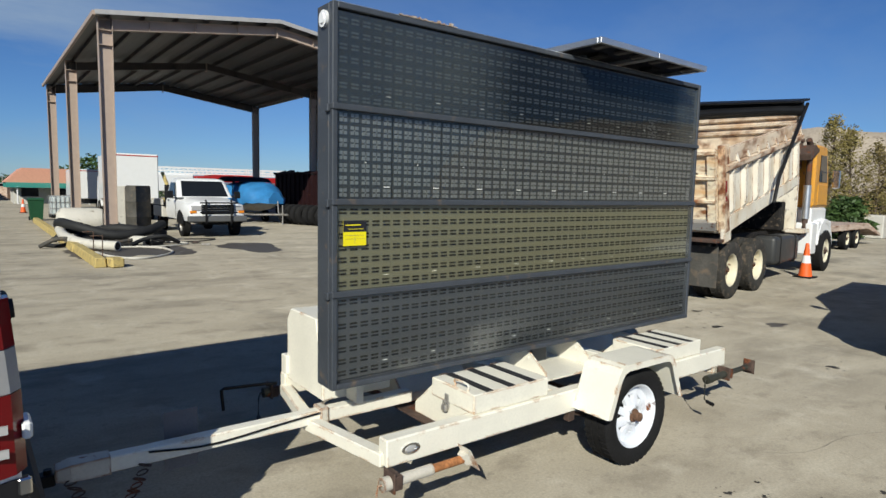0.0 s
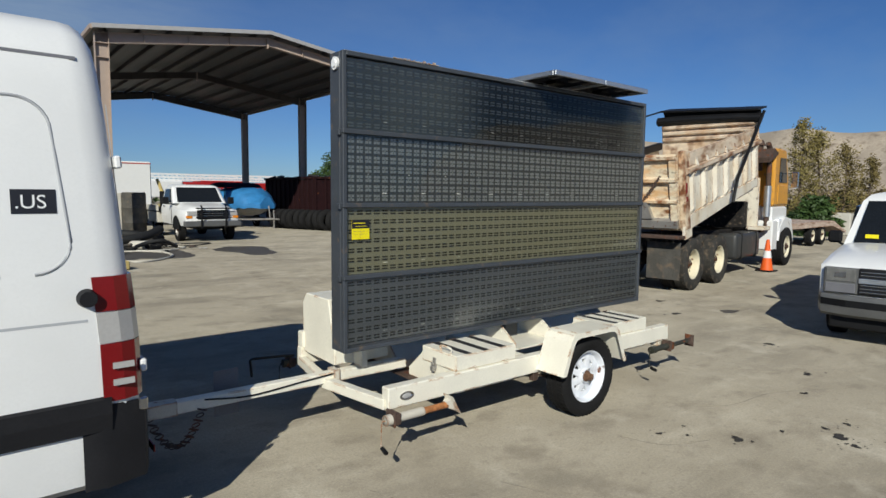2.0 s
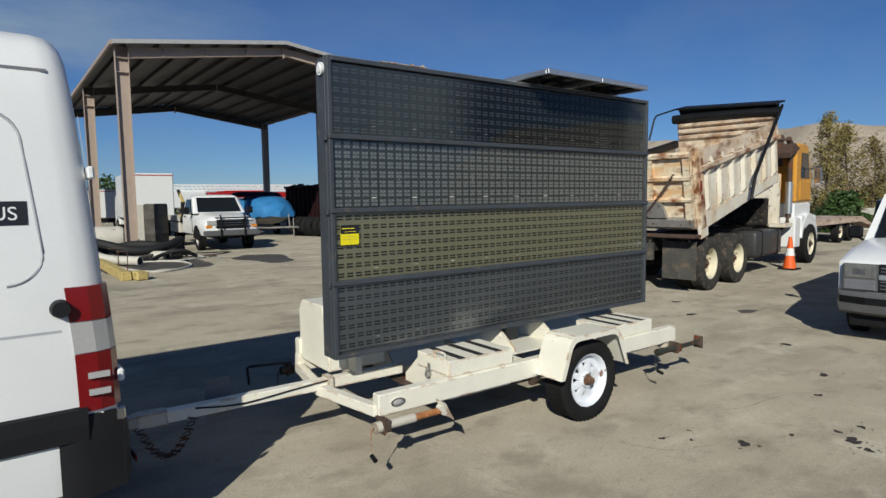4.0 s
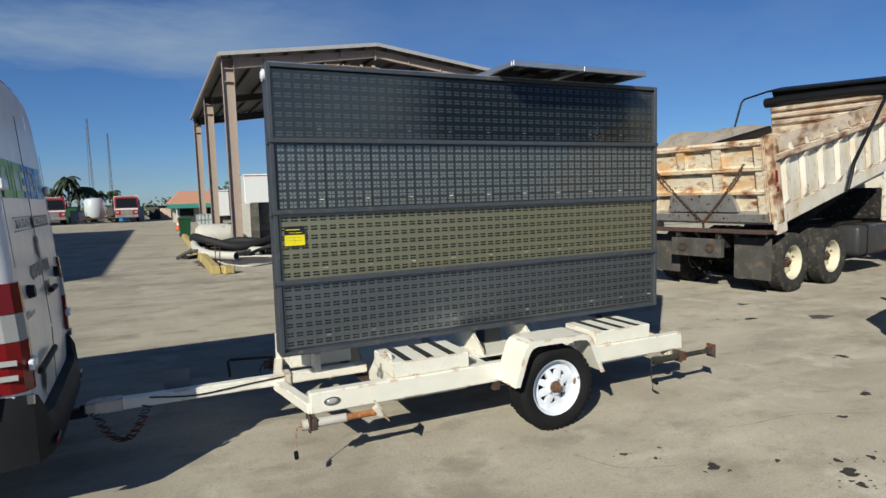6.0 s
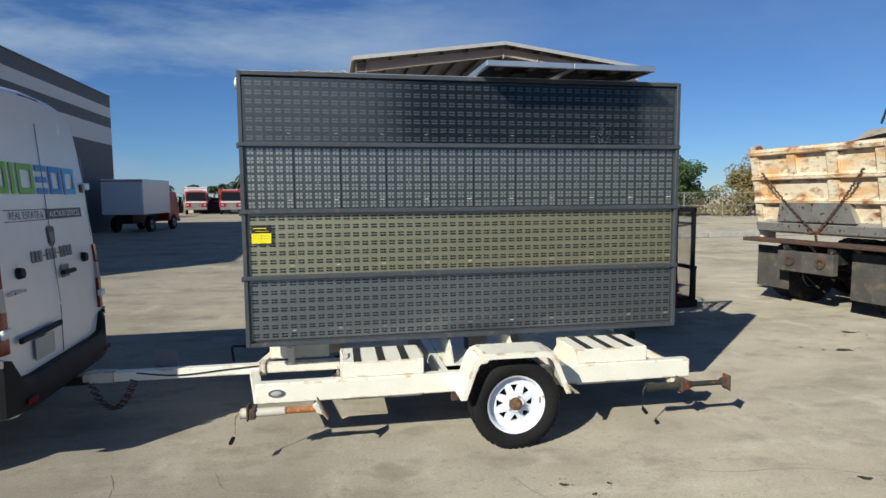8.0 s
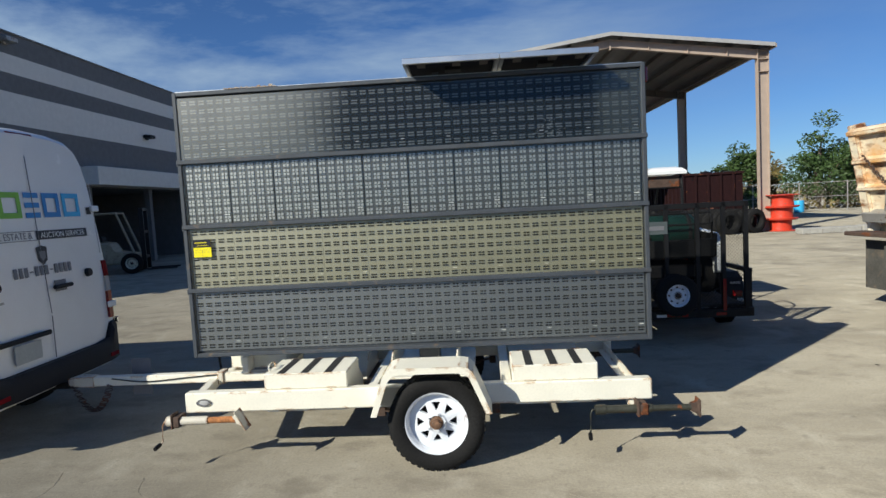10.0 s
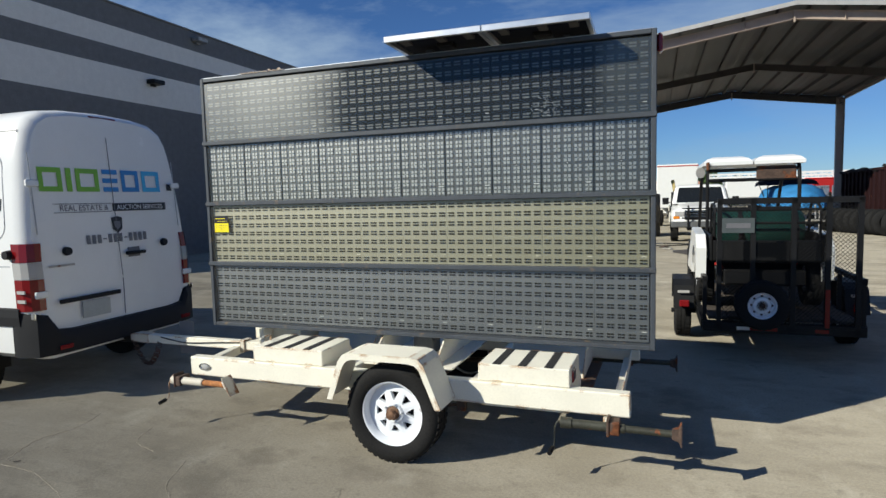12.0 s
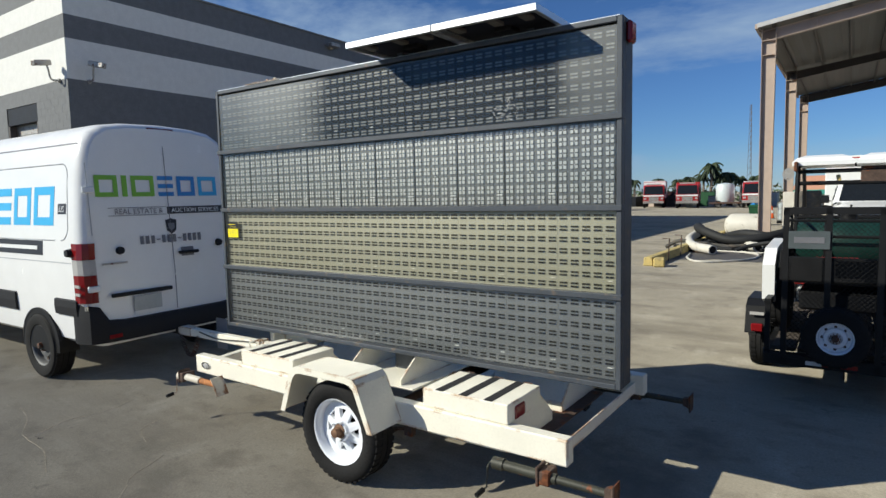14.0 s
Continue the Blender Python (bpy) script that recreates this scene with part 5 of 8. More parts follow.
def dump_truck():
    t = hold("dump_truck", pose(10.85, 5.52, 0, 0, 0, 9.0), "weathered cream and rust dump truck, orange cab, bed tipped up", "dump truck")
    for y, o in ((0.14, -1), (0.44, -1), (2.0, 1), (2.3, 1)):
        for x in (0.0, 1.38):
            wheel(t, (x, y, 0.52), 0.52, 0.27, 0.29, o, "plate", M_DUSTY, M_CREAMRIM, 30, 0.5 if o < 0 else 0.5)
    for y, o in ((0.10, -1), (2.35, 1)):
        wheel(t, (6.3, y, 0.52), 0.52, 0.29, 0.29, o, "plate", M_RUBBER, M_CREAMRIM, 30, -0.2)
    for y in (0.78, 1.58):
        bx("chassis_rail", (-1.0, y, 0.78), (7.7, y + 0.09, 1.04), M_CHASSIS, t, 0.01)
    for x in (0.0, 1.38, 6.3):
        bm = bmesh.new()
        rod(bm, (x, 0.2, 0.52), (x, 2.25, 0.52), 0.09, seg=12)
        part("axle", bm, M_CHASSIS, t, "")
    # rear: cross member, hooks, mud flaps
    bx("rear_beam", (-1.02, 0.75, 0.62), (-0.9, 1.75, 0.95), M_FLAP, t, 0.01, "grimy rear cross member")
    for y in (0.95, 1.5):
        bm = bmesh.new()
        lathe(bm, [(0.045, -1.045), (0.085, -1.045), (0.085, -1.018), (0.045, -1.018)], "x", 18, (0, y, 0.80))
        part("tow_eye", bm, M_RUST, t, "", 40)
    for y in (0.02, 1.78):
        bx("mud_flap", (-0.72, y, 0.26), (-0.70, y + 0.66, 0.98), M_FLAP, t, 0.004, "dusty rubber mud flap")
    bx("rear_apron", (-1.02, -0.06, 1.06), (-0.70, 2.5, 1.12), M_RUST, t, 0.01, "rusty bed apron")
    # bed, tipped up a little about its rear end
    tilt = Matrix.Translation((-0.62, 0, 1.16)) @ Matrix.Rotation(radians(-11.4), 4, "Y")

    def P(bm, name, m, label="", par=None):
        ob = part(name, bm, m, par or t, label)
        ob.matrix_basis = tilt
        return ob

    L, W = 4.30, 2.46
    bm = bmesh.new()
    for y0, y1, s in ((0.0, 0.10, -1), (W - 0.10, W, 1)):
        prism(bm, [(0.1, 0.0), (L, 0.12), (L, 0.32), (0.1, 0.30)], y0, y1, "y", 0.01)
        prism(bm, [(0.05, 0.28), (L, 0.30), (L, 1.16), (0.05, 1.16)], y0 + 0.03, y1 - 0.03, "y")
    box(bm, (0.1, 0.1, 0.02), (L, W - 0.1, 0.12))
    bed = P(bm, "bed_side", M_BED, "chipped cream steel bed")
    for y0, y1, s in ((-0.03, 0.03, -1), (W - 0.03, W + 0.03, 1)):
        face = 0.03 if s < 0 else W - 0.03
        for k in range(7):
            x = 0.42 + k * 0.61
            bm = bmesh.new()
            loft(bm, [[(x - 0.115, face, z), (x - 0.045, face + s * d, z), (x + 0.045, face + s * d, z), (x + 0.115, face, z)] for z, d in ((0.30, 0.025), (0.40, 0.075), (1.02, 0.085), (1.10, 0.12))])
            P(bm, "bed_rib", M_BED, "cream pressed rib")
        bm = bmesh.new()
        prism(bm, [(face + s * 0.005, 1.06), (face + s * 0.13, 1.13), (face + s * 0.13, 1.21), (face + s * 0.01, 1.24)], 0.05, L, "x", 0.006)
        P(bm, "bed_top_rail", M_RAILRUST, "rust-blotched sloping top rail")
        if s > 0:
            bm = bmesh.new()
            box(bm, (0.10, W - 0.20, 1.08), (L - 0.04, W - 0.075, 1.27), 0.03)
            P(bm, "tarp_fold", M_BLACK, "black tarp folded along the far side")
            continue
        bm = bmesh.new()
        box(bm, (0.22, min(face + s * 0.02, face + s * 0.08), 1.235), (L - 0.02, max(face + s * 0.02, face + s * 0.08), 1.50), 0.008)
        P(bm, "side_board", M_RAILRUST, "rust-blotched steel side board")
        for k in range(8):
            bm = bmesh.new()
            x = 0.5 + k * 0.52
            prism(bm, [(face + s * 0.08, 1.24), (face + s * 0.125, 1.215), (face + s * 0.08, 1.36)], x, x + 0.07, "x")
            P(bm, "gusset", M_BED, "small cream gusset")
    for y0 in (-0.03, W - 0.03):
        bm = bmesh.new()
        box(bm, (-0.02, y0 - 0.02, 0.05), (0.20, y0 + 0.10, 1.56), 0.015)
        P(bm, "corner_post", M_POSTRUST, "heavily rusted corner post")
        bm = bmesh.new()
        prism(bm, [(-0.05, -0.12), (0.26, -0.12), (0.30, 0.3), (0.0, 0.3)], y0 - 0.015, y0 + 0.06, "y", 0.008)
        P(bm, "hinge_plate", M_BED, "cream hinge plate")
    for y in (-0.06, W + 0.035):
        for z, m in ((0.76, M_RED), (0.60, M_RED)):
            bm = bmesh.new()
            box(bm, (0.02, y, z), (0.09, y + 0.03, z + (0.20 if z > 0.7 else 0.09)), 0.01)
            P(bm, "marker_lamp", m, "red side marker lamp")
    # tailgate: sheet, frame ribs, chains
    bm = bmesh.new()
    box(bm, (-0.07, 0.06, 0.10), (-0.02, W - 0.06, 1.50), 0.006)
    gate = P(bm, "tailgate", M_GATE, "rust-stained yellowed tailgate")
    bars = [((0.06, 1.40), (W - 0.06, 1.52)), ((0.06, 0.98), (W - 0.06, 1.10)), ((0.06, 0.58), (W - 0.06, 0.69)), ((0.06, 0.10), (W - 0.06, 0.30)), ((0.06, 0.1), (0.20, 1.5)), ((W - 0.2, 0.1), (W - 0.06, 1.5)), ((0.78, 0.98), (0.96, 1.5)), ((1.50, 0.98), (1.66, 1.5)), ((0.80, 0.58), (0.98, 1.0))]
    for (ya, za), (yb, zb) in bars:
        bm = bmesh.new()
        dep = 0.155 if yb - ya > 1 else 0.13
        prism(bm, [(-0.07, za), (-dep, za + 0.025), (-dep, zb - 0.045), (-0.07, zb)], ya, yb, "y")
        P(bm, "gate_rib", M_GATE if za > 0.2 or zb > 1 else M_GALV, "pressed tailgate rib")
    bm = bmesh.new()
    prism(bm, [(0.55, 0.3), (1.95, 0.3), (1.85, 0.62), (0.65, 0.62)], -0.165, -0.07, "x")
    P(bm, "gate_patch", M_GALV, "grey patched plate")
    for a, b in (((0.35, 1.12), (1.22, 0.12)), ((W - 0.35, 1.12), (1.22, 0.12)), ((1.22, 0.12), (1.22, -0.35))):
        bm = bmesh.new()
        for k in range(30):
            q = k / 29
            c = Vector((-0.19, a[0] + (b[0] - a[0]) * q, a[1] + (b[1] - a[1]) * q - 0.18 * q * (1 - q)))
            m = Matrix.Translation(c) @ Matrix.Rotation(radians(90 * (k % 2)), 4, "X")
            box(bm, (-0.008, -0.026, -0.016), (0.008, 0.026, 0.016), 0.005, m)
        P(bm, "chain", M_RUST, "rusty tailgate chain")
    # headboard, tarp roller and its arms
    bm = bmesh.new()
    box(bm, (L - 0.02, 0.0, 0.1), (L + 0.06, W - 0.18, 1.70), 0.01)
    for z in (1.27, 1.42, 1.57):
        box(bm, (L - 0.09, 0.02, z), (L - 0.02, W - 0.20, z + 0.11), 0.03)
    P(bm, "headboard", M_RAILRUST, "rust-blotched ribbed headboard")
    bm = bmesh.new()
    tube(bm, [(L - 0.04, -0.10, 1.72), (L - 0.04, 0.4, 1.76), (L - 0.04, 1.8, 1.80), (L - 0.04, W - 0.10, 1.79)], 0.11, 12)
    P(bm, "tarp_roll", M_BLACK, "black rolled tarpaulin")
    bm = bmesh.new()
    prism(bm, [(-0.06, 1.80), (W - 0.24, 1.88), (W - 0.20, 2.06), (-0.06, 1.93)], L + 0.05, L + 0.09, "x")
    prism(bm, [(-0.06, 1.90), (W - 0.20, 2.03), (W - 0.20, 2.07), (-0.06, 1.94)], L - 0.12, L + 0.50, "x")
    P(bm, "wind_deflector", M_BLACK, "black sheet wind deflector over the roll")
    for y in (-0.14,):
        bm = bmesh.new()
        tube(bm, [(2.2, y, 0.15), (2.5, y, 0.6), (L + 0.02, y, 1.86)], 0.034, 8)
        P(bm, "tarp_arm", M_BLACK, "black tarp arm")
    bm = bmesh.new()
    tube(bm, [(L - 1.15, W + 0.02, 1.45), (L - 0.85, W + 0.0, 1.92), (L - 0.75, W - 0.02, 1.99), (L - 0.1, W - 0.2, 2.05)], 0.022, 6)
    P(bm, "tarp_bow", M_BLACK, "")
    # cab, hood, fenders, tanks, exhaust
    bm = bmesh.new()
    prism(bm, [(5.35, 1.62), (5.35, 3.0), (5.5, 3.14), (6.3, 3.14), (6.65, 2.35), (6.7, 1.62)], 0.12, 2.34, "y", 0.05)
    cab = part("cab", bm, M_ORANGE, t, "orange-yellow truck cab", 30)
    bm = bmesh.new()
    prism(bm, [(5.35, 1.0), (5.35, 1.61), (6.72, 1.61), (6.72, 1.0)], 0.14, 2.32, "y", 0.04)
    part("cab_skirt", bm, M_WHITE, t, "white lower cab side", 30)
    for y in (0.105, 2.325):
        bm = bmesh.new()
        prism(bm, [(5.72, 2.25), (5.76, 2.9), (6.26, 2.9), (6.46, 2.25)], y, y + 0.03, "y")
        part("side_window", bm, M_DKGLASS, cab, "")
        bm = bmesh.new()
        box(bm, (5.66, y - 0.004, 1.68), (6.52, y + 0.034, 2.18), 0.01)
        part("door_panel", bm, M_ORANGE, cab, "")
    bx("rear_window", (5.33, 0.6, 2.3), (5.36, 1.85, 2.85), M_DKGLASS, cab, 0.0)
    bm = bmesh.new()
    prism(bm, [(6.7, 1.0), (6.7, 2.15), (8.0, 1.95), (8.1, 1.7), (8.1, 1.0)], 0.55, 1.9, "y", 0.06)
    part("hood", bm, M_BED, t, "cream hood", 30)
    for y0, y1 in ((0.02, 0.5), (1.95, 2.43)):
        bm = bmesh.new()
        arc = [math.pi * k / 14 * 0.95 for k in range(15)]
        loft(bm, [[(6.3 + r * math.cos(q), y, 0.60 + r * math.sin(q)) for r, y in ((0.74, y0 + 0.05), (0.72, y0), (0.62, y0), (0.62, y1), (0.74, y1))] for q in arc])
        part("front_fender", bm, M_WHITE, t, "white rounded front fender", 40)
        bx("fender_skirt", (5.62, y0 + 0.01, 0.92), (6.9, y1 - 0.01, 1.28), M_WHITE, t, 0.06, "white panel beside the wheel", seg=2)
        bx("cab_step", (5.05, y0, 0.48), (5.5, y1 - 0.1, 1.25), M_WHITE, t, 0.03)
    for y in (0.0, 1.95):
        bm = bmesh.new()
        box(bm, (2.5, y + 0.05, 0.42), (4.2, y + 0.52, 1.02), 0.09, seg=3)
        part("fuel_tank", bm, M_DKTANK, t, "plain dark grey fuel tank", 40)
        for x in (2.8, 3.85):
            bm = bmesh.new()
            box(bm, (x, y + 0.035, 0.40), (x + 0.06, y + 0.535, 1.035), 0.07, seg=2)
            part("tank_strap", bm, M_BLACK, t, "black tank strap", 40)
    for y in (0.20, 2.2):
        bm = bmesh.new()
        tube(bm, smooth_path([(4.55, y, 1.02), (4.95, y, 1.05), (5.1, y, 1.25), (5.1, y, 2.95), (5.06, y, 3.10), (4.92, y, 3.22)], 4), 0.065, 12)
        part("exhaust_stack", bm, M_RUST, t, "rusty brown exhaust stack", 40)
        bm = bmesh.new()
        rod(bm, (5.1, y, 1.35), (5.1, y, 2.15), 0.085, seg=16)
        part("heat_shield", bm, M_ALU, t, "pale heat shield", 40)
    bm = bmesh.new()
    rod(bm, (5.15, 0.55, 2.55), (5.15, 0.55, 3.2), 0.17, seg=18)
    rod(bm, (5.15, 0.55, 3.2), (5.15, 0.55, 3.34), 0.22, 0.16, seg=18)
    part("air_cleaner", bm, M_RUST, t, "brown air cleaner canister", 40)
    bm = bmesh.new()
    prism(bm, [(4.62, 2.72), (5.30, 2.95), (5.30, 3.02), (4.95, 3.10), (4.58, 2.86)], 0.05, 2.3, "y", 0.01)
    part("cab_guard", bm, M_RUST, t, "rusty brown cab guard lip")
    for y in (-0.18, 2.55):
        bm = bmesh.new()
        box(bm, (6.4, y, 2.1), (6.45, y + 0.17, 2.55), 0.02)
        beam(bm, (6.43, y + 0.08, 2.5), (6.45, 0.2 if y < 1 else 2.3, 2.5), 0.02, 0.02)
        part("mirror", bm, M_CHROME, t, "tall bright mirror")
    bx("hoist_frame", (4.25, 0.5, 1.06), (4.6, 1.95, 1.75), M_CHASSIS, t, 0.03, "grimy hoist frame behind the cab")
    bx("cab_bulkhead", (4.72, 0.30, 1.05), (4.78, 2.1, 2.35), M_BED, t, 0.01, "cream bulkhead plate behind the cab")
    bx("step_box", (4.45, 0.05, 1.02), (4.95, 0.45, 1.12), M_BED, t, 0.01, "cream step plate")
    bm = bmesh.new()
    beam(bm, (1.9, 1.1, 1.02), (4.3, 1.1, 1.75), 0.16, 0.16)
    rod(bm, (2.2, 1.35, 1.0), (4.1, 1.35, 1.72), 0.09, seg=12)
    part("hoist_ram", bm, M_CHASSIS, t, "grimy hoist arm and ram")


dump_truck()


def cone(x, y):
    c = hold("traffic_cone", pose(x, y, 0), "orange traffic cone with a white collar", "traffic cone")
    bx("base", (-0.2, -0.2, 0), (0.2, 0.2, 0.035), M_BLACK, c, 0.015, "black rubber base")
    bm = bmesh.new()
    lathe(bm, [(0.15, 0.03), (0.099, 0.34), (0.072, 0.52), (0.035, 0.80), (0.03, 0.80), (0.14, 0.03)], "z", 24)
    part("body", bm, M_CONE, c, "orange plastic cone", 40)
    bm = bmesh.new()
    lathe(bm, [(0.103, 0.34), (0.076, 0.52), (0.070, 0.52), (0.097, 0.34)], "z", 24)
    part("collar", bm, M_WHITE, c, "white reflective collar", 40)


cone(15.3, 6.18)
cone(0.8, 43.0)


# ---- parked van with a long hood ----
M_FRONTG = mat("dark_silver_trim", (0.17, 0.17, 0.165), 0.4, 0.4, var=0.1, bump=0)
M_LAMPG = mat("dull_lamp_glass", (0.16, 0.16, 0.155), 0.12, var=0.2, scale=14, bump=0)


def parked_van():
    v = hold("parked_van", pose(8.33, 2.38, 0, 0, 0, 9.0), "white long-hood passenger van with a chrome bumper", "van")
    W = 1.95                                   # front at x = 0, tail along +x, right flank at y = 0
    half = lambda w, pts: [(x, -W / 2 + s * w * q, z) for s in (1, -1) for x, q, z in (pts if s == 1 else pts[::-1])]
    bm = bmesh.new()
    rings = []
    for y, k in ((-0.02, 0.0), (-0.10, 0.7), (-0.3, 1.0), (-W / 2, 1.06), (-W + 0.3, 1.0), (-W + 0.10, 0.7), (-W + 0.02, 0.0)):
        rings.append([(0.10 + 0.06 * (1 - k), y, 0.50), (0.04 + 0.06 * (1 - k), y, 0.68), (0.04 + 0.06 * (1 - k), y, 0.98), (0.10, y, 1.00 + 0.03 * k), (0.7, y, 1.11 + 0.04 * k), (1.38, y, 1.19 + 0.04 * k), (5.0, y, 1.14), (5.0, y, 0.45), (0.9, y, 0.40)])
    loft(bm, rings)
    body = part("body", bm, M_WHITE, v, "glossy white body", 35)
    bm = bmesh.new()
    rings = []
    for x0, y, z in ((1.42, 0.0, 1.14), (2.02, -0.12, 1.82), (2.16, -0.20, 1.92)):
        rings.append([(x0, y, z), (x0 - 0.004, -W / 2, z + 0.01), (x0, -W - y, z), (4.95, -W - y, z), (4.95, -W / 2, z + 0.02), (4.95, y, z)])
    rings.append([(2.4, -0.4, 1.98), (2.35, -W / 2, 2.0), (2.4, -W + 0.4, 1.98), (4.8, -W + 0.4, 1.97), (4.8, -W / 2, 1.99), (4.8, -0.4, 1.97)])
    loft(bm, rings)
    part("upper_body", bm, M_WHITE, v, "", 30)
    bm = bmesh.new()
    prism(bm, [(-0.13, 0), (-W + 0.13, 0), (-W + 0.20, 0.78), (-0.20, 0.78)], -0.012, 0.0, "z")
    for f in bm.verts:
        y, s, h = f.co.x, f.co.y, f.co.z
        f.co = Vector((1.435 + s * 0.735 + h, y, 1.20 + s * 0.80))
    part("windscreen", bm, M_DKGLASS, v, "dark windscreen")
    bx("windscreen_card", (1.485, -0.42, 1.29), (1.495, -0.26, 1.345), M_YELLOW, v, 0.0, "yellow card on the windscreen")
    for y in (0.002, -W - 0.012):
        bm = bmesh.new()
        prism(bm, [(1.56, 1.20), (2.06, 1.74), (2.75, 1.78), (2.75, 1.20)], y - 0.07 if y > -1 else y + 0.07, y - 0.03 if y > -1 else y + 0.09, "y")
        part("side_window", bm, M_DKGLASS, v, "")
    # grille, lamps, bumper
    bx("front_panel", (0.024, -W + 0.07, 0.645), (0.06, -0.07, 0.985), M_FRONTG, v, 0.015, "dark silver lamp and grille surround")
    # added black box: stands in for the deep shadow below the bumper
    bx("valance", (0.06, -W + 0.15, 0.20), (0.20, -0.15, 0.42), M_BLACK, v, 0.02, "black box standing in for the shadow under the bumper")
    g = bx("grille", (0.008, -1.50, 0.66), (0.05, -0.45, 0.99), M_PLASTIC, v, 0.01, "dark grille with chrome bars")
    for k in range(7):
        z = 0.685 + k * 0.042
        bx("grille_bar", (0.005, -1.48, z), (0.03, -0.47, z + 0.014), M_CHROME, g, 0.002)
    bx("grille_bar", (-0.002, -1.5, 0.80), (0.03, -0.45, 0.86), M_ALU, g, 0.006, "wide silver centre bar")
    for y in (-0.42, -1.86):
        lamp = bx("headlamp", (0.014, y, 0.80), (0.055, y + 0.33, 0.975), M_LAMPG, v, 0.012, "square sealed headlamp in a dark bezel")
        bx("side_lamp", (0.014, y, 0.66), (0.055, y + 0.33, 0.785), M_GINK, lamp, 0.01)
        bx("reflector", (0.012, y + 0.10, 0.845), (0.03, y + 0.24, 0.93), M_CHROME, lamp, 0.01)
    bm = bmesh.new()
    yb = [0.03, -0.06, -0.35, -W + 0.35, -W + 0.06, -W - 0.03]
    xb = [0.32, 0.0, -0.09, -0.09, 0.0, 0.32]
    loft(bm, [[(x, y, 0.40), (x + 0.06, y, 0.36), (x + 0.08, y, 0.64), (x + 0.01, y, 0.64), (x - 0.012, y, 0.60), (x - 0.012, y, 0.48)] for x, y in zip(xb, yb)])
    bp = part("bumper", bm, M_FRONTG, v, "dull steel bumper", 30)
    bm = bmesh.new()
    loft(bm, [[(x - 0.016, y, 0.50), (x + 0.01, y, 0.50), (x + 0.01, y, 0.585), (x - 0.016, y, 0.585)] for x, y in zip(xb, yb)])
    part("rub_strip", bm, M_BLACK, bp, "")
    for x in (0.85, 4.05):
        for y, o in ((-0.13, 1), (-W + 0.13, -1)):
            wheel(v, (x, y, 0.35), 0.35, 0.22, 0.2, o, "plate", M_RUBBER, M_GALV, 30)
        for y in (0.004, -W - 0.004):
            bm = bmesh.new()
            prism(bm, [(x + 0.42 * math.cos(a), 0.36 + 0.40 * math.sin(a)) for a in (math.pi * k / 12 for k in range(13))], y - 0.004, y + 0.004, "y")
            part("wheel_arch", bm, M_BLACK, v, "")
    for y in (0.12, -W - 0.12):
        bm = bmesh.new()
        box(bm, (1.52, y - 0.09, 1.20), (1.61, y + 0.09, 1.38), 0.03)
        beam(bm, (1.57, y, 1.24), (1.59, 0.0 if y > -1 else -W, 1.16), 0.03, 0.03)
        part("mirror", bm, M_BLACK, v, "black door mirror")


parked_van()


# ---- utility trailer with a utility cart ----
M_MESH = mat("black_steel_mesh", (0.008, 0.008, 0.008), 0.7, 0.0, var=0.2, spec=0.25)
M_DKGREEN = mat("dark_green_plastic", (0.006, 0.030, 0.024), 0.4, var=0.15, spec=0.35)
M_UTV = mat("red_utility_plastic", (0.42, 0.03, 0.03), 0.4, var=0.1)
M_BTARP = mat("blue_tarp", (0.035, 0.20, 0.46), 0.55, var=0.22, scale=2.2)
M_NAVY = mat("dark_navy_canvas", (0.012, 0.016, 0.032), 0.8, var=0.2, spec=0.2)


def mesh_panel(parent, x0, x1, z0, z1, y, step=0.045, axis="y"):
    """Expanded metal: crossed flat strands."""
    bm = bmesh.new()
    n = int((x1 - x0 + z1 - z0) / step)
    hgt = z1 - z0
    for k in range(n):
        c = x0 - hgt + k * step
        for d in (1, -1):
            a, b = (c, z0) if d == 1 else (c, z1), (c + hgt, z1) if d == 1 else (c + hgt, z0)
            ta, tb = max(0, (x0 - c) / hgt), min(1, (x1 - c) / hgt)
            if tb - ta < 0.02:
                continue
            p = (a[0] + hgt * ta, a[1] + (b[1] - a[1]) * ta)
            q = (a[0] + hgt * tb, a[1] + (b[1] - a[1]) * tb)
            if axis == "y":
                beam(bm, (p[0], y, p[1]), (q[0], y, q[1]), 0.003, 0.006, up=(0, 1, 0))
            else:
                beam(bm, (y, p[0], p[1]), (y, q[0], q[1]), 0.003, 0.006, up=(1, 0, 0))
    return part("mesh_panel", bm, M_MESH, parent, "black expanded-metal mesh")


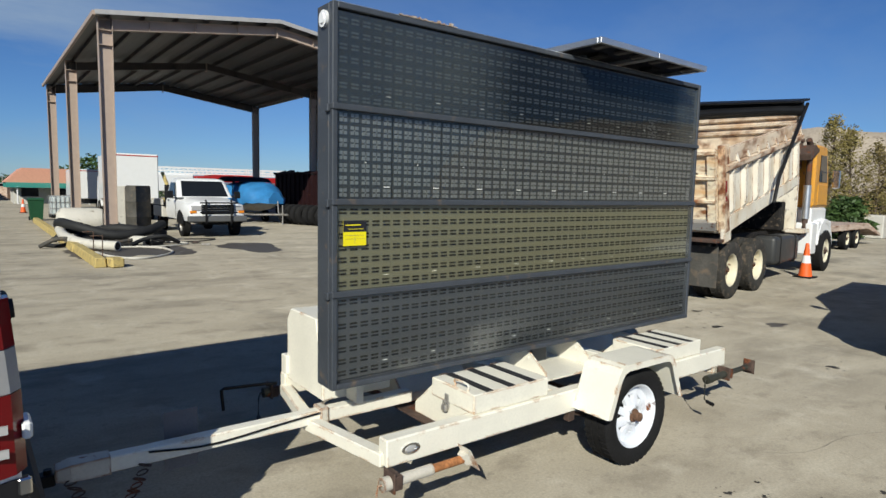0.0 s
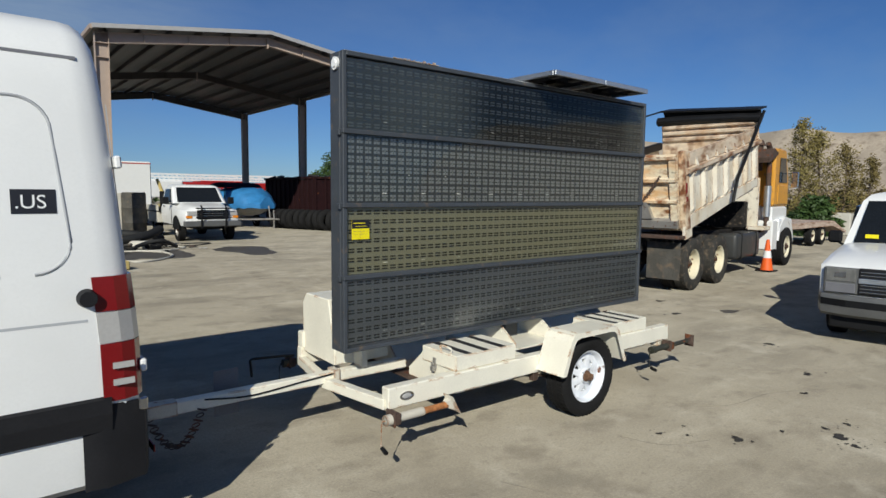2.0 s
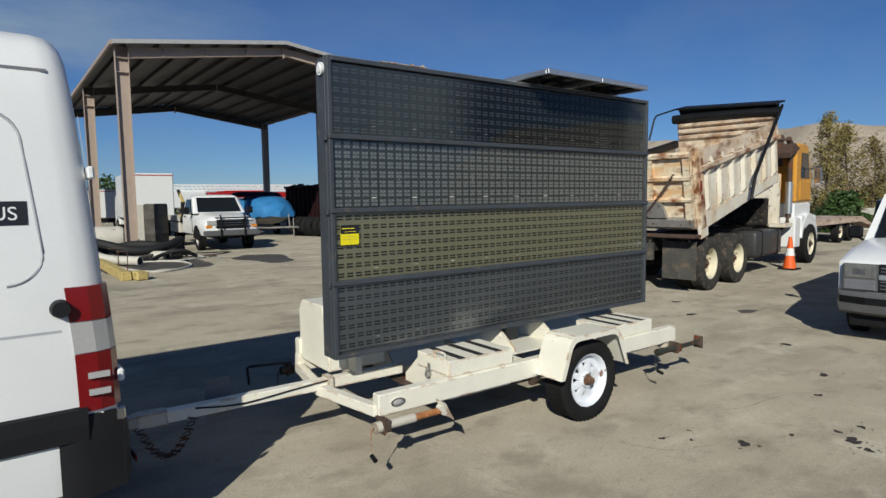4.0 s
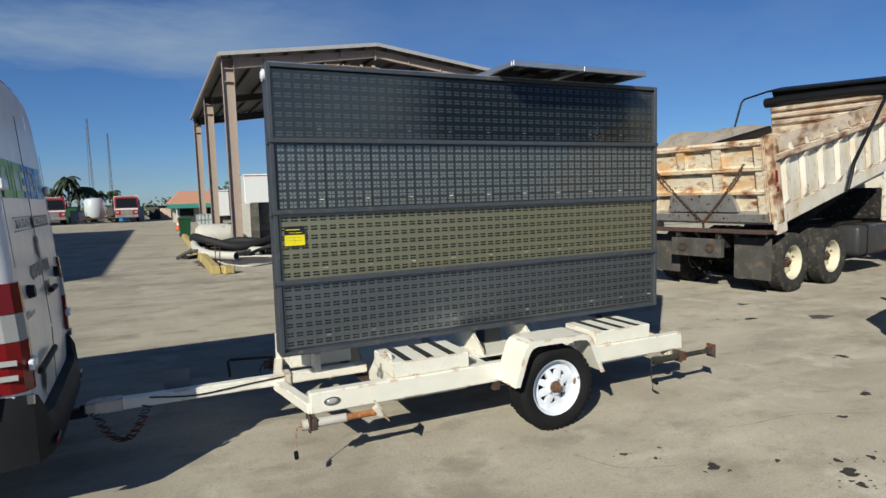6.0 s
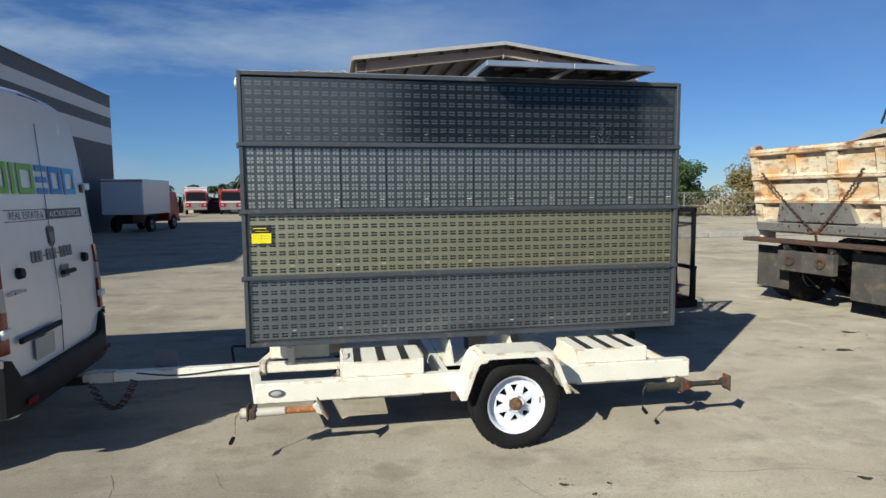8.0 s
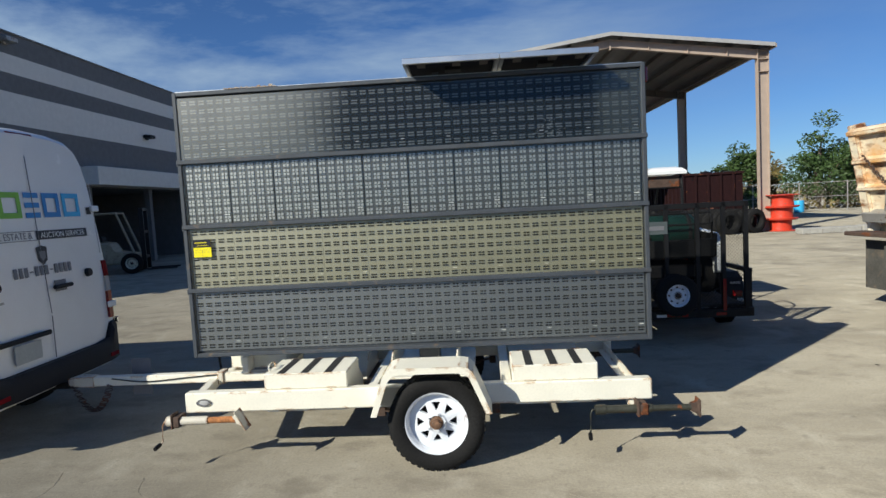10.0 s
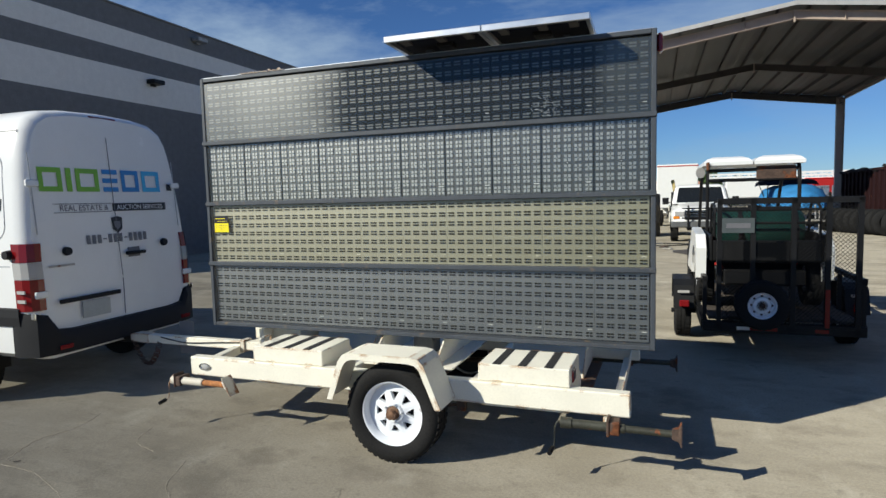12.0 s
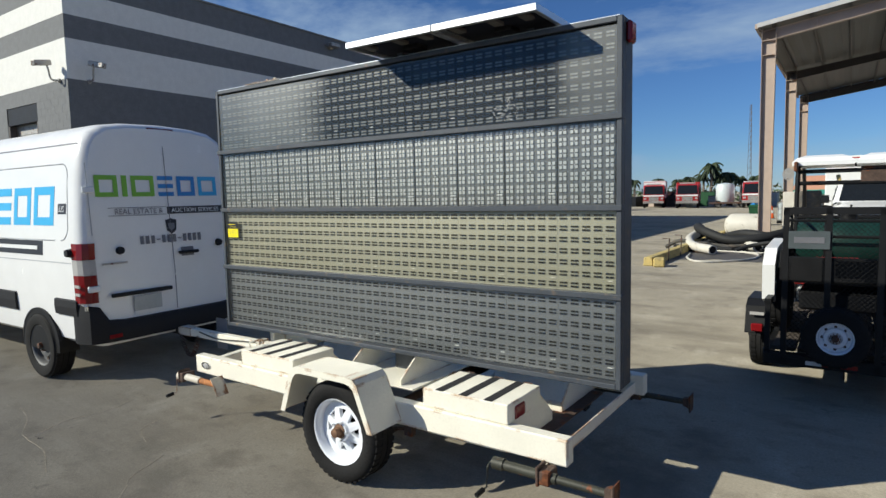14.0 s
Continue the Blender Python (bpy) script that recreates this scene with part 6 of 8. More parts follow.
def utility_trailer():
    t = hold("utility_trailer", pose(5.78, 5.60, 0, 0, 0, 2.0), "black low utility trailer with a raised mesh tailgate", "trailer")
    W, L = 1.42, 3.4
    bm = bmesh.new()
    for x in (0.0, W):
        beam(bm, (x, 0.0, 0.40), (x, L, 0.40), 0.06, 0.10)
        beam(bm, (x, 0.0, 0.88), (x, L, 0.88), 0.05, 0.05)
        for k in range(5):
            beam(bm, (x, 0.02 + k * (L - 0.04) / 4, 0.4), (x, 0.02 + k * (L - 0.04) / 4, 0.88), 0.04, 0.04, up=(0, 1, 0))
    for k in range(5):
        beam(bm, (0, 0.02 + k * (L - 0.04) / 4, 0.40), (W, 0.02 + k * (L - 0.04) / 4, 0.40), 0.05, 0.08)
    part("frame", bm, M_BLACK, t, "black angle-iron frame and rails")
    for k in range(7):
        bx("deck_board", (0.04 + k * 0.192, 0.03, 0.45), (0.04 + k * 0.192 + 0.182, L, 0.485), mat_deck, t, 0.004, "weathered deck board")
    bx("rear_bar", (-0.02, -0.05, 0.34), (W + 0.02, 0.0, 0.44), M_BLACK, t, 0.004)
    for x, m in ((0.30, M_WHITE), (0.42, M_RED), (0.55, M_RED), (1.0, M_RED)):
        bx("reflective_tape", (x, -0.054, 0.365), (x + 0.12, -0.05, 0.40), m, t, 0.0)
    # gate
    g = new("tailgate")
    g.parent = t
    tagged(g, "upright black mesh ramp gate")
    bm = bmesh.new()
    for x in (0.13, 0.44, 0.80, 1.10, 1.36):
        beam(bm, (x, -0.03, 0.36), (x, -0.03, 1.70), 0.045, 0.045, up=(0, 1, 0))
    for z in (1.68, 0.38):
        beam(bm, (0.11, -0.03, z), (1.385, -0.03, z), 0.045, 0.06)
    part("gate_frame", bm, M_BLACK, g, "black angle gate frame")
    mesh_panel(g, 0.15, 1.34, 0.40, 1.66, -0.03, 0.04)
    bx("striped_tape", (1.08, -0.058, 0.42), (1.12, -0.054, 0.80), M_RED, g, 0.0, "red reflective tape")
    lp = bx("licence_plate", (0.15, -0.065, 1.36), (0.45, -0.058, 1.51), M_FLAPP, t, 0.002, "licence plate with dark bars")
    bx("print_bar", (0.19, -0.068, 1.41), (0.41, -0.065, 1.46), M_GINK, lp, 0.0)
    # wheels and fenders
    for x, o in ((-0.17, -1), (W + 0.17, 1)):
        wheel(t, (x, 1.25, 0.31), 0.31, 0.19, 0.18, o, "plate", M_RUBBER, M_RIM, 30, turn=-90)
        bm = bmesh.new()
        pts = [(0.80, 0.42), (0.88, 0.68), (1.0, 0.74), (1.5, 0.74), (1.62, 0.68), (1.70, 0.42)]
        for a, b in zip(pts, pts[1:]):
            prism(bm, [a, b, (b[0], b[1] - 0.01), (a[0], a[1] - 0.01)], x - 0.115, x + 0.115, "x")
        part("fender", bm, M_BLACK, t, "black folded fender")
        bx("tail_lamp", (x - 0.05, 0.74, 0.44), (x + 0.06, 0.79, 0.52), M_RED, t, 0.01, "red tail lamp")
        bm = bmesh.new()
        box(bm, (x - 0.07, 0.80, 0.60), (x + 0.06, 0.815, 0.63), 0.0)
        part("fender_reflector", bm, M_CLEAR, t, "striped reflector")
    bm = bmesh.new()
    rod(bm, (-0.3, 1.25, 0.31), (W + 0.3, 1.25, 0.31), 0.03)
    part("axle", bm, M_BLACK, t, "")
    # spare wheel hung at the gate
    wheel(t, (0.51, -0.14, 0.645), 0.245, 0.17, 0.128, -1, "plate", M_RUBBER, M_RIM, 30, name="spare_wheel")
    bm = bmesh.new()
    tube(bm, [(0.7, L, 0.42), (0.71, L + 1.1, 0.42)], 0.05, 8)
    tube(bm, [(0.1, L, 0.42), (0.66, L + 0.9, 0.42)], 0.035, 8)
    tube(bm, [(W - 0.1, L, 0.42), (0.76, L + 0.9, 0.42)], 0.035, 8)
    rod(bm, (0.71, L + 0.9, 0.0), (0.71, L + 0.9, 0.6), 0.03)
    part("tongue", bm, M_BLACK, t, "")


M_FLAPP = mat("dull_blue_grey_plate", (0.075, 0.09, 0.095), 0.5, var=0.1, bump=0)
mat_deck = mat("weathered_deck_wood", (0.075, 0.06, 0.05), 0.85, var=0.25, stretch=(1, 6, 1))
utility_trailer()


def utility_cart():
    c = hold("utility_cart", pose(5.82, 5.71, 0.52, 0, 0, 2.0) @ Matrix.Diagonal((0.84, 1, 1, 1)), "small work cart with white canopy, roll cage and cargo box", "utility cart")
    for x, o in ((0.0, -1), (1.28, 1)):
        for y in (0.62, 2.45):
            wheel(c, (x, y, 0.29), 0.29, 0.22, 0.16, o, "plate", M_RUBBER, M_RIM, 26, turn=-90)
    bx("chassis", (0.2, 0.25, 0.25), (1.14, 2.8, 0.42), M_BLACK, c, 0.02)
    bm = bmesh.new()
    box(bm, (0.05, 0.18, 0.50), (1.28, 1.25, 0.56), 0.01)
    for lo, hi in (((0.02, 0.15, 0.52), (0.06, 1.28, 0.80)), ((1.28, 0.15, 0.52), (1.32, 1.28, 0.80)), ((0.06, 0.15, 0.52), (1.28, 0.19, 0.74)), ((0.06, 1.24, 0.52), (1.28, 1.28, 0.80))):
        box(bm, lo, hi, 0.01)
    part("dump_box", bm, M_BLACK, c, "black plastic cargo box", 0)
    bm = bmesh.new()
    for x in (0.08, 1.26):
        tube(bm, smooth_path([(x, 0.2, 0.76), (x, 0.22, 1.08), (x, 0.62, 1.10), (x, 0.7, 0.80)], 4), 0.016, 8)
    for z in (0.92, 1.06):
        tube(bm, [(0.08, 0.22, z), (1.26, 0.22, z)], 0.014, 6)
    part("box_rail", bm, M_BLACK, c, "bent tube cargo rail")
    bm = bmesh.new()
    prism(bm, [(1.0, 0.35), (1.35, 0.35), (1.65, 0.5), (2.2, 0.45), (2.7, 0.62), (2.95, 0.6), (3.0, 0.35), (2.9, 0.2), (1.0, 0.2)], 0.12, 1.22, "x", 0.03)
    part("body", bm, M_WHITE, c, "white plastic body", 30)
    for x0, x1 in ((-0.14, -0.02), (1.30, 1.40)):
        bm = bmesh.new()
        arch = [(0.62 + 0.36 * math.cos(u), 0.30 + 0.36 * math.sin(u)) for u in (math.pi * k / 10 for k in range(11))]
        prism(bm, arch + [(0.14, 0.34), (0.12, 0.66), (0.30, 0.80), (1.05, 0.84), (1.45, 0.60), (1.9, 0.34), (1.9, 0.28)], x0, x1, "x")
        part("side_panel", bm, M_WHITE, c, "white rear side panel over the wheel")
    bx("red_panel", (0.1, 0.95, 0.38), (1.24, 1.0, 0.62), M_UTV, c, 0.01, "red inner panel")
    bm = bmesh.new()
    box(bm, (0.16, 1.3, 0.50), (1.18, 1.75, 0.62), 0.04, seg=2)
    box(bm, (0.16, 1.26, 0.62), (1.18, 1.36, 1.05), 0.04, seg=2)
    part("seat", bm, M_BLACK, c, "black bench seat")
    bm = bmesh.new()
    for x in (0.08, 1.26):
        tube(bm, smooth_path([(x, 1.22, 0.5), (x, 1.22, 1.0), (x, 1.24, 1.52), (x + (0.04 if x < 1 else -0.04), 1.36, 1.60), (x, 2.1, 1.60), (x, 2.45, 1.2), (x, 2.75, 0.65)], 5), 0.025, 8)
    for y, z in ((1.24, 1.52), (2.1, 1.6), (1.22, 1.05), (1.24, 1.40)):
        tube(bm, [(0.08, y, z), (1.26, y, z)], 0.022, 8)
    part("roll_cage", bm, M_BLACK, c, "black tube roll cage")
    bm = bmesh.new()
    for x0, x1 in ((0.02, 0.66), (0.68, 1.32)):
        loft(bm, [[(x0, 1.15, z), (x1, 1.15, z), (x1, 2.3, z), (x0, 2.3, z)] if k == 0 else [(x0 + k, 1.15 + k, z), (x1 - k, 1.15 + k, z), (x1 - k, 2.3 - k, z), (x0 + k, 2.3 - k, z)] for k, z in ((0, 1.58), (0.0, 1.62), (0.05, 1.66), (0.13, 1.685))])
    part("canopy", bm, M_WHITE, c, "white moulded canopy")
    bm = bmesh.new()
    ring = [(0.35 + 0.17 * math.cos(a), 2.05 + 0.06 * math.sin(a), 0.98 + 0.16 * math.sin(a)) for a in (2 * math.pi * k / 16 for k in range(17))]
    tube(bm, ring, 0.015, 6)
    tube(bm, [(0.35, 2.05, 0.98), (0.35, 2.3, 0.7)], 0.02, 6)
    part("steering_wheel", bm, M_BLACK, c, "")
    bm = bmesh.new()
    rod(bm, (-0.02, 1.20, 1.50), (-0.02, 1.30, 1.50), 0.065, 0.05, seg=18)
    part("work_lamp", bm, M_GALV, c, "round chrome work lamp", 40)
    bm = bmesh.new()
    box(bm, (0.05, 1.05, 1.52), (0.09, 1.2, 1.62), 0.01)
    part("lamp_bracket", bm, M_RUST, c, "")
    bx("rear_sign", (0.72, 1.22, 1.40), (1.22, 1.25, 1.56), M_RUST, c, 0.005, "brown board hung under the canopy")


utility_cart()


def on_cart(name, m, label, cat, parts):
    h = hold(name, m, label, cat)
    for nm, bm, mt in parts:
        part(nm, bm, mt, h, "", 40)


def cart_load():
    m = pose(5.82, 5.71, 0.52, 0, 0, 2.0) @ Matrix.Diagonal((0.84, 1, 1, 1))
    bm = bmesh.new()
    lathe(bm, [(0.02, 0.02), (0.20, 0.04), (0.235, 0.10), (0.235, 1.02), (0.20, 1.08), (0.02, 1.10)], "x", 28, (0.10, 0.72, 0.82), False)
    bm2 = bmesh.new()
    rod(bm2, (0.62, 0.72, 1.02), (0.62, 0.72, 1.10), 0.08, seg=18)
    straps = []
    for x in (0.3, 0.95):
        bm3 = bmesh.new()
        straps.append(("strap", bm3, M_BLACK))
        lathe(bm3, [(0.238, x), (0.243, x + 0.005), (0.243, x + 0.05), (0.238, x + 0.055)], "x", 28, (0.1, 0.72, 0.82), False)
    on_cart("spray_tank", m, "dark green plastic spray tank lying in the cargo box", "tank", (("barrel", bm, M_DKGREEN), ("cap", bm2, M_BLACK), *straps))
    bm = bmesh.new()
    box(bm, (0.30, 0.30, 0.56), (0.75, 0.45, 0.72), 0.03)
    bm2 = bmesh.new()
    tube(bm2, smooth_path([(0.75, 0.35, 0.62), (0.95, 0.35, 0.7), (1.1, 0.4, 0.62), (0.9, 0.45, 0.6)], 5), 0.02, 8)
    on_cart("sprayer_pump", m, "red motor pump with a short hose", "pump", (("motor", bm, M_UTV), ("hose", bm2, M_BLACK)))


cart_load()


# ---- things under and round the shed ----
M_REDTRUCK = mat("red_truck_paint", (0.40, 0.02, 0.02), 0.35, var=0.08)
M_MAROON = mat("maroon_container_paint", (0.022, 0.007, 0.008), 0.75, var=0.25, rust=0.03, spec=0.2)
M_HOSE = mat("black_corrugated_hose", (0.018, 0.018, 0.018), 0.7, var=0.2)
M_PIPE = mat("white_plastic_pipe", (0.60, 0.57, 0.50), 0.55, var=0.10, scale=2.0, dirt=0.02)
M_YBEAM = mat("worn_yellow_kerb_paint", (0.56, 0.43, 0.16), 0.8, var=0.15, dirt=0.35)
M_CONCRETE = mat("pale_concrete", (0.42, 0.40, 0.36), 0.9, var=0.15, dirt=0.15)
M_LEAF = mat("green_leaves", (0.055, 0.10, 0.025), 0.6, var=0.35, scale=1.5, bump=0)
M_LEAF_Y = mat("dry_yellow_green_leaves", (0.23, 0.18, 0.065), 0.7, var=0.35, scale=1.2, bump=0)
M_BRUSH = mat("dry_brown_brush", (0.13, 0.095, 0.06), 0.8, var=0.35, scale=1.2, bump=0)
M_BARK = mat("grey_bark", (0.16, 0.12, 0.09), 0.9, var=0.3)
M_SAND = mat("pale_sand_mound", (0.42, 0.35, 0.27), 0.95, var=0.16, scale=0.35, fine=4.0, bump=0.6, dirt=0.18)
M_PINK = mat("salmon_roof", (0.62, 0.30, 0.20), 0.7, var=0.06)
M_TEAL = mat("teal_awning", (0.03, 0.25, 0.20), 0.6, var=0.08)
M_SPOOL = mat("red_plastic_reel", (0.62, 0.055, 0.025), 0.45, var=0.08, dirt=0.05)
M_IBC = mat("milky_tank_plastic", (0.55, 0.60, 0.60), 0.4, var=0.06)
M_GREENBIN = mat("green_bin_plastic", (0.015, 0.075, 0.03), 0.5, var=0.1)


def pickup():
    p = hold("pickup_truck", pose(6.2, 22.8, 0, 0, 0, 0.5) @ Matrix.Diagonal((1.03, 1.02, 1.05, 1)), "white heavy pickup with a black grille guard", "pickup truck")
    W = 1.98                                        # front towards -y
    h = W / 2
    bm = bmesh.new()
    rings = []
    for y, hw, top, sh in ((-1.03, 0.80, 1.08, 0.98), (-0.97, 0.92, 1.17, 1.05), (-0.7, 0.98, 1.23, 1.11), (0.0, 1.0, 1.29, 1.15), (0.55, 0.99, 1.35, 1.19), (0.75, 0.98, 1.38, 1.24), (2.3, 0.98, 1.38, 1.26)):
        half = [(hw * 0.95, 0.56), (hw, 0.78), (hw, sh - 0.10), (hw * 0.95, sh), (hw * 0.80, sh + 0.035), (hw * 0.72, top - 0.02), (hw * 0.35, top)]
        rings.append([(x, y, z) for x, z in half] + [(-x, y, z) for x, z in reversed(half)])
    loft(bm, rings)
    part("body", bm, M_WHITE, p, "white body with a domed hood", 45)
    for q in (-1, 1):
        bm = bmesh.new()
        prism(bm, [(0.47 * math.cos(u), 0.44 + 0.47 * math.sin(u)) for u in (math.pi * k / 10 for k in range(11))], q * 1.0 - 0.012, q * 1.0 + 0.012, "x")
        part("wheel_arch", bm, M_BLACK, p, "dark wheel opening")
        bx("door_seam", (q * 0.992 - 0.006, 0.66, 0.62), (q * 0.992 + 0.006, 0.675, 1.36), M_BLACK, p, 0.0)
        bx("door_handle", (q * 1.0 - 0.02, 1.72, 1.18), (q * 1.0 + 0.02, 1.9, 1.22), M_BLACK, p, 0.005)
    bm = bmesh.new()
    loft(bm, [[(-h + a + c, y0, z), (h - a - c, y0, z), (h - a, y0 + c, z), (h - a, y1 - c, z), (h - a - c, y1, z), (-h + a + c, y1, z), (-h + a, y1 - c, z), (-h + a, y0 + c, z)] for a, y0, y1, z, c in ((0.03, 0.50, 2.28, 1.32, 0.05), (0.14, 1.06, 2.18, 1.90, 0.08), (0.20, 1.16, 2.10, 1.97, 0.12), (0.34, 1.35, 1.95, 2.01, 0.16))])
    cab = part("cab", bm, M_WHITE, p, "", 20)
    bm = bmesh.new()
    loft(bm, [[(-0.80, 0.55, 1.36), (0.80, 0.55, 1.36), (0.72, 1.07, 1.88), (-0.72, 1.07, 1.88)], [(-0.80, 0.52, 1.37), (0.80, 0.52, 1.37), (0.72, 1.04, 1.90), (-0.72, 1.04, 1.90)]])
    part("windscreen", bm, M_DKGLASS, cab, "")
    for s in (-1, 1):
        bm = bmesh.new()
        loft(bm, [[(s * (h + o), 0.80, 1.38), (s * (h - 0.10 + o), 1.18, 1.84), (s * (h - 0.10 + o), 1.85, 1.84), (s * (h + o), 1.9, 1.38)] for o in (-0.02, 0.006)])
        part("side_window", bm, M_DKGLASS, cab, "")
        bm = bmesh.new()
        box(bm, (s * (h + 0.08), 0.62, 1.30), (s * (h + 0.30), 0.70, 1.55), 0.02)
        beam(bm, (s * h, 0.68, 1.36), (s * (h + 0.12), 0.66, 1.38), 0.03, 0.03)
        part("mirror", bm, M_BLACK, p, "")
        bx("headlamp", (s * 0.70 - 0.16, -1.06, 0.92), (s * 0.70 + 0.16, -0.93, 1.08), M_CLEAR, p, 0.01)
        bx("turn_lamp", (s * 0.80 - 0.10, -1.05, 0.83), (s * 0.80 + 0.10, -0.90, 0.92), M_AMBER, p, 0.01)
        for y in (0.0, 3.55):
            wheel(p, (s * 0.86, y, 0.40), 0.40, 0.27, 0.22, s, "plate", M_RUBBER, M_GALV, 26, turn=-90)
    g = bx("grille", (-0.54, -1.07, 0.80), (0.54, -1.0, 1.12), M_BLACK, p, 0.02, "black grille")
    for k in range(4):
        bx("grille_bar", (-0.52, -1.085, 0.83 + k * 0.08), (0.52, -1.068, 0.85 + k * 0.08), M_CHROME, g, 0.0)
    bx("bumper", (-0.98, -1.16, 0.54), (0.98, -0.92, 0.74), M_FRONTG, p, 0.03, "dark front bumper")
    bm = bmesh.new()
    for x in (-0.42, 0.42):
        tube(bm, [(x, -1.18, 0.5), (x, -1.20, 1.20), (x, -1.12, 1.26)], 0.035, 8)
    for z in (0.86, 1.18):
        tube(bm, [(-0.62, -1.2, z), (0.62, -1.2, z)], 0.025, 8)
    part("grille_guard", bm, M_BLACK, p, "black tube grille guard")
    bx("flatbed", (-1.05, 2.4, 0.95), (1.05, 5.6, 1.08), M_BLACK, p, 0.01, "dark flatbed")
    bx("headache_rack", (-1.0, 2.38, 1.08), (1.0, 2.44, 1.75), M_PLASTIC, p, 0.01)
    bx("tool_box", (-1.08, 2.5, 0.55), (-0.6, 4.2, 0.95), M_PIPE, p, 0.02, "cream underbody tool box")
    bx("bed_side", (-1.10, 2.4, 1.0), (-1.05, 5.6, 1.22), M_PIPE, p, 0.01, "cream flatbed side rail")
    bm = bmesh.new()
    tube(bm, [(-0.85, 2.7, 1.08), (-0.85, 2.7, 1.75), (-0.95, 3.0, 2.2)], 0.07, 8)
    box(bm, (-1.0, 2.55, 1.08), (-0.7, 2.85, 1.25), 0.01)
    part("crane_post", bm, M_YBEAM, p, "pale yellow loading crane")
    bx("chassis", (-0.45, -0.7, 0.42), (0.45, 5.4, 0.6), M_BLACK, p, 0.01)


pickup()


def boat():
    b = hold("boat_on_trailer", pose(10.35, 30.4, 0, 0, 0, 14) @ Matrix.Diagonal((1.0, 0.82, 1, 1)), "small boat under a blue tarpaulin on a galvanised trailer", "boat")
    bm = bmesh.new()
    rings = []
    for y, w, z0, z1 in ((-2.2, 0.15, 0.95, 1.15), (-1.6, 0.65, 0.72, 1.15), (-0.6, 0.95, 0.60, 1.12), (1.0, 1.0, 0.58, 1.10), (2.2, 0.95, 0.60, 1.10)):
        rings.append([(-w, y, z1), (-w * 0.8, y, (z0 + z1) / 2), (0, y, z0), (w * 0.8, y, (z0 + z1) / 2), (w, y, z1)])
    loft(bm, rings)
    part("hull", bm, M_PIPE, b, "pale boat hull", 40)
    bm = bmesh.new()
    rng = random.Random(3)
    rings = []
    for k in range(12):
        y = -2.35 + k * 4.7 / 11
        w = 1.12 * math.sqrt(max(0.12, 1 - (abs(y - 0.5) / 3.0) ** 3))
        top = 1.58 + 0.45 / (1 + math.exp((abs(y - 0.3) - 1.75) * 7)) + rng.uniform(-0.05, 0.05)
        low = 1.02 + rng.uniform(-0.10, 0.06)
        rings.append([(-w * 0.96, y, low), (-w, y, 1.25), (-w * (0.78 + rng.uniform(-0.05, 0.05)), y, top - 0.22 + rng.uniform(-0.04, 0.04)), (-w * 0.35, y, top), (w * 0.35, y, top + 0.03), (w * (0.78 + rng.uniform(-0.05, 0.05)), y, top - 0.22 + rng.uniform(-0.04, 0.04)), (w, y, 1.25), (w * 0.96, y, low)])
    loft(bm, rings)
    part("tarp", bm, M_BTARP, b, "sagging blue tarpaulin", 50)
    bm = bmesh.new()
    loft(bm, [[(-1.1, y, z - 0.10), (-0.95, y, z), (0.95, y, z), (1.1, y, z - 0.10), (0.95, y, z - 0.04), (-0.95, y, z - 0.04)] for y, z in ((0.1, 2.10), (0.3, 2.26), (1.0, 2.32), (1.9, 2.28), (2.1, 2.10))])
    part("sun_canopy", bm, M_NAVY, b, "dark blue folding canopy", 40)
    bm = bmesh.new()
    for x in (-1.02, 1.02):
        for y, z in ((0.35, 2.2), (1.8, 2.2)):
            tube(bm, [(x, 0.45, 1.15), (x, y, z)], 0.02, 6)
    part("canopy_frame", bm, M_BLACK, b, "thin canopy poles")
    bm = bmesh.new()
    for x in (-0.7, 0.7):
        tube(bm, [(x, 2.0, 0.45), (x, -1.4, 0.45), (0, -3.0, 0.5)], 0.045, 8)
    for y in (-1.2, 0.4, 1.6):
        tube(bm, [(-0.7, y, 0.45), (0.7, y, 0.45)], 0.04, 8)
    tube(bm, [(0, -3.0, 0.5), (0, -3.5, 0.5)], 0.045, 8)
    rod(bm, (0, -3.0, 0.0), (0, -3.0, 0.95), 0.035)
    tube(bm, [(0, -2.6, 0.5), (0, -2.5, 1.15)], 0.035, 8)
    part("trailer_frame", bm, M_GALV, b, "galvanised boat trailer frame")
    for s in (-1, 1):
        wheel(b, (s * 0.95, 0.6, 0.32), 0.32, 0.2, 0.18, s, "plate", M_RUBBER, M_RIM, 24, turn=-90)


boat()


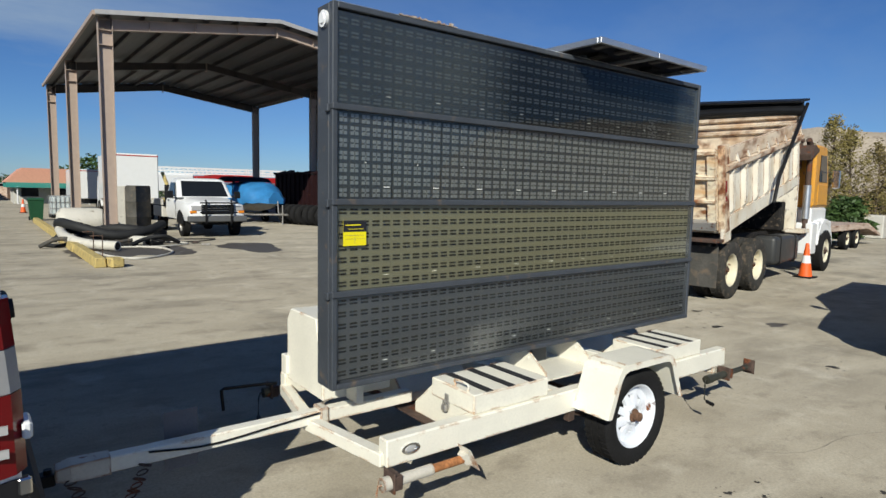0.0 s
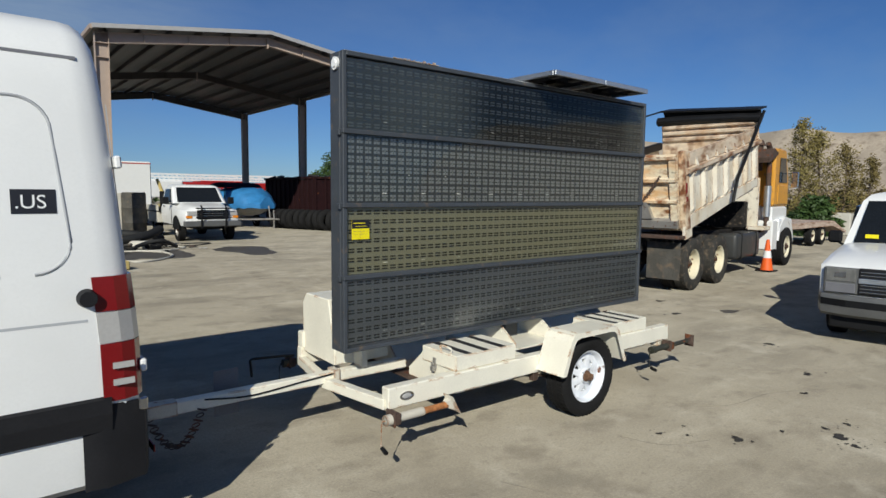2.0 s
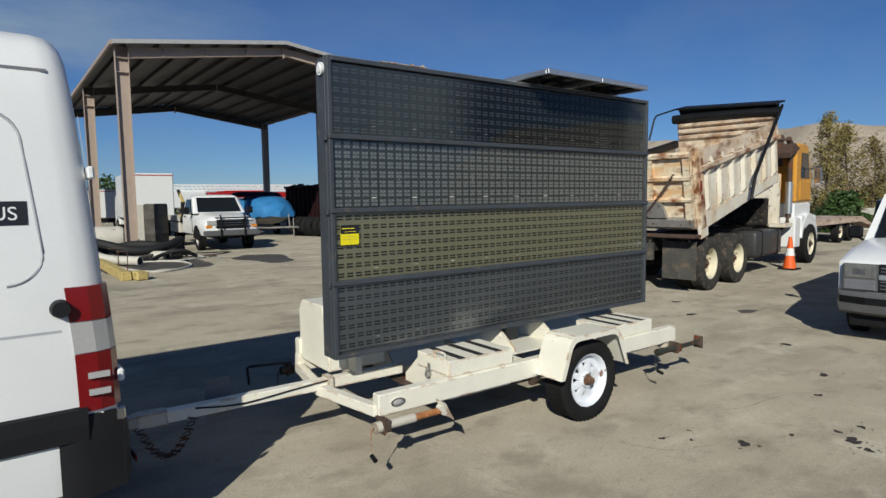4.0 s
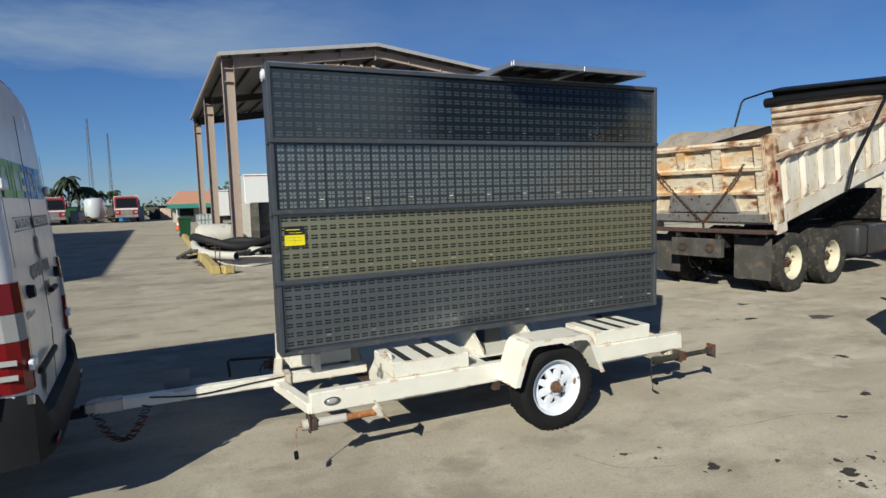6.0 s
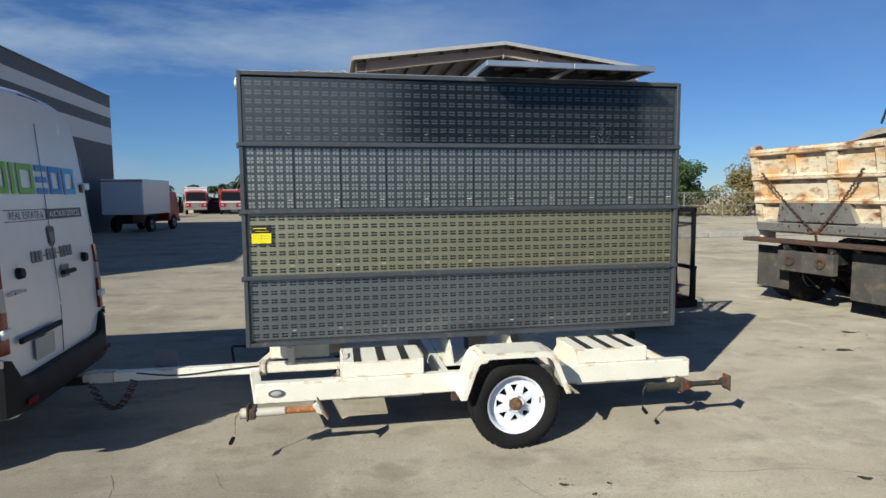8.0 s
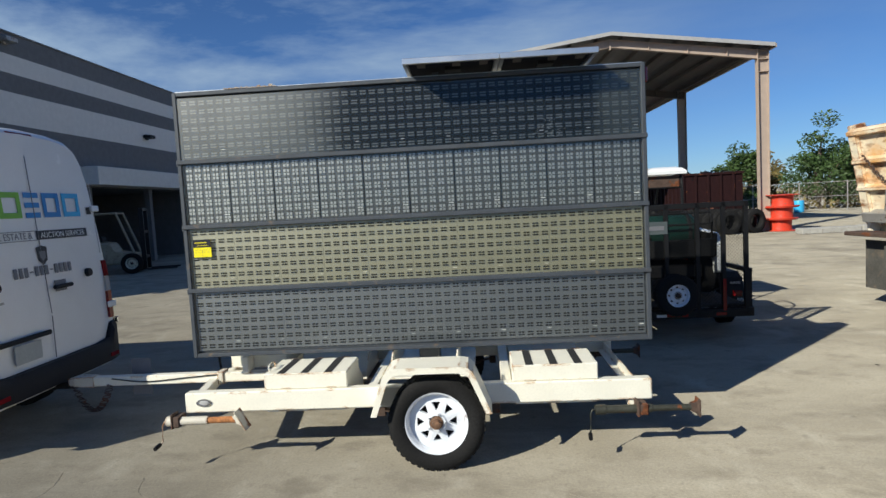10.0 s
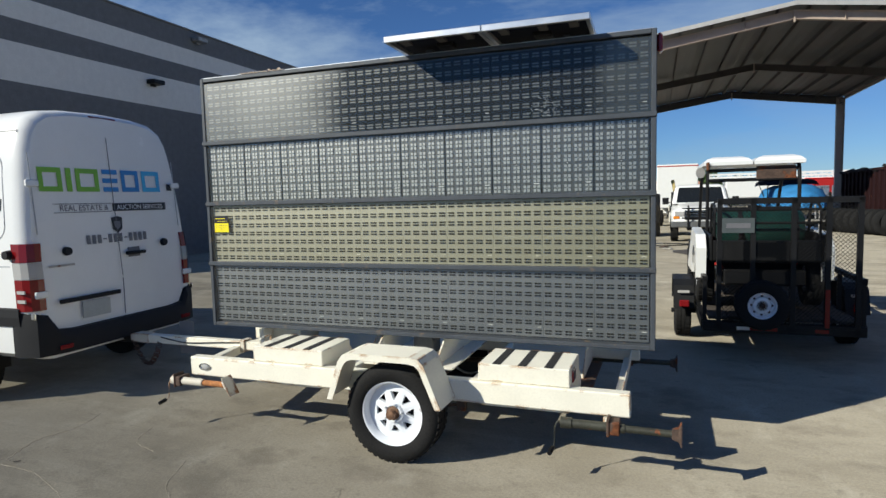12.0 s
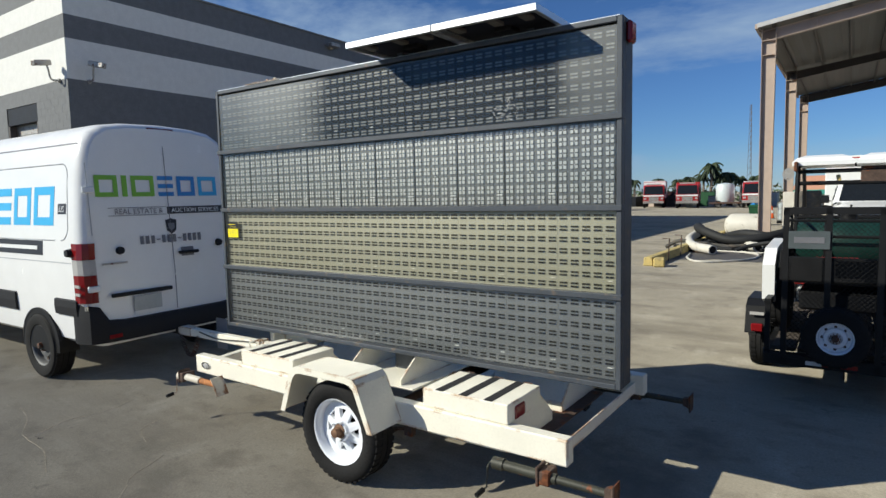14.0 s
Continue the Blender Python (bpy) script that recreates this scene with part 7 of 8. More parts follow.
def box_truck(name, m, label, L, W, z0, z1, body_m, cab_m, cat="truck"):
    """A box body on a chassis with a forward cab towards -y."""
    t = hold(name, m, label, cat)
    h = W / 2
    b = bx("box_body", (-h, 0, z0), (h, L, z1), body_m, t, 0.04, "")
    for x in (-h - 0.01, h - 0.02):
        bx("corner_trim", (x, -0.012, z0), (x + 0.03, 0.03, z1), M_ALU, b, 0.0)
    for y in (-0.012, L - 0.004):
        bx("top_trim", (-h, y, z1 - 0.12), (h, y + 0.014, z1 - 0.07), M_REDTRUCK, b, 0.0)
    bm = bmesh.new()
    prism(bm, [(-1.7, 0.55), (-1.75, 1.3), (-1.35, 2.25), (-0.1, 2.3), (-0.1, 0.55)], -h + 0.1, h - 0.1, "x", 0.05)
    c = part("cab", bm, cab_m, t, "", 30)
    bm = bmesh.new()
    loft(bm, [[(-h + 0.2, -1.755, 1.35), (h - 0.2, -1.755, 1.35), (h - 0.25, -1.39, 2.15), (-h + 0.25, -1.39, 2.15)], [(-h + 0.2, -1.78, 1.36), (h - 0.2, -1.78, 1.36), (h - 0.25, -1.41, 2.17), (-h + 0.25, -1.41, 2.17)]])
    part("windscreen", bm, M_DKGLASS, c, "")
    bx("bumper", (-h + 0.1, -1.9, 0.45), (h - 0.1, -1.72, 0.7), M_GALV, t, 0.03)
    bx("grille", (-0.5, -1.775, 0.72), (0.5, -1.73, 1.1), M_GALV, t, 0.01, "grey grille")
    if cab_m is M_REDTRUCK:
        bx("front_band", (-h + 0.12, -1.79, 1.14), (h - 0.12, -1.74, 1.28), M_WHITE, t, 0.01, "white front band")
        bm = bmesh.new()
        box(bm, (-0.75, -1.2, 2.3), (0.75, -0.95, 2.42), 0.03)
        part("lamp_bar", bm, M_CLEAR, t, "pale roof lamp bar")
        for s in (-1, 1):
            bx("side_mirror", (s * (h + 0.02) - 0.06, -1.7, 1.4), (s * (h + 0.02) + 0.06, -1.6, 1.95), M_BLACK, t, 0.01)
    for s in (-1, 1):
        bx("headlamp", (s * (h - 0.3) - 0.12, -1.78, 0.85), (s * (h - 0.3) + 0.12, -1.73, 1.02), M_CLEAR, t, 0.01)
        for y in (-0.8, L - 1.2):
            wheel(t, (s * (h - 0.18), y, 0.45), 0.45, 0.26, 0.25, s, "plate", M_RUBBER, M_GALV, 20, turn=-90)
    bx("chassis", (-0.45, -1.5, 0.5), (0.45, L - 0.1, z0), M_BLACK, t, 0.0)
    return t


box_truck("box_truck", pose(5.25, 38.0, 0, 0, 0, 181), "white box truck with a thin red stripe", 5.0, 2.05, 1.0, 3.32, M_WHITE, M_WHITE)
box_truck("box_truck", pose(4.55, 50.0, 0, 0, 0, 181), "small white box truck parked behind the shed columns", 5.0, 2.2, 0.8, 2.7, M_WHITE, M_WHITE)


def ladder_truck():
    t = hold("ladder_truck", pose(13.6, 56.0, 0, 0, 0, 3) @ Matrix.Diagonal((1.25, 1.2, 1.13, 1)), "long red fire truck with a white ladder on top", "fire truck")
    bx("body", (0, 0, 0.6), (9.0, 2.4, 2.35), M_REDTRUCK, t, 0.06)
    for k in range(6):
        bx("locker_door", (0.5 + k * 1.1, -0.02, 0.8), (1.45 + k * 1.1, 0.0, 1.9), M_ALU, t, 0.01)
    bx("cab", (7.2, -0.02, 0.55), (9.3, 2.42, 2.6), M_REDTRUCK, t, 0.1)
    bx("turntable", (-3.6, 0.2, 1.1), (-0.1, 2.2, 2.42), M_WHITE, t, 0.06, "white rear deck box")
    bx("roof_box", (1.2, 0.1, 2.35), (4.6, 2.3, 2.48), M_REDTRUCK, t, 0.05, "red hose bed edge")
    bm = bmesh.new()
    for y in (0.55, 1.75):
        for z in (2.50, 2.72, 2.95):
            beam(bm, (-4.6, y, z), (7.5, y, z), 0.07, 0.11)
        for k in range(38):
            x = -4.5 + k * 0.32
            beam(bm, (x, y, 2.5), (x + (0.3 if k % 2 else 0.0), y, 2.95), 0.05, 0.06, up=(0, 1, 0))
    for k in range(30):
        beam(bm, (-4.4 + k * 0.4, 0.55, 2.52), (-4.4 + k * 0.4, 1.75, 2.52), 0.05, 0.05)
    part("ladder", bm, M_WHITE, t, "white lattice ladder")
    for x in (1.6, 2.9, 7.6):
        for y, o in ((0.15, -1), (2.25, 1)):
            wheel(t, (x, y, 0.5), 0.5, 0.28, 0.28, o, "plate", M_RUBBER, M_ALU, 20)


ladder_truck()


def container(m, size, label, material):
    c = hold("roll_off_container", m, label, "container")
    L, D, H = size
    bm = bmesh.new()
    for lo, hi in (((0, 0, 0.2), (L, 0.06, H)), ((0, D - 0.06, 0.2), (L, D, H)), ((0, 0.06, 0.2), (0.06, D - 0.06, H)), ((L - 0.06, 0.06, 0.2), (L, D - 0.06, H)), ((0.06, 0.06, 0.2), (L - 0.06, D - 0.06, 0.3))):
        box(bm, lo, hi)
    part("shell", bm, material, c, "")
    for k in range(int(L / 0.6) + 1):
        bx("rib", (k * 0.6, -0.07, 0.2), (min(L, k * 0.6 + 0.1), 0.0, H), material, c, 0.008)
    for k in range(int(D / 0.6) + 1):
        bx("rib", (-0.07, k * 0.6, 0.2), (0.0, min(D, k * 0.6 + 0.1), H), material, c, 0.008)
    bx("top_rail", (-0.08, 0.03, H - 0.06), (0.03, D + 0.05, H + 0.06), material, c, 0.01)
    bx("top_rail", (-0.05, -0.08, H - 0.06), (L + 0.05, 0.03, H + 0.06), material, c, 0.01)
    bx("skid", (0, 0.3, 0), (L, 0.5, 0.2), M_BLACK, c, 0.0)
    bx("skid", (0, D - 0.5, 0), (L, D - 0.3, 0.2), M_BLACK, c, 0.0)
    if material is M_MAROON:
        rng = random.Random(9)
        bm = bmesh.new()
        for k in range(40):
            q = Vector((rng.uniform(0.2, L - 0.2), rng.uniform(0.2, D - 0.2), H - 0.05 + rng.uniform(-0.1, 0.14)))
            box(bm, (-0.3, -0.2, -0.05), (0.3, 0.2, 0.05), 0, Matrix.Translation(q) @ Euler((rng.uniform(-0.35, 0.35), rng.uniform(-0.35, 0.35), rng.uniform(0, 3))).to_matrix().to_4x4())
        tagged(part("scrap", bm, M_BLACK, c, "dark scrap heaped in the container"), kind="stuff")


container(pose(13.4, 28.6, 0, 0, 0, 2), (2.9, 6.5, 2.62), "maroon steel roll-off container heaped with scrap", M_MAROON)
container(pose(-18.6, 58.0, 0, 0, 0, 3), (3.0, 2.4, 2.3), "grey steel container by the far fence", M_GALV)


def loose_tyre(m, r=0.50, w=0.29):
    t = tagged(wheel_tyre(r, w), "worn dusty truck tyre standing in a row", "tyre", "row of old tyres")
    t.matrix_basis = m
    return t


def wheel_tyre(r, w):
    h = w / 2
    bm = bmesh.new()
    lathe(bm, [(r * 0.56, -h * 0.8), (r * 0.62, -h), (r * 0.86, -h), (r * 0.97, -h * 0.8), (r, -h * 0.5), (r * 0.975, -h * 0.3), (r, -h * 0.1), (r, h * 0.1), (r * 0.975, h * 0.3), (r, h * 0.5), (r * 0.97, h * 0.8), (r * 0.86, h), (r * 0.62, h), (r * 0.56, h * 0.8), (r * 0.60, 0)], "y", 40)
    return finish("truck_tyre", bm, M_RUBBER, None, "", 35)


first = None
for row, (a, b, n) in enumerate((((11.5, 28.9), (13.6, 23.3), 15), ((13.4, 27.1), (14.7, 23.6), 9))):
    for k in range(n):
        q = k / (n - 1)
        d = Vector((b[0] - a[0], b[1] - a[1], 0)).normalized()
        ang = math.degrees(math.atan2(-d.x, d.y)) + random.uniform(-5, 5)
        m = pose(a[0] + (b[0] - a[0]) * q, a[1] + (b[1] - a[1]) * q, 0.495, random.uniform(-9, 9), random.uniform(0, 90), ang + random.uniform(-7, 7))
        first = copy_thing(first, m) if first else loose_tyre(m)


def reel_stack():
    for k in range(3):
        s = hold("cable_reel", pose(16.0 + 0.03 * k, 24.2 - 0.02 * k, 0.50 * k, 0, 0, 17 * k), "red plastic cable reel lying flat in a stack", "cable reel", "stacked reels")
        bm = bmesh.new()
        lathe(bm, [(0.12, 0.04), (0.42, 0.04), (0.40, 0.25), (0.42, 0.46), (0.12, 0.46)], "z", 28)
        part("drum", bm, M_SPOOL, s, "", 40)
        for z in (0.0, 0.46):
            bm = bmesh.new()
            lathe(bm, [(0.12, z), (0.60, z), (0.62, z + 0.012), (0.62, z + 0.028), (0.60, z + 0.04), (0.12, z + 0.04)], "z", 32)
            part("flange", bm, M_SPOOL, s, "", 40)


reel_stack()


def rag_pile():
    bm = bmesh.new()
    rng = random.Random(12)
    for k in range(60):
        a, r = rng.uniform(0, 6.28), rng.uniform(0, 1)
        p = Vector((math.cos(a) * r * 1.2, math.sin(a) * r * 0.8, max(0.05, 0.75 * (1 - r * r) + rng.uniform(-0.1, 0.1))))
        pts = [p + Vector((rng.uniform(-0.3, 0.3), rng.uniform(-0.3, 0.3), rng.uniform(-0.05, 0.08))) for _ in range(4)]
        tube(bm, smooth_path(pts, 3), rng.uniform(0.04, 0.09), 6)
    p = finish("hose_pile", bm, mat("faded_red_white_canvas", (0.42, 0.16, 0.09), 0.85, var=0.5, scale=2.2), None, "", 60)
    p.location = (14.4, 28.0, 0)
    tagged(p, "tangled pile of faded red and white canvas hose", "hose pile")


rag_pile()


# ---- yellow kerb beam, hoses and pipes by the shed ----
def yellow_beam():
    k = hold("kerb_beam", pose(1.82, 14.8, 0, 0, 0, 2.2), "long worn yellow-painted concrete kerb beam", "kerb")
    for i in range(5):
        bm = bmesh.new()
        y0 = i * 3.6
        prism(bm, [(-0.12, 0), (0.12, 0), (0.10, 0.22), (-0.10, 0.22)], y0 + 0.01, y0 + 3.58, "y", 0.015)
        part("kerb_length", bm, M_YBEAM, k, "worn yellow concrete length", m=pose(random.uniform(-0.02, 0.02), 0, 0))
    bx("broken_end", (0.15, -0.25, 0), (0.42, 0.15, 0.22), M_YBEAM, k, 0.03, "", m=pose(0, 0, 0, 0, 0, 12))
    bm = bmesh.new()
    for y in (1.2, 2.6):
        tube(bm, [(0.22, y, 0), (0.24, y, 0.62), (0.02, y + 0.2, 0.60)], 0.016, 6)
    part("bent_rebar", bm, M_RUST, k, "rusty bent rods")


yellow_beam()


def hose(name, pts, r, m, label, cat, ribs=0.0, bore=True, seg=14):
    path = smooth_path(pts, 10)
    h = hold(name, pose(0, 0, 0), label, cat)
    bm = bmesh.new()
    rr = [r * (1 + (ribs if i % 2 else 0)) for i in range(len(path))]
    tube(bm, path, rr, seg)
    part("pipe_wall", bm, m, h, "", 50)
    if bore:
        for a, b in ((path[0], path[1]), (path[-1], path[-2])):
            d = (a - b).normalized()
            bm = bmesh.new()
            rod(bm, a - d * 0.02, a + d * 0.004, r * 0.82, seg=18)
            part("bore", bm, M_BLACK, h, "")
            bm = bmesh.new()
            m4 = Matrix.Translation(a) @ d.to_track_quat("Z", "Y").to_matrix().to_4x4()
            lathe(bm, [(r * 0.84, -0.06), (r * 1.05, -0.06), (r * 1.05, 0.012), (r * 0.84, 0.012)], "z", 18)
            bmesh.ops.transform(bm, matrix=m4, verts=bm.verts)
            part("end_ring", bm, m if m is not M_HOSE else M_PIPE, h, "")


hose("discharge_hose", [(1.56, 22.70, 0.25), (1.45, 21.50, 0.62), (1.85, 20.50, 0.55), (2.77, 20.10, 0.3), (3.69, 20.40, 0.4), (4.27, 21.10, 0.55)], 0.14, M_HOSE, "thick black corrugated discharge hose", "hose", 0.06, False)
hose("discharge_hose", [(2.08, 22.40, 0.2), (2.89, 21.40, 0.42), (3.69, 21.10, 0.35), (4.38, 21.40, 0.2)], 0.14, M_HOSE, "black corrugated hose piled on another", "hose", 0.06, False)
hose("discharge_hose", [(2.89, 22.70, 0.16), (3.69, 22.10, 0.16), (4.38, 22.50, 0.16)], 0.16, M_HOSE, "black corrugated hose lying on the ground", "hose", 0.06, True)
hose("white_pipe", [(1.45, 21.40, 0.42), (1.51, 20.10, 0.3), (1.91, 19.00, 0.18), (2.60, 18.30, 0.14)], 0.13, M_PIPE, "dirty white flexible pipe with a dark end", "pipe", 0.03)
hose("steel_pipe", [(2.89, 20.50, 0.14), (3.58, 19.70, 0.14)], 0.14, M_PIPE, "short pale flanged pipe", "pipe", 0.0)
hose("thin_hose", [(2.43, 19.30, 0.03), (3.81, 19.00, 0.03), (4.73, 19.70, 0.03), (4.04, 20.50, 0.03), (3.12, 20.10, 0.03)], 0.022, M_PIPE, "thin pale hose looped on the ground", "hose", 0.0, False, 6)
hose("thin_hose", [(2.05, 18.0, 0.03), (2.25, 16.9, 0.03), (2.7, 16.1, 0.03), (3.3, 16.4, 0.03), (3.8, 17.3, 0.03), (3.75, 18.5, 0.03), (3.2, 19.2, 0.03)], 0.03, M_PIPE, "pale hose coiled flat on the ground", "hose", 0.0, False, 6)
hose("thin_hose", [(4.04, 20.10, 0.03), (5.19, 20.30, 0.03), (5.88, 21.00, 0.03), (4.96, 21.30, 0.03)], 0.02, M_HOSE, "thin dark hose looped on the ground", "hose", 0.0, False, 6)


def hose_heap():
    """Slack lengths of old hose and dark scraps thrown over the pipes."""
    rng = random.Random(52)
    for k in range(16):
        x, y, a = rng.uniform(1.8, 4.2), rng.uniform(19.5, 21.8), rng.uniform(-0.7, 0.9)
        n, r = rng.choice((3, 4, 5)), rng.choice((0.045, 0.06, 0.09))
        pts = [(x + (i - n / 2) * 0.6 * math.cos(a) + rng.uniform(-0.2, 0.2), y + (i - n / 2) * 0.6 * math.sin(a) + rng.uniform(-0.2, 0.2), r + (0.0 if i in (0, n - 1) else rng.uniform(0, 0.35))) for i in range(n)]
        hose("slack_hose", pts, r, rng.choice((M_HOSE, M_HOSE, M_FLAP)), "slack length of black hose thrown on the heap", "hose", 0.0, False, 8)
    for k in range(14):
        bm = bmesh.new()
        s = rng.uniform(0.06, 0.22)
        box(bm, (-s, -s * 0.6, 0.0), (s, s * 0.6, rng.uniform(0.02, 0.1)), 0.015)
        d = finish("scrap_piece", bm, rng.choice((M_BLACK, M_RUST, M_FLAP, M_CONCRETE)), None, m=pose(rng.uniform(1.6, 5.2), rng.uniform(18.4, 20.6), 0, 0, 0, rng.uniform(0, 180)))
        tagged(d, "small scrap piece lying by the hoses", "scrap", "scrap by the hoses")


hose_heap()


def covered_tank():
    t = hold("fuel_tank", pose(2.0, 25.4, 0, 0, 0, -8), "white horizontal tank lying behind the hoses", "tank")
    bm = bmesh.new()
    lathe(bm, [(0.02, -0.75), (0.30, -0.72), (0.44, -0.58), (0.46, -0.4), (0.46, 0.55), (0.40, 0.72), (0.02, 0.8)], "x", 24, (0.3, 0, 0.48), False)
    part("shell", bm, M_PIPE, t, "dirty white tank shell", 40)
    for x in (-0.2, 0.6):
        bx("saddle", (x, -0.35, 0), (x + 0.1, 0.35, 0.16), M_RUST, t, 0.01)
    d = hold("drum", pose(4.28, 25.7, 0), "grey plastic drum beside a cream post", "drum")
    bm = bmesh.new()
    lathe(bm, [(0.02, 0), (0.40, 0.0), (0.44, 0.06), (0.44, 0.55), (0.455, 0.58), (0.44, 0.61), (0.44, 1.14), (0.455, 1.17), (0.44, 1.20), (0.44, 1.72), (0.40, 1.78), (0.02, 1.78)], "z", 24, closed=False)
    part("body", bm, M_FLAP, d, "", 40)
    bx("post", (0, 0, 0), (0.42, 0.5, 1.75), M_PIPE, hold("bollard", pose(3.45, 25.9, 0), "square cream-painted concrete bollard", "bollard"), 0.02)


covered_tank()


def tote():
    t = hold("liquid_tote", pose(1.9, 36.6, 0, 0, 0, 4), "caged milky plastic liquid tote on a pallet", "tank")
    bx("bottle", (0.04, 0.04, 0.15), (1.16, 0.96, 1.12), M_IBC, t, 0.08, "", seg=2)
    bm = bmesh.new()
    for k in range(7):
        x = k * 0.2
        beam(bm, (x, 0, 0.14), (x, 0, 1.15), 0.02, 0.02, up=(0, 1, 0))
        beam(bm, (x, 1, 0.14), (x, 1, 1.15), 0.02, 0.02, up=(0, 1, 0))
    for z in (0.2, 0.5, 0.82, 1.14):
        for y in (0, 1):
            beam(bm, (0, y, z), (1.2, y, z), 0.02, 0.02)
        for x in (0, 1.2):
            beam(bm, (x, 0, z), (x, 1, z), 0.02, 0.02)
    part("cage", bm, M_GALV, t, "galvanised wire cage")
    bx("pallet", (0, 0, 0), (1.2, 1.0, 0.14), M_BLACK, t, 0.01)
    b = hold("wheeled_bin", pose(1.2, 34.4, 0, 0, 0, 4), "green wheeled refuse bin", "bin")
    bm = bmesh.new()
    loft(bm, [[(-a, -a, z), (a, -a, z), (a, a, z), (-a, a, z)] for a, z in ((0.24, 0.05), (0.30, 0.95), (0.33, 0.97), (0.33, 1.0), (0.25, 1.08))])
    part("body", bm, M_GREENBIN, b, "", 0)
    for x in (-0.25, 0.25):
        bm = bmesh.new()
        rod(bm, (x - 0.03, 0.25, 0.1), (x + 0.03, 0.25, 0.1), 0.1, seg=14)
        part("wheel", bm, M_BLACK, b, "")


tote()
box_truck("fire_truck", pose(-10.9, 69.0, 0, 0, 0, 12) @ Matrix.Diagonal((1.06, 1.1, 1.14, 1)), "red fire engine with a white roof lamp bar", 4.5, 2.3, 0.6, 2.45, M_REDTRUCK, M_REDTRUCK, "fire truck")
box_truck("red_truck", pose(-4.2, 69.0, 0, 0, 0, 4) @ Matrix.Diagonal((1.06, 1.1, 1.14, 1)), "red truck with a white roof", 4.5, 2.2, 1.0, 2.4, M_WHITE, M_REDTRUCK)
box_truck("red_truck", pose(-15.0, 70.5, 0, 0, 0, 14) @ Matrix.Diagonal((1.06, 1.1, 1.14, 1)), "faded red truck with a white box", 4.5, 2.3, 1.0, 2.7, M_WHITE, M_REDTRUCK)
box_truck("rescue_truck", pose(-9.2, 36.0, 0, 0, 0, 175), "white and red rescue truck parked by the wall", 3.6, 2.2, 1.0, 2.9, M_WHITE, M_REDTRUCK)


def tank_trailer():
    t = hold("water_tank", pose(-7.2, 69.5, 0, 0, 0, 10) @ Matrix.Diagonal((1.15, 1.15, 1.2, 1)), "white water tank on a low trailer", "tank")
    bm = bmesh.new()
    lathe(bm, [(0.05, 0.5), (0.72, 0.5), (0.8, 0.7), (0.8, 1.9), (0.66, 2.1), (0.05, 2.2)], "z", 24, closed=False)
    part("tank", bm, M_IBC, t, "", 40)
    bx("deck", (-1.3, -1.2, 0.35), (2.2, 1.2, 0.5), M_RUST, t, 0.02)
    for x in (-0.6, 1.4):
        wheel(t, (x, -1.0, 0.32), 0.32, 0.2, 0.18, -1, "plate", M_RUBBER, M_GALV, 16)
    for i, (x, y, s, m) in enumerate(((-3.6, 67, 1.5, M_IBC), (-12.9, 67, 1.3, M_FLAP), (1.6, 63, 1.4, M_TAN), (4.0, 60, 1.5, M_ORANGE), (-4.4, 64, 0.8, M_BLUE), (-8.3, 67, 1.2, M_PIPE), (-0.2, 65, 1.3, M_PLANK), (-15, 68, 1.4, M_TAN), (-12.0, 70, 1.5, M_PLANK), (-9.4, 71, 1.7, M_GREENBIN), (-7.6, 70, 1.3, M_MAROON), (-5.2, 71, 1.6, M_TAN_D), (-1.2, 69, 1.5, M_FLAP), (1.0, 70, 1.7, M_PIPE), (-16.8, 66, 1.2, M_BLACK), (-13.4, 73, 1.8, M_MAROON), (-19.5, 70, 1.5, M_PIPE), (3.0, 68, 1.3, M_MAROON))):
        c = hold("storage_crate", pose(x * 1.12, 73.5 + (y - 60) * 0.35, 0, 0, 0, 10 * i), "weathered storage crate by the far fence", "crate", "far crates")
        bx("box", (-s * 0.7, -s * 0.5, 0), (s * 0.7, s * 0.5, s), m, c, 0.02)
        bx("lid", (-s * 0.73, -s * 0.53, s), (s * 0.73, s * 0.53, s + 0.06), M_BLACK, c, 0.01)


tank_trailer()


def canteen():
    b = hold("low_building", pose(0.4, 60.5, 0, 0, 0, 2), "low building with a salmon roof and teal awning", "building")
    bx("wall", (0, 0, 0), (7.2, 7, 1.6), M_PIPE, b, 0.0)
    bm = bmesh.new()
    prism(bm, [(-0.6, 1.75), (0.6, 2.95), (6.6, 2.95), (7.8, 1.75)], -0.4, 7.4, "y")
    part("roof", bm, M_PINK, b, "salmon-coloured hip roof")
    bm = bmesh.new()
    prism(bm, [(-1.6, 1.35), (-0.1, 1.85), (7.5, 1.85), (7.5, 1.3)], -0.5, 7.7, "x")
    part("awning", bm, M_TEAL, b, "teal awning")
    for k in range(3):
        bx("window", (0.5 + k * 2.4, -0.03, 0.6), (1.7 + k * 2.4, 0.0, 1.3), M_DKGLASS, b, 0.0)
    for k in range(3):
        bm = bmesh.new()
        rod(bm, (0.2 + k * 2.5, -1.4, 0), (0.2 + k * 2.5, -1.4, 1.42), 0.05, seg=8)
        part("awning_post", bm, M_WHITE, b, "")


canteen()


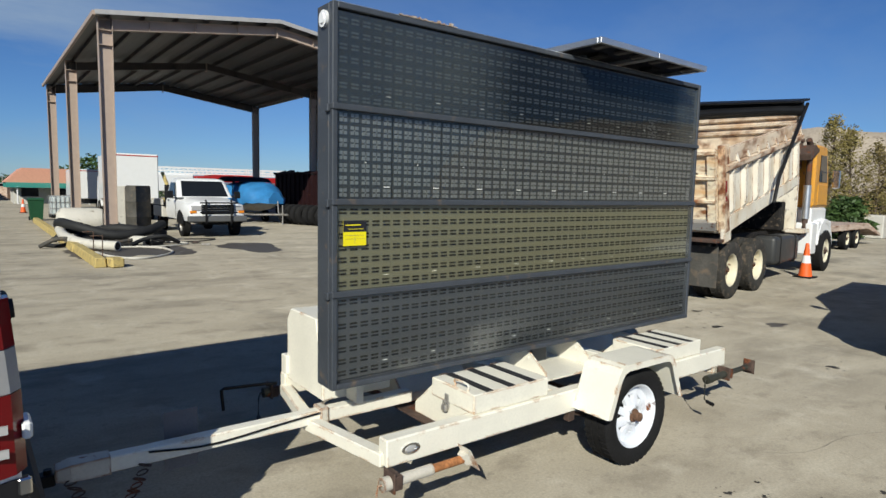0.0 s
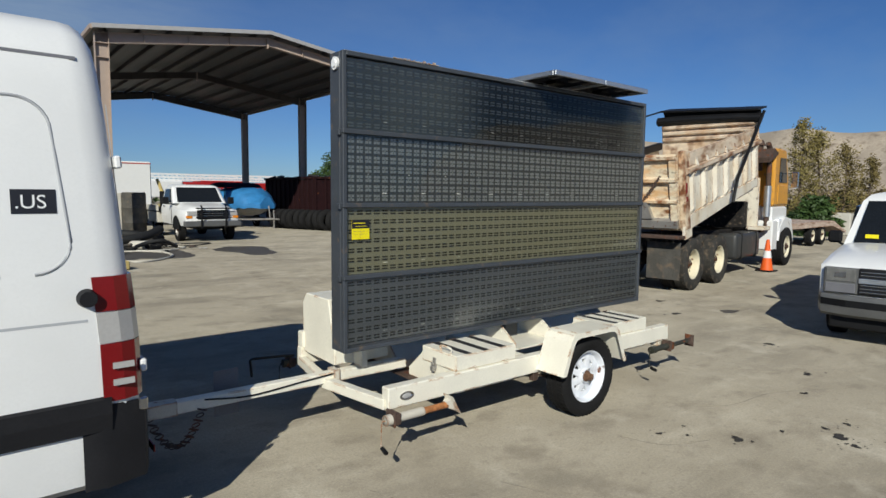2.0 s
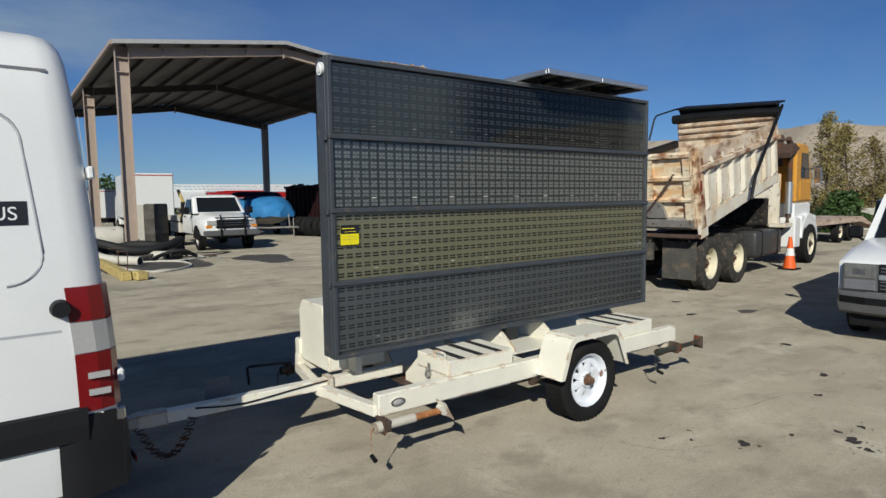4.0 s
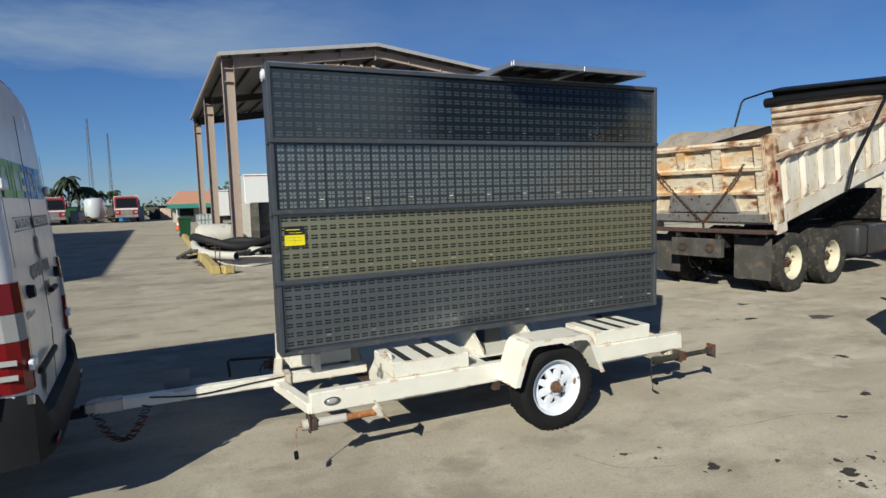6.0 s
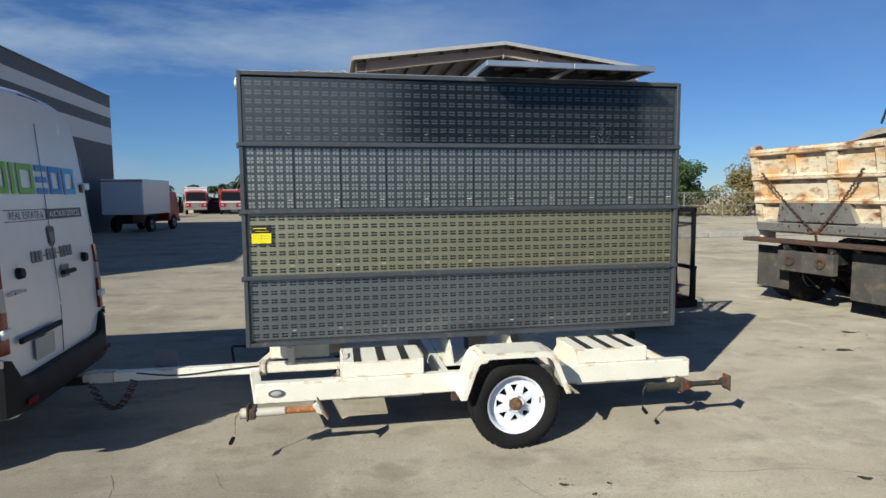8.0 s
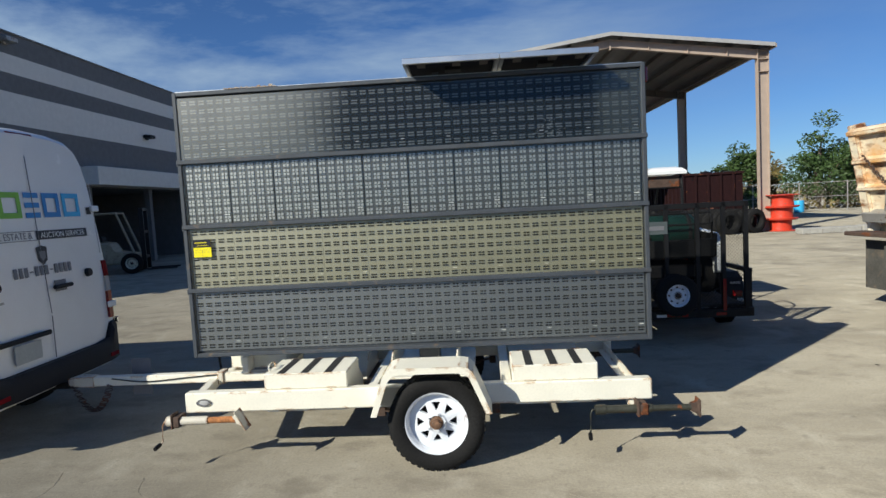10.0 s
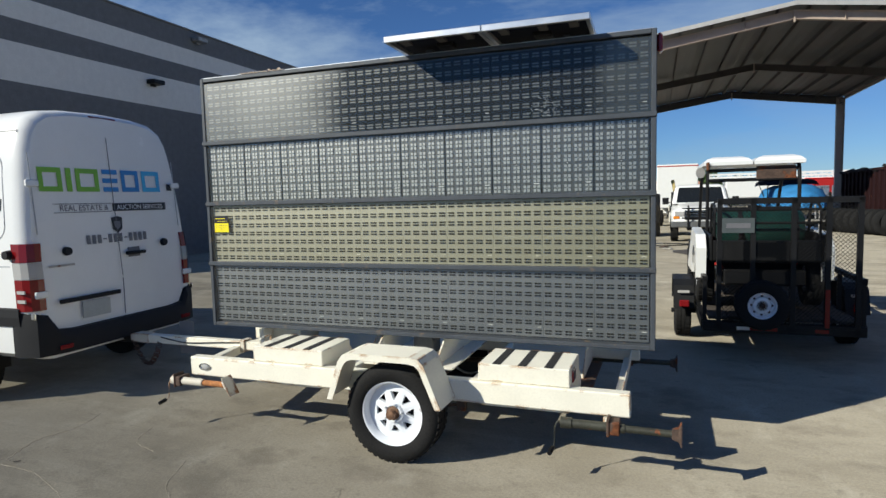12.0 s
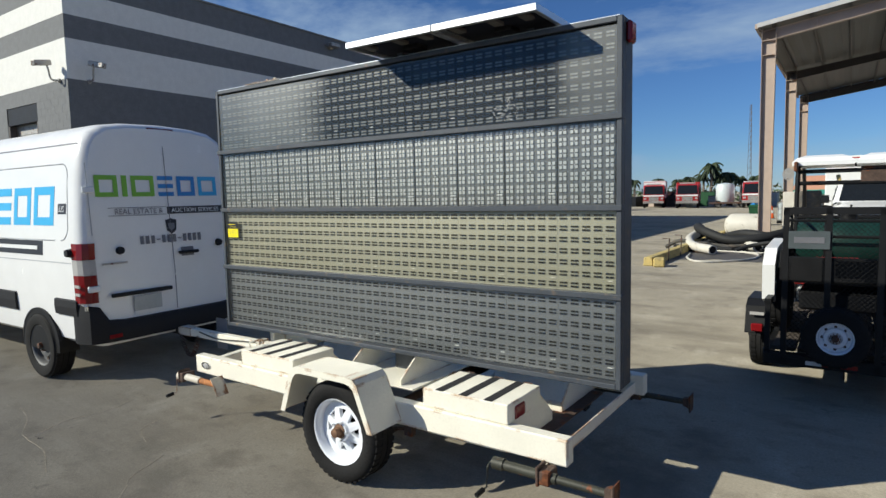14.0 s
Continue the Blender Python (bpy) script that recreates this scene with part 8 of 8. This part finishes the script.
# ---- flatbed trailer and far right ----
def flatbed():
    f = hold("equipment_trailer", pose(23.0, 8.6, 0, 0, 0, 6), "low rusty equipment trailer with a sloped beavertail deck", "trailer")
    bm = bmesh.new()
    prism(bm, [(-3.0, 0.72), (4.2, 0.72), (6.2, 0.35), (6.2, 0.45), (4.3, 0.92), (-3.0, 0.92)], 0, 2.4, "y", 0.01)
    part("deck", bm, M_PLANK, f, "rusty deck edge and boards")
    for x in (1.8, 3.0):
        for y, o in ((0.15, -1), (2.25, 1)):
            wheel(f, (x, y, 0.4), 0.4, 0.25, 0.22, o, "plate", M_RUBBER, M_CREAMRIM, 20)
    for k, (x, y, s) in enumerate(((33.0, 10.4, 1.1), (36.5, 10.8, 1.0), (40.0, 11.4, 1.1))):
        c = hold("concrete_block", pose(x, y, 0, 0, 0, 8), "white-painted concrete barrier block", "barrier", "barrier blocks")
        bx("block", (0, 0, 0), (2.6, 0.9, s), M_PIPE, c, 0.05)


flatbed()


def mound():
    """A long sand heap behind the yard, and the rough ground at its foot."""
    n, k = 60, 18
    bm = bmesh.new()
    rows = []
    for i in range(n + 1):
        u = i / n
        y = -60 + 150 * u
        top = 12.6 * (0.86 + 0.14 * math.sin(2.2 + 5.2 * u)) + 1.2 * noise.noise((u * 7, 3.1, 0))
        row = []
        for j in range(k + 1):
            v = j / k
            x = 62 + 0.16 * (y - 10) + 34 * v + 3.0 * noise.noise((u * 9, v * 3, 1.7))
            z = top * min(1, (v * 2.2)) ** 0.8 * (1 if v < 0.75 else 1 - (v - 0.75) * 3.6) + 0.8 * noise.noise((u * 22, v * 8, 5.0)) * min(1, v * 5)
            row.append(bm.verts.new((x, y, max(-0.2, z))))
        rows.append(row)
    for a, b in zip(rows, rows[1:]):
        for j in range(k):
            bm.faces.new((a[j], a[j + 1], b[j + 1], b[j]))
    ob = finish("sand_mound", bm, M_SAND, None, "", 60)
    tagged(ob, "long pale sand and rubble heap", "mound", kind="structure")


mound()


def leaf_cloud(bm, centre, radii, count, size, rng, spray=0.35):
    """Many small leaf blades in a loose clump."""
    for _ in range(count):
        d = Vector((rng.gauss(0, 1), rng.gauss(0, 1), rng.gauss(0, 1))).normalized() * (rng.random() ** spray)
        c = Vector(centre) + Vector((d.x * radii[0], d.y * radii[1], d.z * radii[2]))
        a = Vector((rng.gauss(0, 1), rng.gauss(0, 1), rng.gauss(0, 0.6))).normalized()
        b = a.cross(Vector((rng.gauss(0, 1), rng.gauss(0, 1), rng.gauss(0, 1)))).normalized()
        s = size * rng.uniform(0.6, 1.4)
        bm.faces.new([bm.verts.new(c + p) for p in (a * s, b * s * 0.42, -a * s, -b * s * 0.42)])


def tree(x, y, h, w, leaf, label, seed, trunk_h=0.3, clumps=16, per=150, size=0.22, kind="tree"):
    rng = random.Random(seed)
    t = hold(kind, pose(x, y, 0), label, kind)
    bm = bmesh.new()
    tube(bm, smooth_path([(0, 0, -0.1), (rng.uniform(-0.1, 0.1) * w, 0, h * 0.3), (rng.uniform(-0.1, 0.1) * w, rng.uniform(-0.1, 0.1) * w, h * 0.75)], 4), [0.022 * h * (1 - 0.09 * i) for i in range(9)], 8)
    crowns = []
    for k in range(clumps):
        a, q = rng.uniform(0, 6.28), rng.uniform(0, 1)
        r = w * 0.5 * math.sqrt(q) * (0.55 + 0.6 * rng.random())
        z = h * (trunk_h + (1 - trunk_h) * (0.03 + 0.89 * rng.random() * (1 - 0.45 * q)))
        crowns.append((math.cos(a) * r, math.sin(a) * r, z))
        if k % 2 == 0:
            tube(bm, [(0, 0, h * trunk_h * (0.7 + 0.6 * rng.random())), (math.cos(a) * r * 0.6, math.sin(a) * r * 0.6, z * 0.85), crowns[-1]], [0.011 * h, 0.007 * h, 0.003 * h], 6)
    part("trunk", bm, M_BARK, t, "", 50)
    bm = bmesh.new()
    for c in crowns:
        s = w * rng.uniform(0.13, 0.26)
        leaf_cloud(bm, c, (s, s, s * 0.75), per, size, rng)
    tagged(part("crown", bm, leaf, t, ""), kind="stuff")


for x, y, h, w, m, lab, sd in (
    (28.3, 45, 7.3, 5.0, M_LEAF, "dense dark green broadleaf tree beyond the fence", 1),
    (30.8, 46, 5.4, 4.2, M_LEAF, "dense dark green broadleaf tree beyond the fence", 2),
    (22.3, 45, 5.6, 3.6, M_LEAF, "round green tree beyond the fence", 3),
    (25.4, 48, 5.2, 3.4, M_LEAF_Y, "thin yellow-green tree beyond the fence", 4),
    (35.0, 43, 5.0, 4.4, M_LEAF_Y, "thin yellow-green tree beyond the fence", 5),
    (40.0, 30, 5.5, 4.0, M_LEAF, "green tree behind the dump truck", 6),
    (35.0, 11.9, 2.0, 2.0, M_LEAF, "green shrub tree by the mound", 9),
    (31.5, 11.4, 1.9, 2.0, M_LEAF, "low green bush behind the equipment trailer", 10),
):
    tree(x, y, h, w, m, lab, sd, 0.10, 34, 190, 0.13)


def feathery_tree(x, y, h, w, leaf, label, seed):
    """A narrow whip-like tree: a thin leader with short upswept limbs, leafy from near the ground."""
    rng = random.Random(seed)
    t = hold("tree", pose(x, y, 0), label, "tree")
    bm, lf = bmesh.new(), bmesh.new()
    top = Vector((rng.uniform(-0.3, 0.3), rng.uniform(-0.3, 0.3), h))
    tube(bm, [(0, 0, -0.1), top * 0.5 + Vector((0.1, 0, 0)), top], [0.014 * h, 0.009 * h, 0.003 * h], 8)
    n = int(h * 10)
    for k in range(n):
        q = 0.06 + 0.94 * k / n
        a = rng.uniform(0, 6.28)
        r = w * 0.5 * (1 - q) ** 0.55 * rng.uniform(0.35, 1.25)
        c = top * q + Vector((math.cos(a) * r, math.sin(a) * r, r * 0.5))
        tube(bm, [top * q * 0.97, c], [0.004 * h, 0.0015 * h], 5)
        s = 0.16 * w * rng.uniform(0.8, 1.5) * (1.1 - 0.5 * q)
        leaf_cloud(lf, c, (s, s, s * 1.5), 60, 0.065, rng, 0.6)
        leaf_cloud(lf, top * q + Vector((math.cos(a) * r * 0.5, math.sin(a) * r * 0.5, r * 0.2)), (s, s, s * 1.3), 24, 0.065, rng, 0.6)
    part("trunk", bm, M_BARK, t, "", 50)
    tagged(part("crown", lf, leaf, t, ""), kind="stuff")


M_LEAF_F = mat("olive_yellow_feathery_leaves", (0.27, 0.22, 0.07), 0.7, var=0.4, scale=0.9, bump=0)
for x, y, h, w, m, lab, sd in (
    (33.0, 12.9, 5.7, 2.4, M_LEAF_F, "tall narrow olive-green tree by the mound", 7),
    (33.6, 12.0, 5.1, 2.6, M_LEAF_F, "tall narrow olive-green tree by the mound", 8),
    (34.4, 11.3, 4.4, 2.4, M_LEAF_Y, "thin dry yellow-green tree by the mound", 9),
    (36.0, 10.6, 3.9, 1.7, M_LEAF_Y, "tall thin dry tree by the mound", 19),
    (38.9, 9.0, 8.6, 2.6, M_LEAF, "tall green tree at the yard's edge", 21),
):
    feathery_tree(x, y, h, w, m, lab, sd)


def brush_band():
    rng = random.Random(31)
    bm = bmesh.new()
    for k in range(46):
        q = k / 45
        x, y = 36 + 14 * q + rng.uniform(-2, 2), 14.0 - 9 * q + rng.uniform(-1.5, 1.5)
        leaf_cloud(bm, (x, y, rng.uniform(0.5, 1.3)), (1.8, 1.6, rng.uniform(0.7, 1.7)), 130, 0.22, rng)
    tagged(finish("brush", bm, M_BRUSH), "dry brown brush at the foot of the mound", "brush", kind="stuff")
    bm = bmesh.new()
    for k in range(70):
        q = k / 69
        x, y = 14 + 60 * q + rng.uniform(-1, 1), 49 - 14 * q + rng.uniform(-2, 2)
        leaf_cloud(bm, (x, y, rng.uniform(0.3, 1.0)), (1.6, 1.4, rng.uniform(0.6, 1.3)), 90, 0.2, rng)
    tagged(finish("hedge", bm, M_LEAF_Y), "rough yellow-green hedge along the fence", "hedge", kind="stuff")
    bm = bmesh.new()
    for k in range(90):
        x = -60 + 100 * k / 89 + rng.uniform(-1, 1)
        leaf_cloud(bm, (x, 92 + rng.uniform(-3, 3), 1.0), (2.4, 2.0, rng.uniform(0.8, 2.2)), 60, 0.35, rng)
    tagged(finish("treeline", bm, M_LEAF), "low dark green treeline beyond the yard", "trees", kind="stuff")


brush_band()


M_PALM = mat("dark_palm_fronds", (0.028, 0.045, 0.016), 0.7, var=0.3, bump=0)


def palm(x, y, h, seed):
    rng = random.Random(seed)
    p = hold("palm_tree", pose(x, y, 0), "palm tree with a shaggy crown beyond the yard", "palm tree", "far palms")
    bm = bmesh.new()
    tube(bm, [(0, 0, 0), (0.1, 0, h * 0.5), (0.05, 0.1, h * 0.86)], [0.2, 0.15, 0.13], 8)
    part("trunk", bm, M_BARK, p, "", 50)
    bm = bmesh.new()
    for k in range(34):
        a, up = 6.28 * k / 34 + rng.uniform(-0.2, 0.2), rng.uniform(-0.5, 0.9)
        L = h * 0.24 * rng.uniform(0.7, 1.15)
        prev = None
        for i in range(9):
            q = i / 8
            c = Vector((math.cos(a) * L * q, math.sin(a) * L * q, h * 0.86 + L * (up * q - 0.9 * q * q)))
            if prev is not None:
                side = Vector((-math.sin(a), math.cos(a), 0)) * (0.28 * h / 6) * (1 - 0.6 * q)
                for s in (-1, 1):
                    bm.faces.new([bm.verts.new(v) for v in (prev, c, c + side * s + Vector((0, 0, -0.22)), prev + side * s * 1.1 + Vector((0, 0, -0.2)))])
            prev = c
    part("fronds", bm, M_PALM, p, "")


for i, (x, y, h) in enumerate(((-11.0, 80, 5.9), (-9.3, 82, 4.6), (-14.5, 84, 4.2), (-18.0, 82, 4.0), (-6.9, 86, 4.1), (-22, 84, 4.0), (-10.2, 81, 4.4), (-12.6, 83, 4.4), (-16.2, 85, 3.9), (-8.3, 84, 4.0))):
    palm(x, y, h, 40 + i)
tree(9.5, 84, 5.4, 9.0, M_LEAF, "broad dark green tree behind the low building", 61, 0.15, 20, 120, 0.3)


def masts():
    for x, y, h, w in ((-13.2, 120, 17.0, 0.4), (-10.2, 120, 14.5, 0.3)):
        a = hold("lattice_mast", pose(x, y, 0), "thin grey lattice radio mast far away", "radio mast")
        bm = bmesh.new()
        for s in ((-1, -1), (1, -1), (0, 1)):
            beam(bm, (s[0] * w, s[1] * w, 0), (s[0] * w * 0.3, s[1] * w * 0.3, h), 0.06, 0.06, up=(0, 1, 0))
        for k in range(16):
            z, f = h * k / 16, 1 - 0.7 * k / 16
            beam(bm, (-w * f, -w * f, z), (w * f, -w * f, z + h / 16), 0.04, 0.04, up=(0, 1, 0))
            beam(bm, (w * f, -w * f, z), (0, w * f, z + h / 16), 0.04, 0.04, up=(0, 1, 0))
        part("lattice", bm, M_TAN_D, a, "")


masts()


def far_fence(a, b, n, h, label):
    f = hold("chain_fence", pose(0, 0, 0), label, "fence")
    a, b = Vector(a), Vector(b)
    for k in range(n + 1):
        p = a + (b - a) * k / n
        bm = bmesh.new()
        rod(bm, p, p + Vector((0, 0, h)), 0.035, seg=8)
        part("post", bm, M_GALV, f, "")
    for z in (h - 0.05, h * 0.5, 0.1):
        bm = bmesh.new()
        beam(bm, a + Vector((0, 0, z)), b + Vector((0, 0, z)), 0.03, 0.03)
        part("rail", bm, M_GALV, f, "")
    bm = bmesh.new()
    L = (b - a).length
    d = (b - a).normalized()
    for k in range(int(L / 0.3)):
        p = a + d * k * 0.3
        for s in (0, 1):
            beam(bm, p + Vector((0, 0, h * s)), p + d * h + Vector((0, 0, h * (1 - s))), 0.004, 0.004, up=(0.3, 0.2, 1))
    tagged(part("wire", bm, M_GALV, f, ""), kind="stuff")


far_fence((14, 44, 0), (44, 36, 0), 11, 2.0, "chain-link fence along the back of the yard")
far_fence((-46, 79.5, 0), (3, 79.5, 0), 14, 2.4, "chain-link fence behind the parked trucks")


def kerb_right():
    k = hold("low_kerb", pose(15.6, 21.6, 0, 0, 0, 3), "low broken concrete kerb slab", "kerb")
    for i in range(8):
        bx("kerb_length", (i * 2.2, 0, 0), (i * 2.2 + 2.17, 0.5, 0.22 + 0.02 * (i % 3)), M_CONCRETE, k, 0.02, "", m=pose(0, random.uniform(-0.04, 0.04), 0))
    d = hold("blue_drum", pose(24.6, 40.5, 0), "blue plastic drum by the fence", "drum")
    bm = bmesh.new()
    lathe(bm, [(0.02, 0), (0.30, 0.02), (0.32, 0.1), (0.32, 0.72), (0.29, 0.8), (0.02, 0.8)], "z", 20, closed=False)
    part("body", bm, M_LBLUE, d, "", 40)


kerb_right()


M_FORK = mat("dull_cream_machine_paint", (0.36, 0.32, 0.22), 0.5, var=0.12, dirt=0.2)


def forklift():
    f = hold("forklift", pose(-9.55, 18.6, 0, 0, 0, 20), "cream forklift parked in the dark loading bay", "forklift")
    bm = bmesh.new()
    prism(bm, [(-1.3, 0.35), (-1.35, 1.1), (-0.9, 1.25), (0.1, 1.1), (0.2, 0.75), (0.9, 0.7), (0.95, 0.35)], -0.55, 0.55, "y", 0.05)
    part("body", bm, M_FORK, f, "", 30)
    bm = bmesh.new()
    for y in (-0.5, 0.5):
        tube(bm, [(-1.0, y, 1.15), (-0.85, y, 2.15), (0.35, y, 2.15), (0.85, y, 0.7)], 0.045, 8)
    for x in (-0.8, -0.4, 0.0, 0.35):
        tube(bm, [(x, -0.5, 2.15), (x, 0.5, 2.15)], 0.03, 8)
    part("guard", bm, M_FORK, f, "overhead guard")
    bm = bmesh.new()
    for y in (-0.35, 0.35):
        box(bm, (1.05, y - 0.05, 0.1), (1.2, y + 0.05, 2.3), 0.01)
        box(bm, (1.2, y - 0.06, 0.08), (2.2, y + 0.06, 0.13), 0.01)
    for z in (0.5, 1.4, 2.2):
        box(bm, (1.06, -0.35, z), (1.18, 0.35, z + 0.1), 0.01)
    part("mast", bm, M_BLACK, f, "black lift mast and forks")
    bx("seat", (-0.75, -0.3, 1.15), (-0.2, 0.3, 1.35), M_BLACK, f, 0.05)
    for x, r in ((0.75, 0.36), (-0.95, 0.30)):
        for y, o in ((-0.52, -1), (0.52, 1)):
            wheel(f, (x, y, r), r, 0.2, r * 0.55, o, "plate", M_RUBBER, M_CREAMRIM, 20)


forklift()


# ---- spots and cracks on the yard ----
def stains():
    rng = random.Random(77)
    m = mat("dried_oil", (0.06, 0.053, 0.045), 0.75, var=0.3, scale=20)
    spots = [(5.0, 0.88, 0.06), (4.3, 1.33, 0.05), (5.35, 0.95, 0.03), (5.28, 0.62, 0.03), (5.9, 1.5, 0.035), (6.6, 1.75, 0.05), (7.6, 2.6, 0.06), (4.75, 1.2, 0.022), (3.9, 1.75, 0.025), (4.05, 1.6, 0.018), (4.2, 1.72, 0.016), (1.2, 1.5, 0.02), (8.4, 4.4, 0.08), (9.2, 5.2, 0.07), (6.9, 0.6, 0.04), (5.2, 0.4, 0.025), (5.1, 1.02, 0.03), (4.9, 0.74, 0.035)]
    for x, y, r in list(spots):
        for _ in range(5):
            spots.append((x + rng.gauss(0, 2.2 * r), y + rng.gauss(0, 1.6 * r), r * rng.uniform(0.12, 0.3)))
    for x, y, r in spots:
        bm = bmesh.new()
        n, f1, f2, f3 = 22, rng.uniform(0, 6), rng.uniform(0, 6), rng.uniform(0, 6)
        ring = [bm.verts.new((x + r * q * math.cos(a) * 1.2, y + r * q * math.sin(a), 0.003)) for a, q in ((6.283 * k / n, 0.85 + 0.22 * math.sin(6.283 * k / n * 2 + f1) + 0.16 * math.sin(6.283 * k / n * 3 + f2) + 0.09 * math.sin(6.283 * k / n * 5 + f3)) for k in range(n))]
        bm.faces.new(ring)
        tagged(finish("oil_spot", bm, m), "small dark oil spot on the concrete", "stain", "oil spots", "stuff")
    wet = mat("damp_patch", (0.10, 0.09, 0.08), 0.6, var=0.25, scale=3)
    for x, y, a, b in ((6.2, 18.1, 0.85, 1.75), (2.9, 18.6, 1.7, 2.3), (9.3, 4.0, 0.2, 0.12)):
        bm = bmesh.new()
        bm.faces.new([bm.verts.new((x + a * q * math.cos(t), y + b * q * math.sin(t), 0.003)) for t, q in ((6.283 * k / 48, 0.92 + 0.13 * math.sin(6.283 * k / 16 + x) + 0.09 * math.sin(6.283 * k / 9.6 + y) + rng.uniform(-0.05, 0.05)) for k in range(48))])
        tagged(finish("damp_patch", bm, wet), "dark damp patch on the concrete", "stain", "damp patches", "stuff")
    crack = mat("worn_crack_filler", (0.30, 0.265, 0.21), 0.9, var=0.25)
    for pts in (((2.35, 1.9), (2.5, 1.6), (2.75, 1.35), (2.7, 1.0), (2.9, 0.6), (3.1, -0.2)), ((1.6, 2.3), (1.72, 2.05), (2.0, 1.95)), ((0.2, 1.7), (0.6, 1.62), (1.0, 1.45), (1.5, 1.42), (2.0, 1.25)), ((0.9, 2.4), (1.0, 2.1), (0.95, 1.8), (1.1, 1.5)), ((4.6, 2.0), (5.0, 1.75), (5.6, 1.7), (6.3, 1.4)), ((3.6, 1.9), (3.75, 1.6), (4.1, 1.45))):
        path = smooth_path([(x, y, 0.0) for x, y in pts], 8)
        bm = bmesh.new()
        for a, b in zip(path, path[1:]):
            o = Vector((rng.uniform(-0.006, 0.006), rng.uniform(-0.006, 0.006), 0))
            beam(bm, a + o, b + o, rng.uniform(0.003, 0.007), 0.004)
        tagged(finish("filled_crack", bm, crack), "worn filled crack in the concrete", "crack", "filled cracks", "stuff")


stains()
